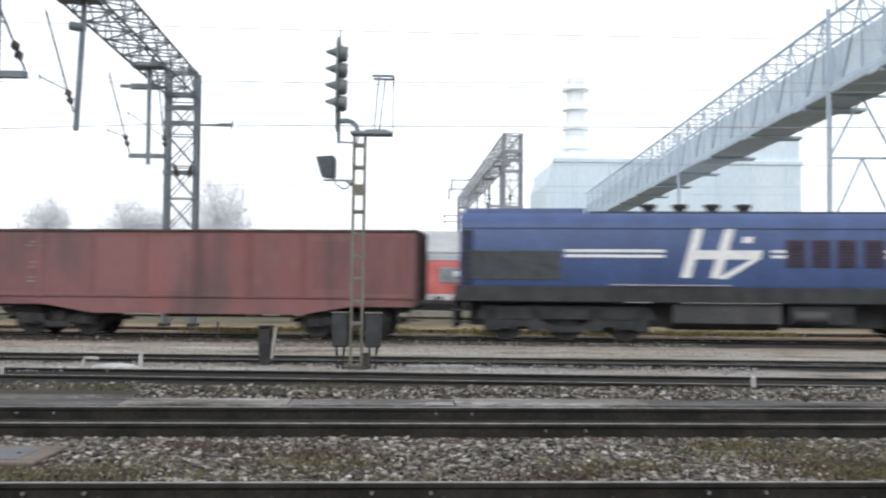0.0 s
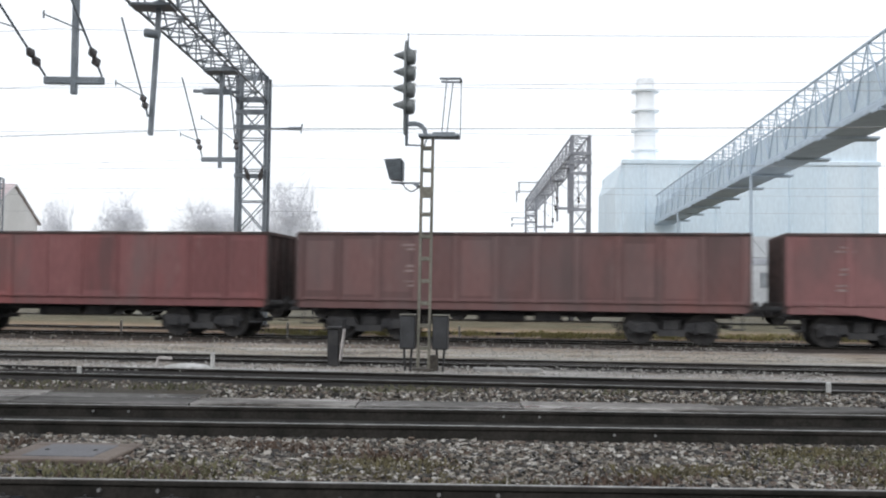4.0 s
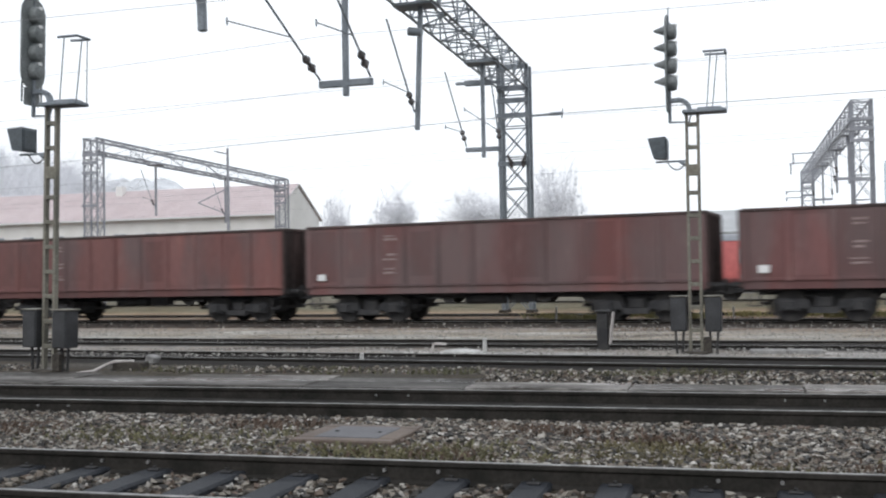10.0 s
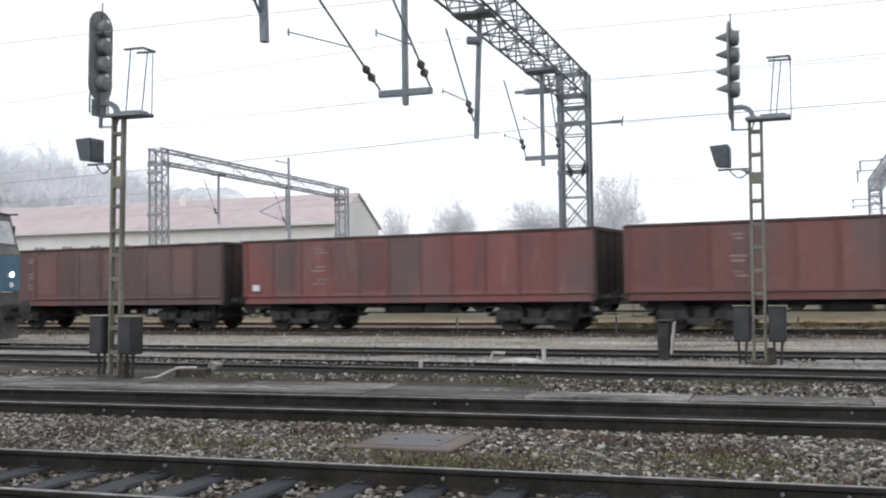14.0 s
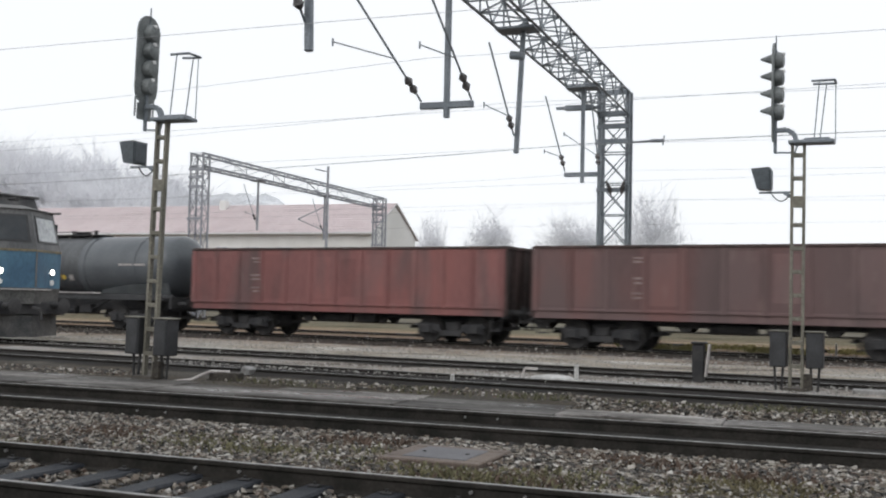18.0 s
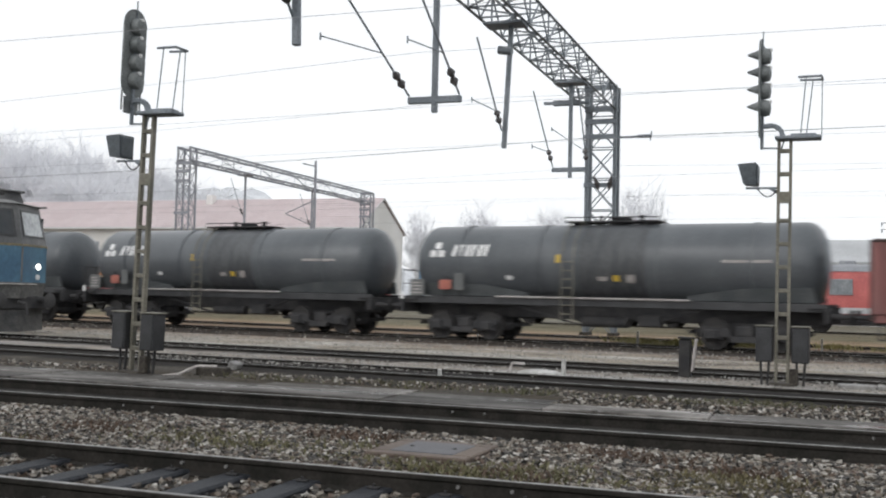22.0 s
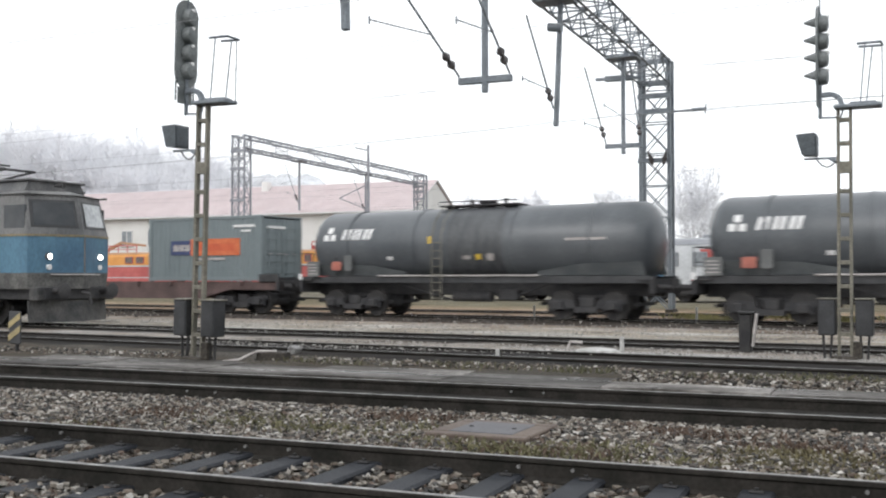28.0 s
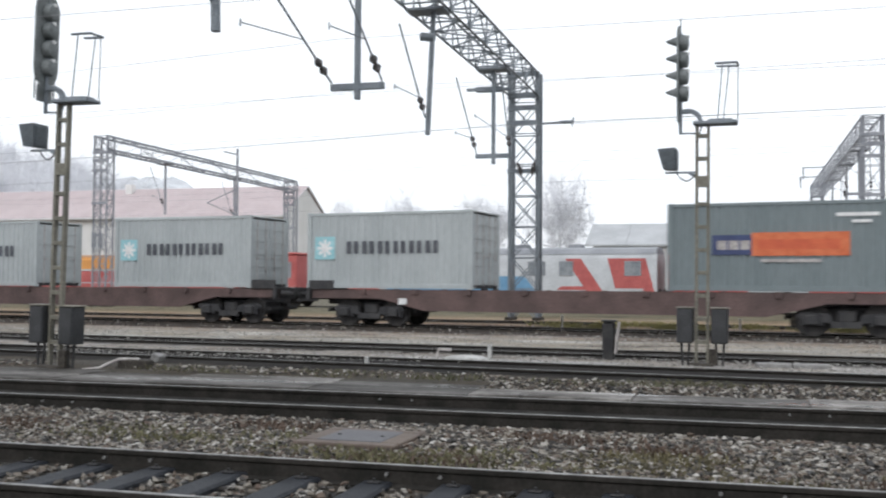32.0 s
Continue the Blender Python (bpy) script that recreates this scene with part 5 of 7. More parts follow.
for off, paint, kind, lab in ((190.18, GREENBOX, "green", "grey-green shipping container with orange and navy panels"), (202.4, GREYBOX, "grey", "pale grey shipping container with a blue square"),
                              (210.75, GREYBOX, "grey", "pale grey shipping container with dark bars"), (220.65, GREYBOX, "grey", "pale grey shipping container far back on its wagon")):
    ride(container(paint, lab, kind), TAIL + off, 1.22)

# ---- diesel engine at the head ----
FUELGREY = material("grimy_fuel_tank", (0.05, 0.05, 0.052), (0.09, 0.088, 0.088), 0.7, 0, 1.2, 20, 0.1, 0.3, (1, 1, 0.4))
BLUE = material("deep_blue_paint", (0.045, 0.075, 0.185), (0.06, 0.10, 0.24), 0.45, 0, 1.0, 20, 0.06, 0.15, (1, 1, 0.5))
MAROON = material("dark_red_louvre", (0.045, 0.028, 0.038), (0.075, 0.042, 0.052), 0.6, 0, 4, 30, 0.2, 0.25)
LOCOUNDER = material("oily_black_running_gear", (0.034, 0.035, 0.037), (0.058, 0.058, 0.06), 0.9, 0.0, 2, 25, 0.2)
GRILLE = material("grey_radiator_grille", (0.05, 0.055, 0.062), (0.085, 0.09, 0.098), 0.6, 0, 4, 30, 0.2, 0.25)
BLUEDARK = material("dark_blue_grille", (0.012, 0.018, 0.045), (0.022, 0.03, 0.07), 0.6, 0, 4, 30, 0.2, 0.25)


def diesel_engine():
    e = thing("diesel_locomotive", "blue diesel locomotive with white stripes and dark bogies", "locomotive")
    hl, hw = 9.1, 1.42
    part("frame", Build().box(-hl, hl, -hw + 0.02, hw - 0.02, 1.12, 1.6, 0.03), LOCOUNDER, e)
    part("equipment_bay", Build().box(-hl + 0.4, hl - 0.4, -0.62, 0.62, 0.42, 1.14, 0.03), LOCOUNDER, e, "dark equipment behind the bogies")
    part("body", Build().run([(-hw + 0.03, 1.58), (hw - 0.03, 1.58), (hw, 1.66), (hw, 3.3), (hw - 0.12, 3.55), (hw - 0.35, 3.72), (-hw + 0.35, 3.72), (-hw + 0.12, 3.55), (-hw, 3.3), (-hw, 1.66)], -hl + 0.15, hl - 0.4), BLUE, e, "deep blue body")
    part("roof_hood", Build().run([(-0.95, 3.6), (0.95, 3.6), (0.9, 3.88), (-0.9, 3.88)], -hl + 0.25, -5.3), BLUE, e)
    part("roof_hood", Build().run([(-0.85, 3.6), (0.85, 3.6), (0.8, 3.8), (-0.8, 3.8)], -5.2, hl - 1.2), BLUEDARK, e)
    for x in (-3.35, -2.42, -1.48, -0.55):
        part("exhaust_stack", Build().turn([(3.72, 0.17), (3.95, 0.17), (3.97, 0.24), (4.06, 0.25), (4.07, 0.1)], (x, 0, 0), "z", 16), LOCOUNDER, e)
    for s in (-1, 1):
        g = part("grille", Build().box(-hl + 0.3, -hl + 3.1, s * hw - 0.02, s * hw + 0.02, 1.75, 2.62, 0.01), GRILLE, e, "dark louvred grille")
        for i in range(10):
            part("louvre", Build().box(-hl + 0.35, -hl + 3.05, s * (hw + 0.02), s * (hw + 0.045), 1.8 + 0.083 * i, 1.84 + 0.083 * i), GRILLE, g)
        part("step_recess", Build().box(-hl + 0.2, -hl + 0.55, s * hw - 0.02, s * hw + 0.03, 1.62, 3.2, 0.01), BLUEDARK, e)
        for x in (0.35, 1.05, 1.75, 2.5):
            g = part("grille", Build().box(x, x + 0.55, s * hw - 0.02, s * hw + 0.02, 2.15, 2.95, 0.01), MAROON, e, "dark reddish louvre")
            for i in range(8):
                part("louvre", Build().box(x + 0.04, x + 0.51, s * (hw + 0.02), s * (hw + 0.045), 2.2 + 0.09 * i, 2.24 + 0.09 * i), BLUEDARK, g)
        for x0, x1 in ((-hl + 3.2, -3.05), (-0.05, 0.35), (3.1, 8.4)):
            for z in (2.42, 2.57):
                part("stripe", Build().box(x0, x1, s * (hw + 0.006) - 0.006, s * (hw + 0.006) + 0.006, z, z + 0.085), WHITE, e, "white stripe")
        q = s * (hw + 0.012)
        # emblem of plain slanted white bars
        for n, pts in enumerate(([(-2.6, 1.85), (-2.3, 1.85), (-1.95, 3.25), (-2.22, 3.25)], [(-1.78, 1.85), (-1.48, 1.85), (-1.08, 3.25), (-1.35, 3.25)], [(-2.35, 2.38), (-0.38, 2.38), (-0.3, 2.64), (-2.3, 2.64)],
                                 [(-0.6, 2.4), (-0.32, 2.42), (-1.3, 1.82), (-1.6, 1.82)], [(-0.88, 2.85), (-0.6, 2.85), (-0.55, 3.03), (-0.83, 3.03)])):
            part("emblem_bar", Build().plate([(x, q, z) for x, z in pts], (0, s, 0), 0.008 + 0.003 * n), WHITE, e)
        part("roof_seam", Build().box(-hl + 0.2, hl - 0.6, s * (hw + 0.004) - 0.004, s * (hw + 0.004) + 0.004, 3.24, 3.27), BLUEDARK, e)
        part("handrail", Build().rod((-4.6, s * (hw + 0.06), 1.63), (-1.2, s * (hw + 0.06), 1.63), 0.018, 6), MARK, e)
        part("side_step", Build().box(-hl, -hl + 0.5, s * 1.2, s * 1.42, 0.5, 0.54, 0.01).box(-hl, -hl + 0.5, s * 1.2, s * 1.42, 0.85, 0.89, 0.01), LOCOUNDER, e)
        for x in (hl - 2.2, hl - 1.2):
            part("cab_window", Build().box(x, x + 0.75, s * hw - 0.01, s * hw + 0.012, 2.75, 3.3, 0.02), GLASS, e)
        for c in (-5.85, 5.85):
            for dx in (-2.2, -0.88, 0.88, 2.2):
                part("brake_gear", Build().box(c + dx - 0.2, c + dx + 0.2, s * 0.95, s * 1.1, 0.25, 0.95, 0.04), LOCOUNDER, e)
            part("bogie_beam", Build().run([(c - 2.6, 0.62), (c + 2.6, 0.62), (c + 2.4, 1.0), (c - 2.4, 1.0)], s * 1.0 - 0.1, s * 1.0 + 0.1, "y"), LOCOUNDER, e)
    part("fuel_tank", Build().run([(-1.25, 0.55), (-0.9, 0.35), (0.9, 0.35), (1.25, 0.55), (1.25, 1.1), (-1.25, 1.1)], -2.8, 0.25), FUELGREY, e, "grimy grey fuel tank")
    part("battery_box", Build().box(0.5, 2.3, -1.22, 1.22, 0.5, 1.1, 0.05), LOCOUNDER, e)
    part("air_reservoir", Build().rod((0.6, -1.28, 0.75), (1.5, -1.28, 0.75), 0.17, 14), FUELGREY, e)
    part("valance", Build().box(-4.2, -3.4, -1.39, -1.3, 1.12, 1.17, 0.005).box(-2.6, 0.2, -1.39, -1.3, 1.12, 1.17, 0.005), MARK, e)
    part("rear_lamp", Build().rod((-hl - 0.02, -1.0, 1.9), (-hl + 0.16, -1.0, 1.9), 0.1, 14), WHITE, e)
    part("pilot", Build().box(-hl - 0.05, -hl + 0.05, -1.35, 1.35, 0.35, 1.25, 0.02), LOCOUNDER, e)
    part("pilot", Build().box(hl - 0.05, hl + 0.05, -1.35, 1.35, 0.35, 1.25, 0.02), LOCOUNDER, e)
    running_gear(e, (-5.85, 5.85), bogie_mesh(3.5, LOCOUNDER), 3.5, 3)
    buffers(e, hl)
    return e


ride(diesel_engine(), -9.75)


# ---- electric engine waiting on the yard track ----
# Pale panes; on the engine, sky seen through the cab put into colour.
PALEGLASS = material("pale_glass", (0.30, 0.32, 0.33), (0.42, 0.44, 0.45), 0.15, 0, 1.5, 8, 0.0, 0.2)
OCHRE = material("faded_yellow_line", (0.16, 0.14, 0.09), (0.27, 0.215, 0.12), 0.6, 0, 3, 20, 0.0, 0.25)
TEAL = material("teal_blue_paint", (0.055, 0.125, 0.20), (0.095, 0.205, 0.29), 0.6, 0, 1.2, 14, 0.06, 0.14, (1, 1, 0.6))
CABGREY = material("grimy_grey_paint", (0.085, 0.087, 0.09), (0.19, 0.188, 0.184), 0.6, 0, 1.2, 22, 0.1, 0.25, (1, 1, 0.4))
SKIRT = material("grimy_skirt", (0.075, 0.075, 0.072), (0.16, 0.156, 0.148), 0.75, 0, 2.2, 18, 0.2, 0.35)
PILOT = material("pilot_grey", (0.035, 0.036, 0.037), (0.11, 0.105, 0.10), 0.7, 0, 2.2, 22, 0.2, 0.35)


def electric_engine(m):
    e = thing("electric_locomotive", "standing grey and teal electric locomotive with lit headlamps", "locomotive", m)
    hw, L = 1.47, 15.2

    def shell(z0, z1, ins0, ins1, nose0, nose1):
        """A band of the body with a two-facet nose; ins: inset of the sides, nose: where the front stands."""
        lo = [(-L, -hw + ins0), (nose0 - 0.6, -hw + ins0), (nose0, 0), (nose0 - 0.6, hw - ins0), (-L, hw - ins0)]
        hi = [(-L, -hw + ins1), (nose1 - 0.6, -hw + ins1), (nose1, 0), (nose1 - 0.6, hw - ins1), (-L, hw - ins1)]
        vs = [(x, y, z0) for x, y in lo] + [(x, y, z1) for x, y in hi]
        return Build().add(vs, [(0, 1, 2, 3, 4), (9, 8, 7, 6, 5)] + [(i, (i + 1) % 5, 5 + (i + 1) % 5, 5 + i) for i in range(5)])

    part("lower_body", shell(1.5, 2.52, 0, 0, 0.0, 0.0), TEAL, e, "teal blue lower body")
    part("yellow_line", shell(2.52, 2.58, -0.012, -0.012, 0.012, 0.012), OCHRE, e, "thin faded yellow line")
    part("upper_body", shell(2.58, 3.72, 0, 0.10, 0.0, -0.28), CABGREY, e, "grimy grey cab")
    part("roof", shell(3.72, 3.84, 0.02, 0.45, -0.2, -0.6), CABGREY, e)
    part("skirt", shell(1.05, 1.5, 0.05, 0.0, -0.03, 0.0), SKIRT, e, "grimy grey skirt")
    # windscreens on the two facets, set in dark rubber
    for s in (-1, 1):
        def on_front(u, z, d):
            f = (z - 2.58) / 1.14
            n0 = -0.28 * f
            return Vector((n0 - 0.6 * u + d, s * u * (hw - 0.10 * f), z))
        for nm, u0, u1, z0, z1, d0, d1, mm in (("window_rubber", 0.09, 0.93, 2.78, 3.56, -0.02, 0.015, BLACKBOX), ("windscreen", 0.14, 0.88, 2.84, 3.50, 0.0, 0.022, GLASS)):
            vs = [on_front(u, z, d) for d in (d0, d1) for u, z in ((u0, z0), (u1, z0), (u1, z1), (u0, z1))]
            part(nm, Build().add(vs, [(0, 1, 2, 3), (4, 5, 6, 7), (0, 1, 5, 4), (1, 2, 6, 5), (2, 3, 7, 6), (3, 0, 4, 7)]), PALEGLASS if s > 0 and nm == "windscreen" else mm, e)
        y = s * 0.92
        x = -0.6 * 0.92 / hw
        part("headlamp_ring", Build().rod((x - 0.05, y, 1.96), (x + 0.045, y, 1.96), 0.11, 18), CABGREY, e)
        part("headlamp", Build().turn([(0.0, 0.08), (0.05, 0.08), (0.06, 0.065), (0.065, 0.01)], (x, y, 1.96), "x", 18), LAMP, e, "lit round headlamp")
        part("marker_lamp", Build().rod((x - 0.05, y, 1.66), (x + 0.04, y, 1.66), 0.08, 14), WHITE, e)
        # side: cab door, windows, grilles
        part("cab_door", Build().box(-2.5, -1.85, s * hw - s * 0.01, s * hw + s * 0.012, 1.3, 3.4, 0.01), CABGREY, e)
        part("door_window", Build().box(-2.4, -1.95, s * hw - s * 0.08, s * (hw - 0.02), 2.7, 3.35, 0.01), GLASS, e)
        part("side_window", Build().box(-1.6, -0.75, s * hw - s * 0.1, s * (hw - 0.015), 2.7, 3.4, 0.01), GLASS, e)
        for x in (-4.5, -6.6, -8.7, -10.8):
            g = part("side_grille", Build().box(x - 0.7, x + 0.7, s * hw - s * 0.08, s * (hw + 0.002), 2.75, 3.3, 0.01), BLUEDARK, e)
        part("handrail", Build().rod((-1.72, s * (hw + 0.05), 1.4), (-1.72, s * (hw + 0.05), 2.6), 0.018, 6).rod((-2.62, s * (hw + 0.05), 1.4), (-2.62, s * (hw + 0.05), 2.6), 0.018, 6), MARK, e)
        part("cab_steps", Build().box(-2.5, -1.9, s * 1.3, s * 1.5, 0.42, 0.46, 0.01).box(-2.5, -1.9, s * 1.3, s * 1.5, 0.8, 0.84, 0.01), UNDER, e)
        part("rain_gutter", Build().rod((-L, s * (hw - 0.08), 3.72), (-0.6, s * (hw - 0.08), 3.72), 0.03, 6), CABGREY, e)
    part("nose_seam", Build().bar((0.012, 0, 1.52), (0.012, 0, 2.5), 0.06, 0.03), CABGREY, e)
    part("nose_handrail", Build().rod((-0.33, -0.9, 1.45), (0.06, 0, 1.45), 0.018, 6).rod((-0.33, 0.9, 1.45), (0.06, 0, 1.45), 0.018, 6), MARK, e)
    part("buffer_beam", Build().box(-0.62, -0.25, -1.4, 1.4, 0.72, 1.1, 0.03), PILOT, e)
    plough = Build()
    for s in (-1, 1):
        plough.plate([(0.0, 0, 0.12), (-0.58, s * 1.4, 0.12), (-0.62, s * 1.4, 0.72), (-0.1, 0, 0.72)], (-1, 0, 0), 0.05)
    part("pilot_plough", plough, PILOT, e)
    for y in (-0.875, 0.875):
        part("buffer", BUFFER_ME, UNDER, e, "", pose(-0.35, y, 1.0))
    part("coupling_hook", Build().rod((-0.05, 0, 0.95), (0.25, 0, 0.9), 0.05, 8).rod((0.25, 0, 0.9), (0.3, 0, 0.6), 0.035, 8), UNDER, e)
    # roof: ventilation box, insulators, folded pantograph
    part("roof_box", Build().run([(-1.1, 3.82), (1.1, 3.82), (0.95, 4.12), (-0.95, 4.12)], -2.95, -1.2), CABGREY, e, "grey ventilator box over the cab")
    part("roof_box_lid", Build().box(-3.05, -1.08, -1.05, 1.05, 4.12, 4.19, 0.03), CABGREY, e)
    part("horn", Build().rod((-0.75, -0.4, 3.98), (-0.4, -0.4, 3.98), 0.03, 10, 0.07), DARKIRON, e)
    pan = Build()
    for s in (-1, 1):
        pan.rod((-4.9, s * 0.6, 4.32), (-2.7, s * 0.5, 4.56), 0.035, 8).rod((-2.7, s * 0.5, 4.56), (-4.5, s * 0.45, 4.78), 0.03, 8)
    pan.rod((-4.5, -0.9, 4.8), (-4.5, 0.9, 4.8), 0.045, 8).rod((-2.7, -0.55, 4.56), (-2.7, 0.55, 4.56), 0.035, 8).rod((-4.9, -0.7, 4.32), (-4.9, 0.7, 4.32), 0.04, 8)
    pan.rod((-4.2, -0.85, 4.86), (-4.2, 0.85, 4.86), 0.03, 8)
    part("pantograph", pan, DARKIRON, e, "folded pantograph")
    for x in (-3.0, -4.9):
        for y in (-0.6, 0.6):
            part("roof_insulator", Build().turn([(3.82, 0.07), (4.06, 0.07), (4.08, 0.11), (4.14, 0.06), (4.16, 0.11), (4.22, 0.06), (4.24, 0.1), (4.3, 0.05)], (x, y, 0), "z", 12), INSUL, e)
    part("underframe", Build().box(-L, -0.2, -1.2, 1.2, 0.75, 1.1, 0.02), UNDER, e)
    running_gear(e, (-3.9, -11.6), bogie_mesh(2.6), 2.6, 2)
    return e


electric_engine(pose(-21.0, 23.17, RAIL, 0, 0, -5.1))


# ---- stabled railcars on the siding ----
CARWHITE = material("railcar_white", (0.44, 0.455, 0.47), (0.54, 0.555, 0.57), 0.55, 0, 1, 15, 0.05, 0.12)
CARBLUE = material("railcar_blue", (0.14, 0.30, 0.47), (0.19, 0.37, 0.55), 0.55, 0, 1, 15, 0.05, 0.12)
CARRED = material("railcar_red", (0.42, 0.09, 0.085), (0.52, 0.13, 0.12), 0.55, 0, 1, 15, 0.05, 0.15)
CARROOF = material("railcar_roof", (0.24, 0.25, 0.27), (0.32, 0.33, 0.35), 0.7, 0, 1, 15, 0.1, 0.15)
CARORANGE = material("railcar_orange", (0.62, 0.27, 0.06), (0.72, 0.34, 0.09), 0.55, 0, 1, 15, 0.05, 0.12)
CARGLASS = material("railcar_window", (0.20, 0.22, 0.24), (0.30, 0.32, 0.34), 0.2, 0, 2, 8, 0.0, 0.1)


def railcar(x0, x1, y, base, label, patches, zt=3.72, windows=(), nose=False):
    c = thing("railcar", label, "railcar", pose((x0 + x1) / 2, y, RAIL, 0, 0, -5.7), "stabled railcars")
    h, hw = (x1 - x0) / 2, 1.42
    part("body", Build().run([(-hw, 0.95), (hw, 0.95), (hw, 2.9), (hw - 0.15, 3.15), (-hw + 0.15, 3.15), (-hw, 2.9)], -h, h), base, c)
    part("roof", Build().run([(-hw + 0.1, 3.15), (hw - 0.1, 3.15), (hw - 0.35, 3.42), (0.5, zt - 0.17), (-0.5, zt - 0.17), (-hw + 0.35, 3.42)], -h + 0.05, h - 0.05), CARROOF, c, "grey roof")
    for k in range(int(2 * h / 3.2)):
        xk = -h + 1.6 + 3.2 * k
        part("roof_vent", Build().box(xk - 0.4, xk + 0.4, -0.35, 0.35, 3.5, 3.75, 0.04), CARROOF, c)
    for i, (a, b, z0, z1, mm, sk) in enumerate(patches):
        q = -hw - 0.008 - 0.003 * i
        part("paint_patch", Build().plate([(a, q, z0), (b, q, z0), (b + sk, q, z1), (a + sk, q, z1)], (0, 1, 0), 0.006), mm, c)
    for a, b in windows:
        w = part("window_frame", Build().box(a - 0.06, b + 0.06, -hw - 0.05, -hw - 0.03, 1.94, 2.76, 0.02), CARROOF, c)
        part("window", Build().box(a, b, -hw - 0.06, -hw - 0.048, 2.0, 2.7, 0.02), CARGLASS, w)
    part("underframe", Build().box(-h + 0.3, h - 0.3, -1.2, 1.2, 0.4, 0.95, 0.05), UNDER, c)
    running_gear(c, (-h + 2.6, h - 2.6), None, 1.8, 2)
    buffers(c, h)
    return c


railcar(-22.9, -14.2, 60.0, CARBLUE, "blue and white railcar with paint sprayed along its side", [(-4.3, -1.6, 0.97, 2.9, CARWHITE, 1.2), (-4.3, -2.0, 1.0, 1.25, CARRED, 0), (2.6, 4.4, 1.0, 1.8, CARBLUE, 0.3)], windows=((-3.4, -2.6), (-2.1, -1.1), (-0.6, 0.4), (0.9, 1.9), (3.0, 3.7)))
railcar(-13.6, -4.0, 59.0, CARWHITE, "white, blue and red railcar with bold slanted stripes", [(-4.75, -1.9, 0.97, 1.9, CARBLUE, -0.8), (1.0, 1.9, 0.97, 2.9, CARRED, -1.3), (2.6, 4.7, 0.97, 2.9, CARRED, -0.5), (-0.8, 1.2, 1.15, 1.35, CARRED, 0.3), (2.2, 4.0, 1.05, 1.25, CARWHITE, 0.1)], windows=((-2.4, -1.5), (-0.6, 0.1), (3.1, 3.9)))
railcar(-3.4, 8.8, 57.8, CARRED, "red railcar with pale windows behind the train", [(-5.9, -4.2, 1.2, 2.0, CARWHITE, 0.3), (-2.0, 1.0, 1.0, 1.3, CARWHITE, 0)], windows=((-5.2, -4.3), (-2.0, -1.0), (0.2, 1.2), (2.4, 3.4)))
railcar(9.3, 20.8, 56.5, CARWHITE, "white and blue railcar with paint sprayed along its side", [(-5.4, -3.6, 0.97, 2.9, CARBLUE, 0.6), (-1.4, 0.6, 1.0, 2.4, CARBLUE, -0.5), (2.6, 4.9, 0.97, 2.9, CARBLUE, 0.4)], windows=((-3.0, -2.0), (1.2, 2.2)))


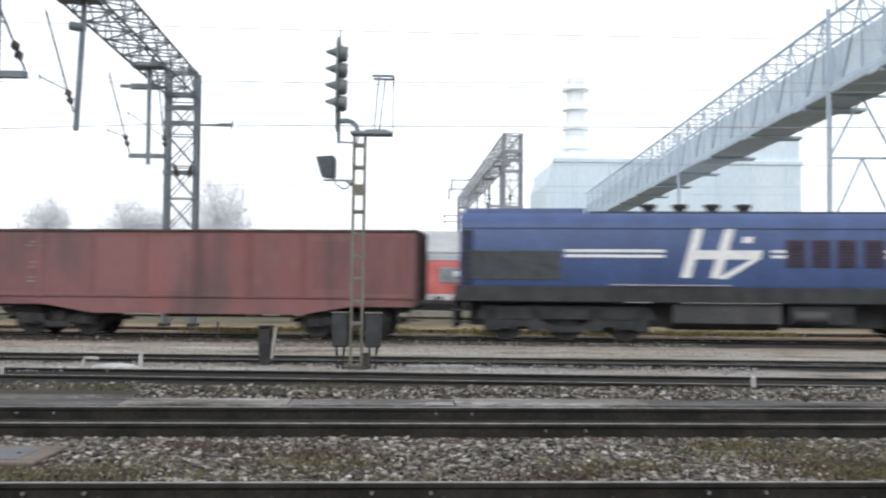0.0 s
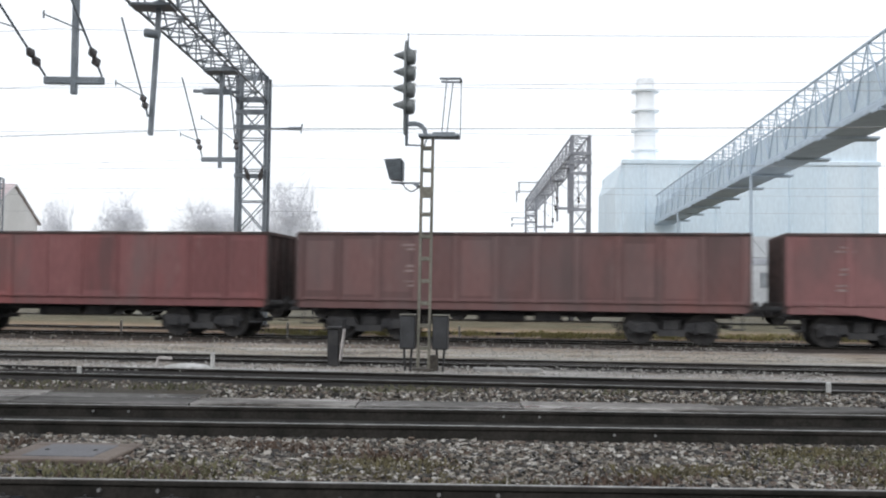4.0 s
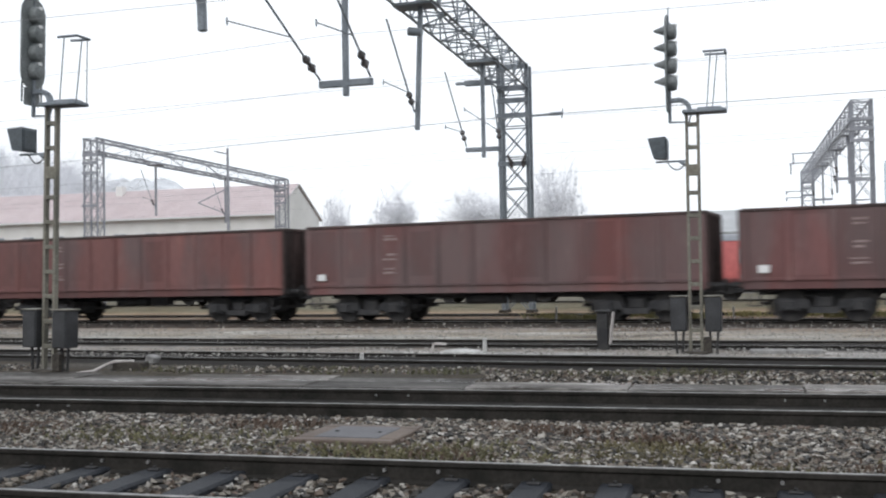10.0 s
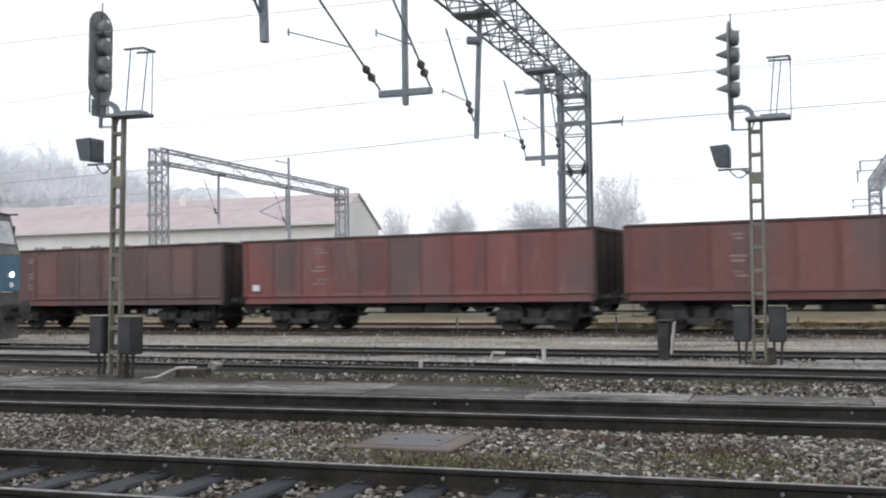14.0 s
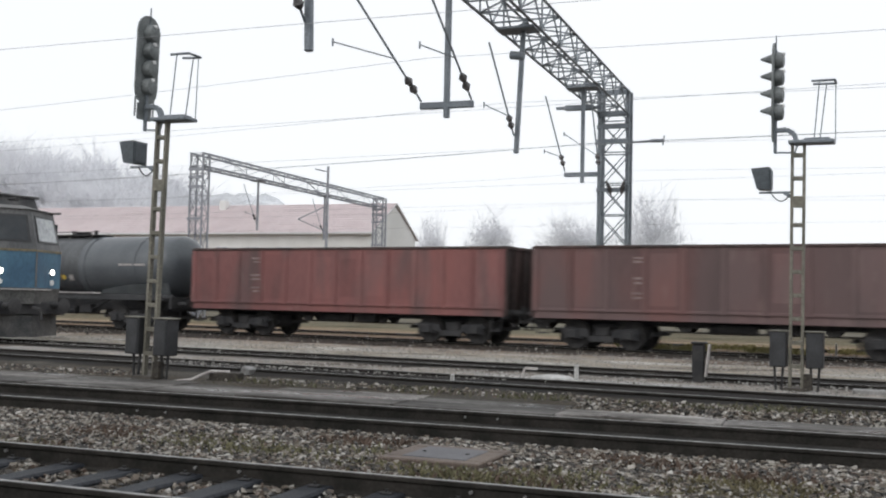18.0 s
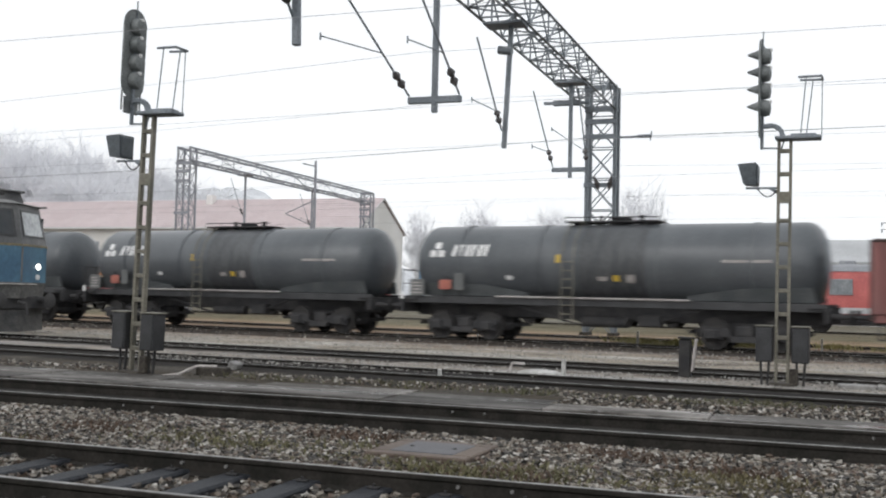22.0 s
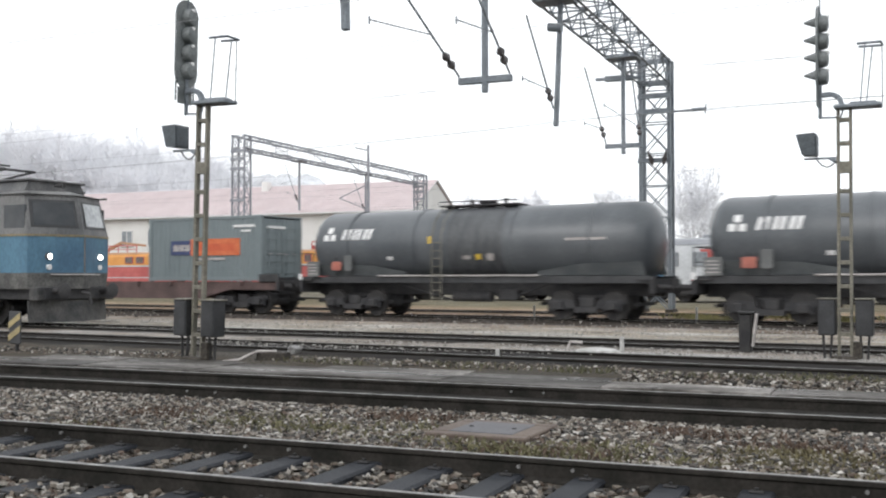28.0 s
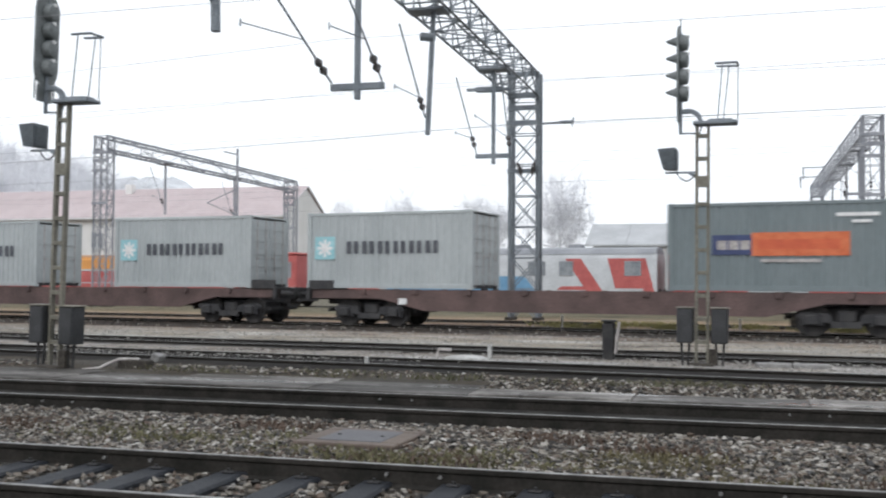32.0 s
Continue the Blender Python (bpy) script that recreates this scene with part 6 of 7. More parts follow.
def works_car(x0, x1, y, label, cab, rack, openings):
    """A works railcar: red below, orange above with a white line, small windows, and a sloped glazed cab at its right end."""
    c = thing("works_railcar", label, "railcar", pose((x0 + x1) / 2, y, RAIL, 0, 0, -5.7), "works railcars")
    h, hw = (x1 - x0) / 2, 1.42
    e = h - 1.9 if cab else h
    part("lower_body", Build().box(-h, h - (0.1 if cab else 0), -hw, hw, 0.95, 2.18, 0.05), CARRED, c, "red lower side")
    part("white_line", Build().box(-h + 0.02, e + (1.6 if cab else -0.02), -hw - 0.008, hw + 0.008, 2.18, 2.30, 0.01), CARWHITE, c)
    part("white_line", Build().box(-h + 0.02, e, -hw - 0.006, -hw + 0.002, 1.35, 1.42), CARWHITE, c)
    part("upper_body", Build().run([(-hw, 2.30), (hw, 2.30), (hw - 0.04, 2.95), (hw - 0.2, 3.12), (-hw + 0.2, 3.12), (-hw + 0.04, 2.95)], -h, e), CARORANGE, c, "orange upper side")
    part("roof", Build().run([(-hw + 0.15, 3.12), (hw - 0.15, 3.12), (hw - 0.5, 3.27), (-hw + 0.5, 3.27)], -h + 0.05, e), WORKROOF, c, "brown-orange roof")
    for a, b in openings:
        w = part("window_frame", Build().box(a - 0.05, b + 0.05, -hw - 0.03, -hw + 0.05, 2.42, 2.94, 0.02), CARRED, c)
        part("window", Build().box(a, b, -hw - 0.04, -hw - 0.02, 2.47, 2.89, 0.01), DARKPANE, w)
    if cab:
        part("cab", Build().run([(e, 2.30), (h - 0.05, 2.30), (h - 0.55, 3.1), (h - 0.8, 3.22), (e, 3.22)], -hw + 0.02, hw - 0.02, "y"), CARRED, c, "red sloped cab")
        for a, b, dx in ((e + 0.15, e + 0.7, 0.0), (e + 0.82, e + 1.35, -0.3)):
            part("cab_window", Build().plate([(a, -hw + 0.012, 2.42), (b, -hw + 0.012, 2.42), (b + dx, -hw + 0.012, 3.05), (a, -hw + 0.012, 3.05)], (0, -1, 0), 0.02), PALEGLASS, c, "pale cab glass")
        part("windscreen", Build().plate([(h - 0.13, -1.1, 2.44), (h - 0.13, 1.1, 2.44), (h - 0.5, 1.1, 3.04), (h - 0.5, -1.1, 3.04)], (0.83, 0, 0.5), 0.02), PALEGLASS, c)
        part("nose_stripe", Build().box(h - 0.75, h - 0.2, -hw - 0.012, -hw + 0.002, 1.1, 2.1), CARWHITE, c)
    xs = [rack[0] + (rack[1] - rack[0]) * i / 4 for i in range(5)]
    for x in xs:
        part("rack_post", Build().rod((x, -0.9, 3.15), (x, -0.9, 3.78), 0.035, 6), CARRED, c)
    part("rack_rail", Build().rod((xs[0], -0.9, 3.78), (xs[-1], -0.9, 3.78), 0.04, 6), CARRED, c)
    part("rack_rail", Build().rod((xs[0], -0.9, 3.5), (xs[-1], -0.9, 3.5), 0.03, 6), CARRED, c)
    arm = part("crane_arm", Build().bar((rack[0] - 0.4, 0, 3.4), (rack[0] + 1.3, 0, 4.05), 0.22, 0.2).bar((rack[0] + 1.3, 0, 4.05), (rack[1], 0, 3.8), 0.16, 0.16), WORKROOF, c, "folded brown crane arm")
    part("crane_base", Build().rod((rack[0] - 0.4, 0, 3.2), (rack[0] - 0.4, 0, 3.55), 0.22, 12), CARRED, arm)
    part("underframe", Build().box(-h + 0.3, h - 0.3, -1.2, 1.2, 0.4, 0.95, 0.05), UNDER, c)
    running_gear(c, (-h + 2.6, h - 2.6), None, 1.8, 2)
    buffers(c, h)
    return c


WORKROOF = material("brown_orange_roof", (0.36, 0.20, 0.11), (0.46, 0.27, 0.15), 0.7, 0, 1, 15, 0.1, 0.2)
DARKPANE = material("dark_works_window", (0.12, 0.09, 0.08), (0.18, 0.14, 0.13), 0.2, 0, 2, 8, 0.0, 0.1)
works_car(-46.0, -30.3, 61.6, "orange and red works railcar with a sloped glazed cab", True, (3.0, 6.0), ((0.6, 1.3), (2.8, 3.3), (4.3, 4.9), (5.1, 5.7)))
works_car(-63.5, -46.9, 63.2, "orange and red works railcar with a folded crane arm", False, (0.4, 4.2), ((-5, -4.3), (-1.5, -0.8), (3.6, 4.3), (4.7, 5.4), (6.4, 7.0)))
part_cab = thing("works_engine", "red cab of a works engine with a square window", "locomotive", pose(-26.6, 60.3, RAIL, 0, 0, -5.7))
part("cab", Build().box(-1.5, 0.6, -1.35, 1.35, 0.6, 3.2, 0.08), CARRED, part_cab)
part("cab_roof", Build().box(-1.6, 0.7, -1.45, 1.45, 3.2, 3.34, 0.05), CARRED, part_cab)
part("window_frame", Build().box(-1.05, 0.25, -1.4, -1.36, 1.75, 2.75, 0.03), CARROOF, part_cab)
part("window", Build().box(-0.9, 0.1, -1.41, -1.39, 1.9, 2.6, 0.02), CARGLASS, part_cab)
part("white_band", Build().box(-1.5, 0.6, -1.365, -1.353, 0.95, 1.2), CARWHITE, part_cab)
part("underframe", Build().box(-1.7, 0.8, -1.2, 1.2, 0.3, 0.62, 0.05), UNDER, part_cab)
for xw in (-1.1, 0.2):
    for s in (-1, 1):
        part("wheel", WHEEL_ME, WHEEL, part_cab, "", pose(xw, s * 0.75, 0.46))

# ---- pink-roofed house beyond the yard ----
# House colours include the haze: red tiles paled to pink, fascia lightened.
PINKTILE = material("hazed_pink_tiles", (0.72, 0.635, 0.64), (0.78, 0.70, 0.705), 0.8, 0, 0.6, 8, 0.3, 0.12)
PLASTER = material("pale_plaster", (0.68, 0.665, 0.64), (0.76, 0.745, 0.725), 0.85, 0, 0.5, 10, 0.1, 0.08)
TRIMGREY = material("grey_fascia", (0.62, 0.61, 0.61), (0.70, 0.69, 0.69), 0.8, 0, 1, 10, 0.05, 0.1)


def house():
    h = thing("house", "long pale plastered house with a pink tiled roof, hazed in colour", "house", pose(-41.7, 92.0, 0.1))
    x0, x1, y0, y1, ze, zr = -62.0, -0.5, 0.0, 11.0, 8.2, 11.4
    ym = (y0 + y1) / 2
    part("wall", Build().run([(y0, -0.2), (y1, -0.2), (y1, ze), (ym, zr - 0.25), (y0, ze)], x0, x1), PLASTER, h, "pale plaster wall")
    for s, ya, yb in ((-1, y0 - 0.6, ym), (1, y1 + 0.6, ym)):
        rf = part("roof", Build().run([(ya, ze - 0.25), (yb, zr), (yb, zr + 0.14), (ya, ze - 0.1)], x0 - 0.15, x1 + 0.15), PINKTILE, h, "pink tiled slope with haze in its colour")
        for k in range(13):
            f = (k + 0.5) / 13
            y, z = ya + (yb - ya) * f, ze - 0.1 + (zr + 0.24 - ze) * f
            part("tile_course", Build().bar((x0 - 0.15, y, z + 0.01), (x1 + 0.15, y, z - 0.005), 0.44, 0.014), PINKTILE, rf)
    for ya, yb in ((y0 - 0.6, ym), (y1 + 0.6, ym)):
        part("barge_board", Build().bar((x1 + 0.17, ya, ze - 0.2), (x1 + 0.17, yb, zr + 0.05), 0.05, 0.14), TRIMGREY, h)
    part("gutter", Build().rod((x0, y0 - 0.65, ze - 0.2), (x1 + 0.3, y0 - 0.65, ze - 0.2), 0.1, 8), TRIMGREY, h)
    for k in range(16):
        for z in (1.2, 5.0):
            xw = -3.2 - 3.6 * k
            w = part("window", Build().box(xw - 0.75, xw + 0.75, -0.08, 0.02, z, z + 1.7, 0.02), TRIMGREY, h)
            for dx in (-0.36, 0.36):
                part("pane", Build().box(xw + dx - 0.3, xw + dx + 0.3, -0.1, -0.08, z + 0.1, z + 1.6, 0.01), CARGLASS, w)
            part("sill", Build().box(xw - 0.85, xw + 0.85, -0.2, 0.0, z - 0.1, z, 0.02), PLASTER, w)
    for x in (-20.5,):
        part("chimney", Build().box(x - 0.4, x + 0.4, ym - 1.2, ym - 0.4, zr - 0.9, zr + 0.55, 0.05), PLASTER, h)


house()
low = thing("low_building", "low distant building with a dull pink roof", "building", pose(-33.0, 110.0, 0.1))
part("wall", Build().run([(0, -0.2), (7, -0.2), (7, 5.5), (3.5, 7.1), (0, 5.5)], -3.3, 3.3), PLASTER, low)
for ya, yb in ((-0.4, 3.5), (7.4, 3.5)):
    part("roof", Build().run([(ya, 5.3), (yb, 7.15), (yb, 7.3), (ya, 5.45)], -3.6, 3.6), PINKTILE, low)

# ---- long low shed with a grey roof ----
SHEDROOF = material("pale_grey_sheeting", (0.40, 0.41, 0.42), (0.48, 0.49, 0.50), 0.75, 0, 0.5, 8, 0.1, 0.1)
SHEDWALL = material("pale_shed_wall", (0.46, 0.45, 0.44), (0.55, 0.54, 0.53), 0.8, 0, 0.5, 8, 0.1, 0.1)
shed = thing("shed", "long low shed with a pale grey sheet roof", "shed", pose(0, 82.0, 0.1))
part("wall", Build().run([(0.3, -0.2), (9.7, -0.2), (9.7, 4.7), (0.3, 4.7)], -11.0, 40), SHEDWALL, shed)
for ya, yb in ((0.0, 5.0), (10.0, 5.0)):
    r = part("roof", Build().run([(ya, 4.6), (yb, 6.55), (yb, 6.66), (ya, 4.74)], -11.6, 40.5), SHEDROOF, shed)
    for k in range(18):
        x = -11.4 + 3.0 * k
        part("roof_seam", Build().bar((x, ya, 4.78), (x, yb, 6.70), 0.08, 0.06), SHEDROOF, r)
for k in range(8):
    x = -8 + 6 * k
    w = part("door", Build().box(x - 1.3, x + 1.3, 0.22, 0.3, -0.1, 3.4, 0.02), TRIMGREY, shed)

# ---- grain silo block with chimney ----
# Silo and chimney paled to blue-white, with distance haze put into the colours.
SILOWALL = material("hazed_silo_concrete", (0.66, 0.765, 0.84), (0.73, 0.82, 0.88), 0.85, 0, 0.15, 3, 0.1, 0.06, (1, 1, 0.3))
CHIMNEY = material("hazed_chimney", (0.94, 0.965, 0.98), (0.965, 0.98, 0.99), 0.85, 0, 0.3, 5, 0.05, 0.05)
silo = thing("grain_silo", "huge concrete grain silo, hazed pale, with ribbed walls and a tower", "silo", pose(0, 150.0, 0.1))
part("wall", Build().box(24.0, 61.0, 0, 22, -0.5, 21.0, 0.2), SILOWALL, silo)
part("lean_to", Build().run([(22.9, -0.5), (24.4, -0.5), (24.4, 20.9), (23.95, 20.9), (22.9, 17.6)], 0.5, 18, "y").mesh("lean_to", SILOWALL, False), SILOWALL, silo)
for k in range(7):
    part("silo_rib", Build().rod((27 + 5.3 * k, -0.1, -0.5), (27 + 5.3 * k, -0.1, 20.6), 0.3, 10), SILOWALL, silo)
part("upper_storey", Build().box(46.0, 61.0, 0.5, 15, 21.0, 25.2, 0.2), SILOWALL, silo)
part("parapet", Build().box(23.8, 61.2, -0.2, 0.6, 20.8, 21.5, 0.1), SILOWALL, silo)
part("chimney", Build().rod((28.2, 6, 20.5), (28.2, 6, 34.5), 1.7, 20, 1.3), CHIMNEY, silo, "round chimney with ring platforms, hazed near white")
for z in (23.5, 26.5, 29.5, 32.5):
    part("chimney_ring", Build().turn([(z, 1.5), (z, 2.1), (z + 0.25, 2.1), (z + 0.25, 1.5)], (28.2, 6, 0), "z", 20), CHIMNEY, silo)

# ---- high conveyor bridge ----
# Bridge steel and panels paled towards blue, so their colour includes haze.
CONV = material("blue_grey_bridge_steel", (0.44, 0.52, 0.60), (0.53, 0.61, 0.69), 0.7, 0.1, 0.8, 12, 0.05, 0.1)
CONVPANEL = material("pale_bridge_panel", (0.54, 0.63, 0.70), (0.62, 0.71, 0.77), 0.7, 0.1, 0.5, 8, 0.05, 0.1)
BX, BY, BR = 22.35, 40.0, -3.3
bridge = thing("conveyor_bridge", "high lattice conveyor bridge on steel trestles", "conveyor bridge", pose(BX, BY, 0.1, 0, 0, BR))
BL = 110.0
for x in (0.0, 2.3):
    for z in (12.5, 16.2):
        part("chord", Build().bar((x, -25, z), (x, BL, z), 0.14, 0.14), CONV, bridge)
part("floor", Build().box(-0.2, 2.5, -25, BL, 12.0, 12.4, 0.05), CONV, bridge)
k = 0
y = -25.0
while y < BL - 1:
    for x in (0.0, 2.3):
        strut("brace", (x, y, 16.2 if k % 2 else 12.5), (x, y + 2.6, 12.5 if k % 2 else 16.2), 0.075, CONV, bridge)
        strut("post", (x, y, 12.5), (x, y, 16.2), 0.075, CONV, bridge)
    strut("tie", (0, y, 16.2), (2.3, y, 16.2), 0.07, CONV, bridge)
    strut("tie", (0, y, 16.2), (2.3, y + 2.6, 16.2), 0.055, CONV, bridge)
    if k % 2 == 0:
        part("side_panel", Build().box(0.06, 0.12, y + 0.05, y + 5.1, 12.5, 14.5, 0.01), CONVPANEL, bridge)
    if k % 4 == 0:
        part("bracket", Build().box(-0.4, 3.3, y - 0.2, y + 0.9, 11.8, 12.0, 0.04), CONV, bridge)
    y += 2.6
    k += 1
for yt, top in ((12.6, 16.5), (48.0, 15.4), (88, 12.0)):
    tr = part("trestle", Build().box(-0.6, 3.6, yt - 0.7, yt + 0.7, -0.3, 0.25, 0.05), CONCRETE, bridge)
    strut("leg", (-0.2, yt, 0), (-0.2, yt, top), 0.22, CONV, tr)
    if yt > 20:
        continue
    strut("leg", (3.2, yt, 0), (3.2, yt, 12.0), 0.22, CONV, tr)
    for z0, z1 in ((1.25, 4.95), (4.95, 8.65), (8.65, 11.9)):
        strut("brace", (-0.2, yt, z1), (3.2, yt, z1), 0.11, CONV, tr)
        strut("brace", (-0.2, yt, z0), (1.5, yt, z1), 0.09, CONV, tr)
        strut("brace", (3.2, yt, z0), (1.5, yt, z1), 0.09, CONV, tr)
part("aerial", Build().rod((0, 12, 16.2), (0, 12, 20.5), 0.07, 8), CONV, bridge)

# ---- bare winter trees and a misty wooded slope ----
# Bark paled nearly white: the haze over far trees is in the colour.
BARK = material("hazed_pale_bark", (0.76, 0.765, 0.79), (0.84, 0.845, 0.87), 0.9, 0, 1, 8, 0.0, 0.1)


def tree_meshes(seed, wide, low):
    """A bare tree one metre high: trunk and limbs, and a rounded crown of fine twigs."""
    rng = random.Random(seed)
    trunk, crown = Build(), Build()

    def inside(f=1.0):
        d = Vector((rng.gauss(0, 1), rng.gauss(0, 1), rng.gauss(0, 1))).normalized() * rng.uniform(0.35, 1.0) ** 0.5 * f
        lump = 0.82 + 0.2 * math.sin(5 * d.x + seed) * math.sin(4 * d.y + 2 * seed) + 0.12 * math.sin(7 * d.z + seed)
        return Vector((d.x * wide * lump, d.y * wide * lump, low + (1 - low) / 2 * (1 + d.z * lump)))

    def twig(p, q, r):
        side = (q - p).orthogonal().normalized() * r
        up = (q - p).normalized().cross(side)
        crown.add([p + side, p - side * 0.5 + up, p - side * 0.5 - up, q], [(0, 1, 3), (1, 2, 3), (2, 0, 3)])

    trunk.rod((0, 0, -0.02), (0.01, 0, 0.3), 0.018, 7, 0.014).rod((0.01, 0, 0.3), (0, 0.01, 0.62), 0.014, 6, 0.006)
    for k in range(16):
        p = Vector((0.005, 0, rng.uniform(0.14, 0.58)))
        q = inside(0.8)
        q.z = max(q.z, p.z + 0.06)
        m = p + (q - p) * 0.5 + Vector((0, 0, -0.03))
        trunk.rod(p, m, 0.007, 5, 0.004).rod(m, q, 0.004, 5, 0.0015)
        for j in range(15):
            a = p + (q - p) * rng.uniform(0.2, 1.0)
            b = a + (inside() - a) * rng.uniform(0.35, 0.75)
            b.z = max(b.z, a.z - 0.04)
            twig(a, b, 0.0024)
            for i in range(10):
                c = a + (b - a) * rng.uniform(0.3, 1.0)
                e = Vector((rng.gauss(0, 0.05), rng.gauss(0, 0.05), rng.gauss(0.035, 0.04))) + (b - a) * 0.2
                twig(c, c + e, 0.0016)
    zmax = max(p[2] for p in trunk.v + crown.v)
    for b in (trunk, crown):
        b.v = [(p[0] / zmax, p[1] / zmax, p[2] / zmax) for p in b.v]
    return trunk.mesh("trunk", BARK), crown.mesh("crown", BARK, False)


KINDS = [tree_meshes(s, sp, li) for s, sp, li in ((3, 0.46, 0.12), (8, 0.40, 0.15), (14, 0.54, 0.10))]
rt = random.Random(4)


def tree(x, y, height, kind, spread=1.0):
    t = thing("tree", "bare winter tree with a fine-twigged crown paled for haze", "tree", pose(x, y, 0.05, 0, 0, rt.uniform(0, 360)), "bare trees")
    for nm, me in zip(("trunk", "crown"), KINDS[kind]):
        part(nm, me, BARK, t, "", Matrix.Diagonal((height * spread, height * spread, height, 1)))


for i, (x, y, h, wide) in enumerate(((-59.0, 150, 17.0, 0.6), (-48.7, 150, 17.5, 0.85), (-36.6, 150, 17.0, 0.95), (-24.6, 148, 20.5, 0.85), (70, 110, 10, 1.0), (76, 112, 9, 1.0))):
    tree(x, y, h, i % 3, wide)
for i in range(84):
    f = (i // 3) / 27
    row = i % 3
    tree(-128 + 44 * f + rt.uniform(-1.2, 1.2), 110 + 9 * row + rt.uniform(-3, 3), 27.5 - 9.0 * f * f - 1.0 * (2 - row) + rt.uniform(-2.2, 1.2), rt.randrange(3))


def hillside():
    """A wooded rise behind the house, uneven with crowns of trees."""
    nx, ny = 90, 24
    vs = []
    for j in range(ny + 1):
        for i in range(nx + 1):
            x, y = -240 + 168 * i / nx, 140 + 60 * j / ny
            rise = min(max((x + 72) / -45, 0.0), 1.0) ** 0.7 * min(j / 7, 1.0)
            lump = noise.noise((x * 0.16, y * 0.16, 1.0)) * 2.2 + noise.noise((x * 0.5, y * 0.5, 4.0)) * 1.3
            vs.append((x, y, -0.3 + rise * (20.5 + lump + 0.05 * (y - 140))))
    fs = [(j * (nx + 1) + i, j * (nx + 1) + i + 1, (j + 1) * (nx + 1) + i + 1, (j + 1) * (nx + 1) + i) for j in range(ny) for i in range(nx)]
    # This pale grey carries the haze over the wood.
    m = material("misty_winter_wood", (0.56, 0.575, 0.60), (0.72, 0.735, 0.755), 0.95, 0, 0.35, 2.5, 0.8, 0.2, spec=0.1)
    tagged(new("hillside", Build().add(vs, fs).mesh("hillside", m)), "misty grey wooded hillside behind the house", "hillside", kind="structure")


hillside()

# ---- small things along the tracks ----
stub = thing("track_marker_post", "short dark post with a slanted white board", "marker post", pose(-2.35, 20.0, 0.12))
part("post", Build().box(-0.13, 0.1, -0.1, 0.1, -0.1, 0.72, 0.03), DARKIRON, stub)
part("board", Build().add([(0.1, -0.14, 0.12), (0.13, -0.14, 0.12), (0.20, -0.14, 0.72), (0.17, -0.14, 0.72), (0.1, 0.14, 0.12), (0.13, 0.14, 0.12), (0.20, 0.14, 0.72), (0.17, 0.14, 0.72)],
                          [(0, 1, 2, 3), (7, 6, 5, 4), (0, 4, 5, 1), (1, 5, 6, 2), (2, 6, 7, 3), (3, 7, 4, 0)]), MARK, stub)
part("cap", Build().box(-0.15, 0.14, -0.12, 0.12, 0.72, 0.76, 0.01), DARKIRON, stub)

def dome(a, b, h, n=16, m=4):
    vs, fs = [(0, 0, h)], []
    for k in range(1, m + 1):
        t = math.pi / 2 * k / m
        vs += [(a * math.sin(t) * math.cos(2 * math.pi * i / n), b * math.sin(t) * math.sin(2 * math.pi * i / n), h * math.cos(t)) for i in range(n)]
    fs += [(0, 1 + i, 1 + (i + 1) % n) for i in range(n)]
    for k in range(m - 1):
        o, p = 1 + k * n, 1 + (k + 1) * n
        fs += [(o + i, p + i, p + (i + 1) % n, o + (i + 1) % n) for i in range(n)]
    fs.append(tuple(1 + (m - 1) * n + i for i in range(n)))
    return vs, fs


lever = thing("point_lever_box", "white point lever weight with a short upright", "point lever", pose(-4.95, 19.1, 0.12))
part("weight", Build().add(*dome(0.44, 0.2, 0.085)), DULLWHITE, lever, "flattened white weight")
part("bracket", Build().bar((-0.62, 0, -0.05), (-0.55, 0, 0.18), 0.04).bar((-0.55, 0, 0.18), (-0.3, 0, 0.17), 0.05), MARK, lever)
part("upright", Build().box(0.42, 0.49, -0.04, 0.04, -0.05, 0.28, 0.01), DULLWHITE, lever)
for x, y, h in ((-6.2, 17.0, 0.17), (-5.6, 34.3, 0.45), (-11.5, 35.4, 0.42), (0.1, 34.6, 0.4), (5.5, 15.4, 0.2)):
    p = thing("clearance_post", "small white clearance post beside the track", "marker post", pose(x, y, 0.1), "clearance posts")
    part("peg", Build().box(-0.032, 0.032, -0.032, 0.032, -0.1, h, 0.012), DULLWHITE, p)
slab = thing("concrete_trough", "pale concrete cable trough lid beside the signal", "cable trough", pose(0.62, 19.1, 0.12))
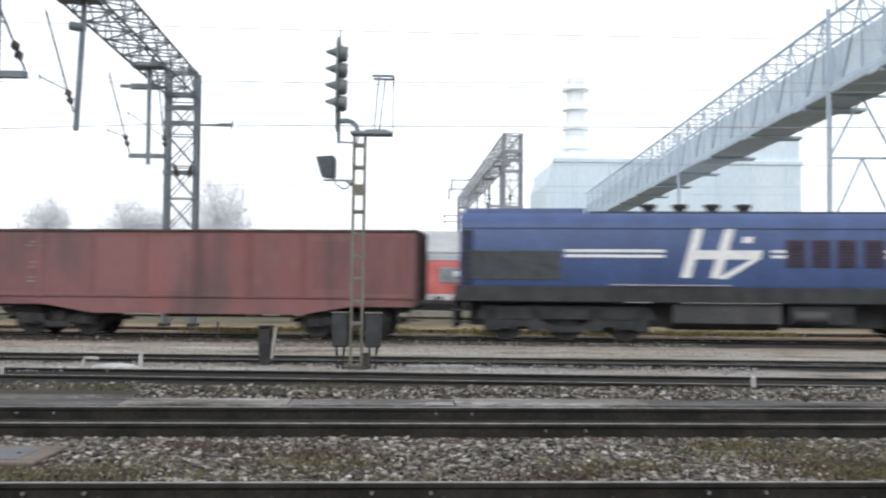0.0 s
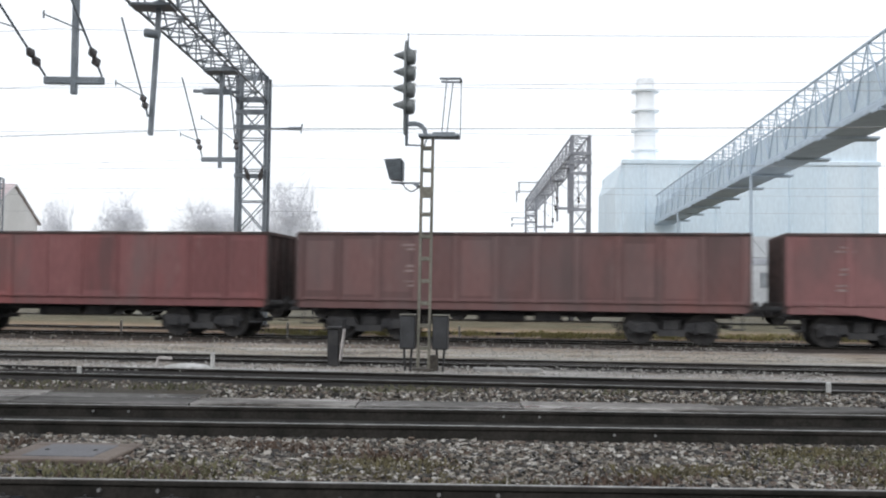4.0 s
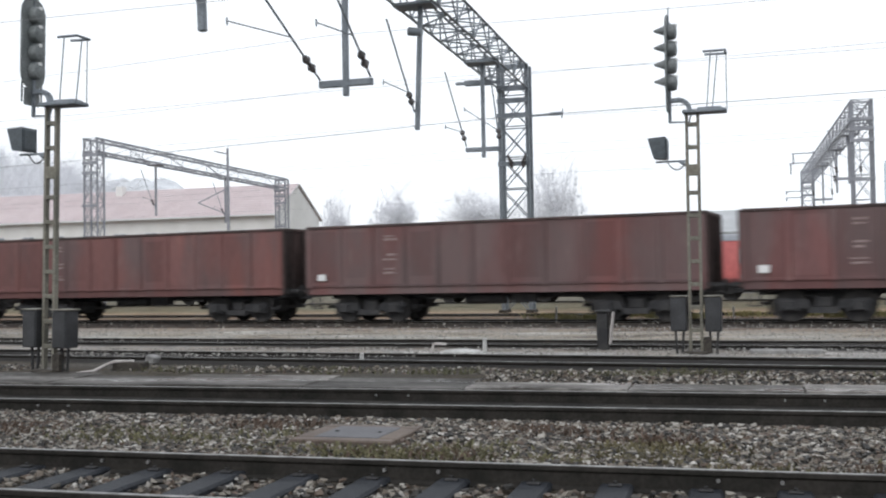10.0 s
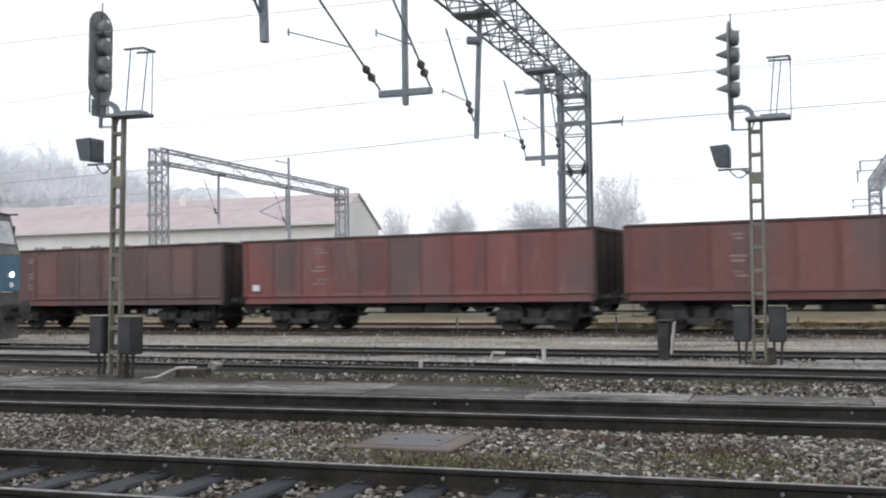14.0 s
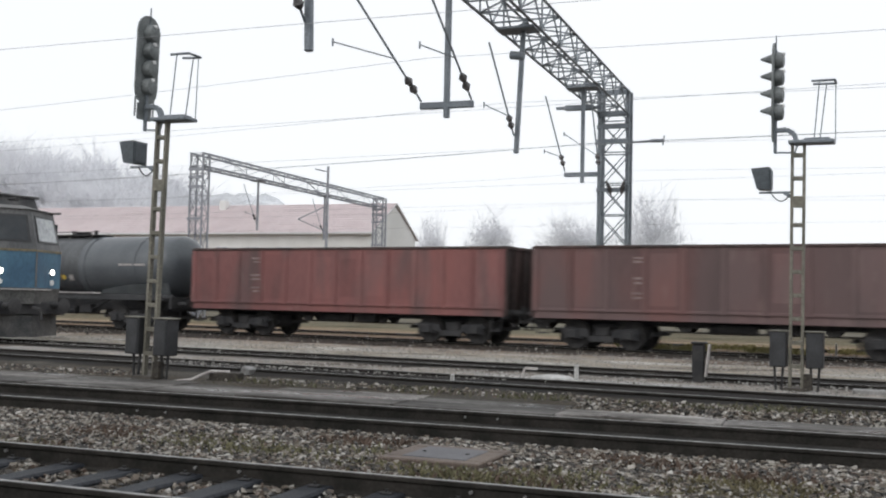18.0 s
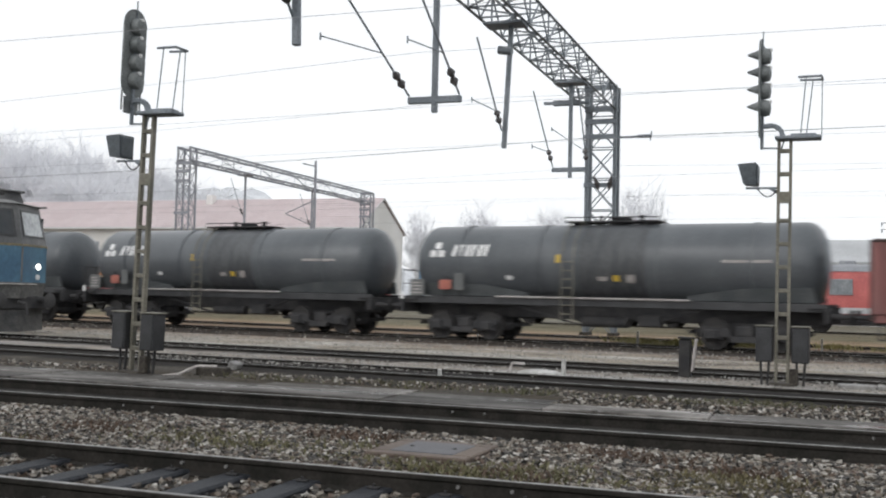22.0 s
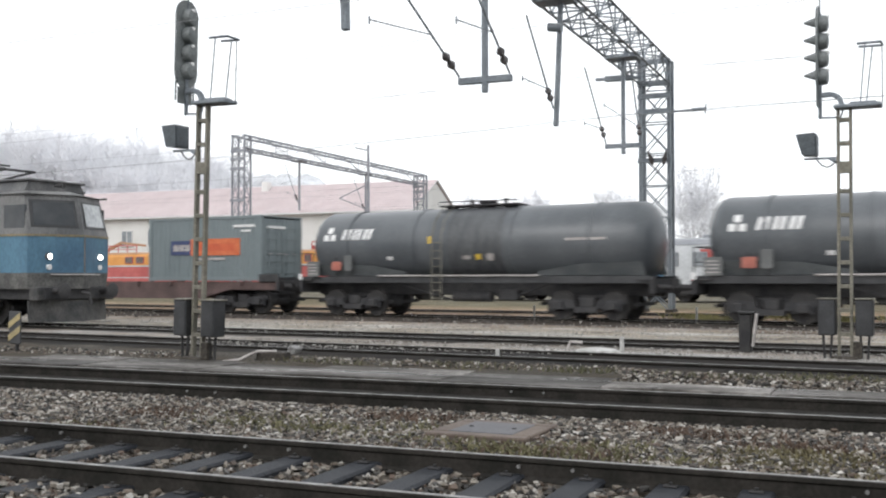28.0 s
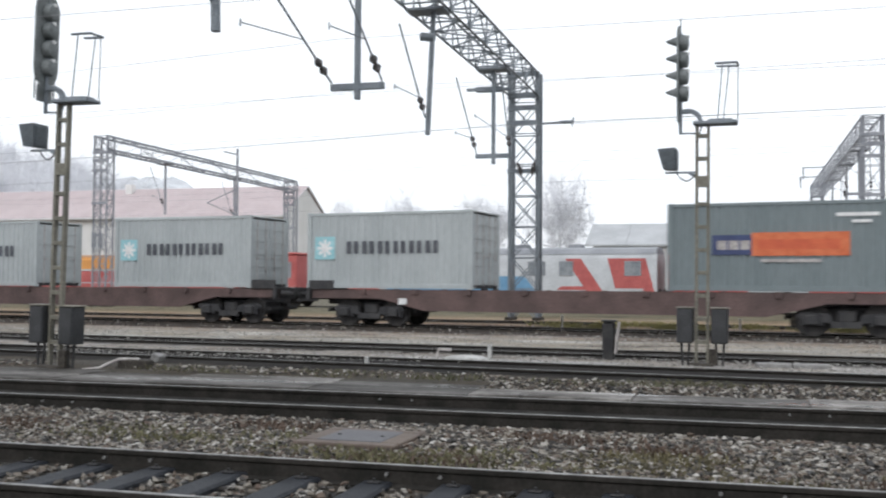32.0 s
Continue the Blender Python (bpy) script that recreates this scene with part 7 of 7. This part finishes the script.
for i in range(2):
    part("lid", Build().box(-0.3 + 0.62 * i, 0.3 + 0.62 * i, -0.2, 0.2, -0.05, 0.07, 0.015), CONCRETE, slab)
box2 = thing("junction_box", "pale tilted cable junction box on short legs", "junction box", pose(-10.05, 16.55, 0.1, 0, 20, 0))
part("lid", Build().box(-0.09, 0.09, -0.12, 0.12, 0.0, 0.16, 0.02), CONCRETE, box2)
pipe = thing("cable_pipe", "pale bent cable pipe rising at the mast foot", "cable pipe", pose(-10.3, 14.7, 0.1))
pb = Build()
pts = [(0.0, 0, 0.0), (0.25, 0.1, 0.03), (0.4, 0.2, 0.12), (0.5, 0.3, 0.17), (0.8, 0.4, 0.17)]
pb.tube(pts, 0.025, 8)
part("pipe", pb, MARK, pipe)
part("clamp_block", Build().box(0.45, 1.0, 0.3, 0.55, 0.0, 0.16, 0.02), WETMUD, pipe)
stop = thing("striped_barrier", "low yellow and black striped board on a short post", "barrier", pose(-15.45, 15.2, 0.1, 0, 0, -20))
part("board", Build().box(-0.25, 0.25, -0.03, 0.0, 0.15, 0.78, 0.01), BLACKBOX, stop, "black board")
for i in range(2):
    z = 0.24 + 0.25 * i
    part("stripe", Build().plate([(-0.245, -0.032, z - 0.05), (0.245, -0.032, z + 0.15), (0.245, -0.032, z + 0.27), (-0.245, -0.032, z + 0.07)], (0, -1, 0), 0.006), DULLYELLOW, stop, "faded slanted yellow stripe")
part("leg", Build().box(-0.04, 0.04, 0.0, 0.06, -0.1, 0.7, 0.01), DARKIRON, stop)


# ---- what moves ----
def motions():
    c, s = math.cos(SLANT), math.sin(SLANT)
    for ob, off, z in RIDING:
        turning = [(h / 10, math.degrees(np.interp(h / 10, [t for t, q in HEADWAY], [q for t, q in HEADWAY]) / 0.46)) for h in range(0, 321)]
        for wheel, x, side in WHEELS.get(ob.name, ()):
            walk(wheel, [(t, pose(x, side * 0.75, 0.46, 0, -side * a, 0 if side < 0 else 180)) for t, a in turning])
        walk(ob, [(t, pose((h - off) * c, TRAIN_Y - (h - off) * s, RAIL + z, 0, 0, -math.degrees(SLANT))) for t, h in HEADWAY])


motions()
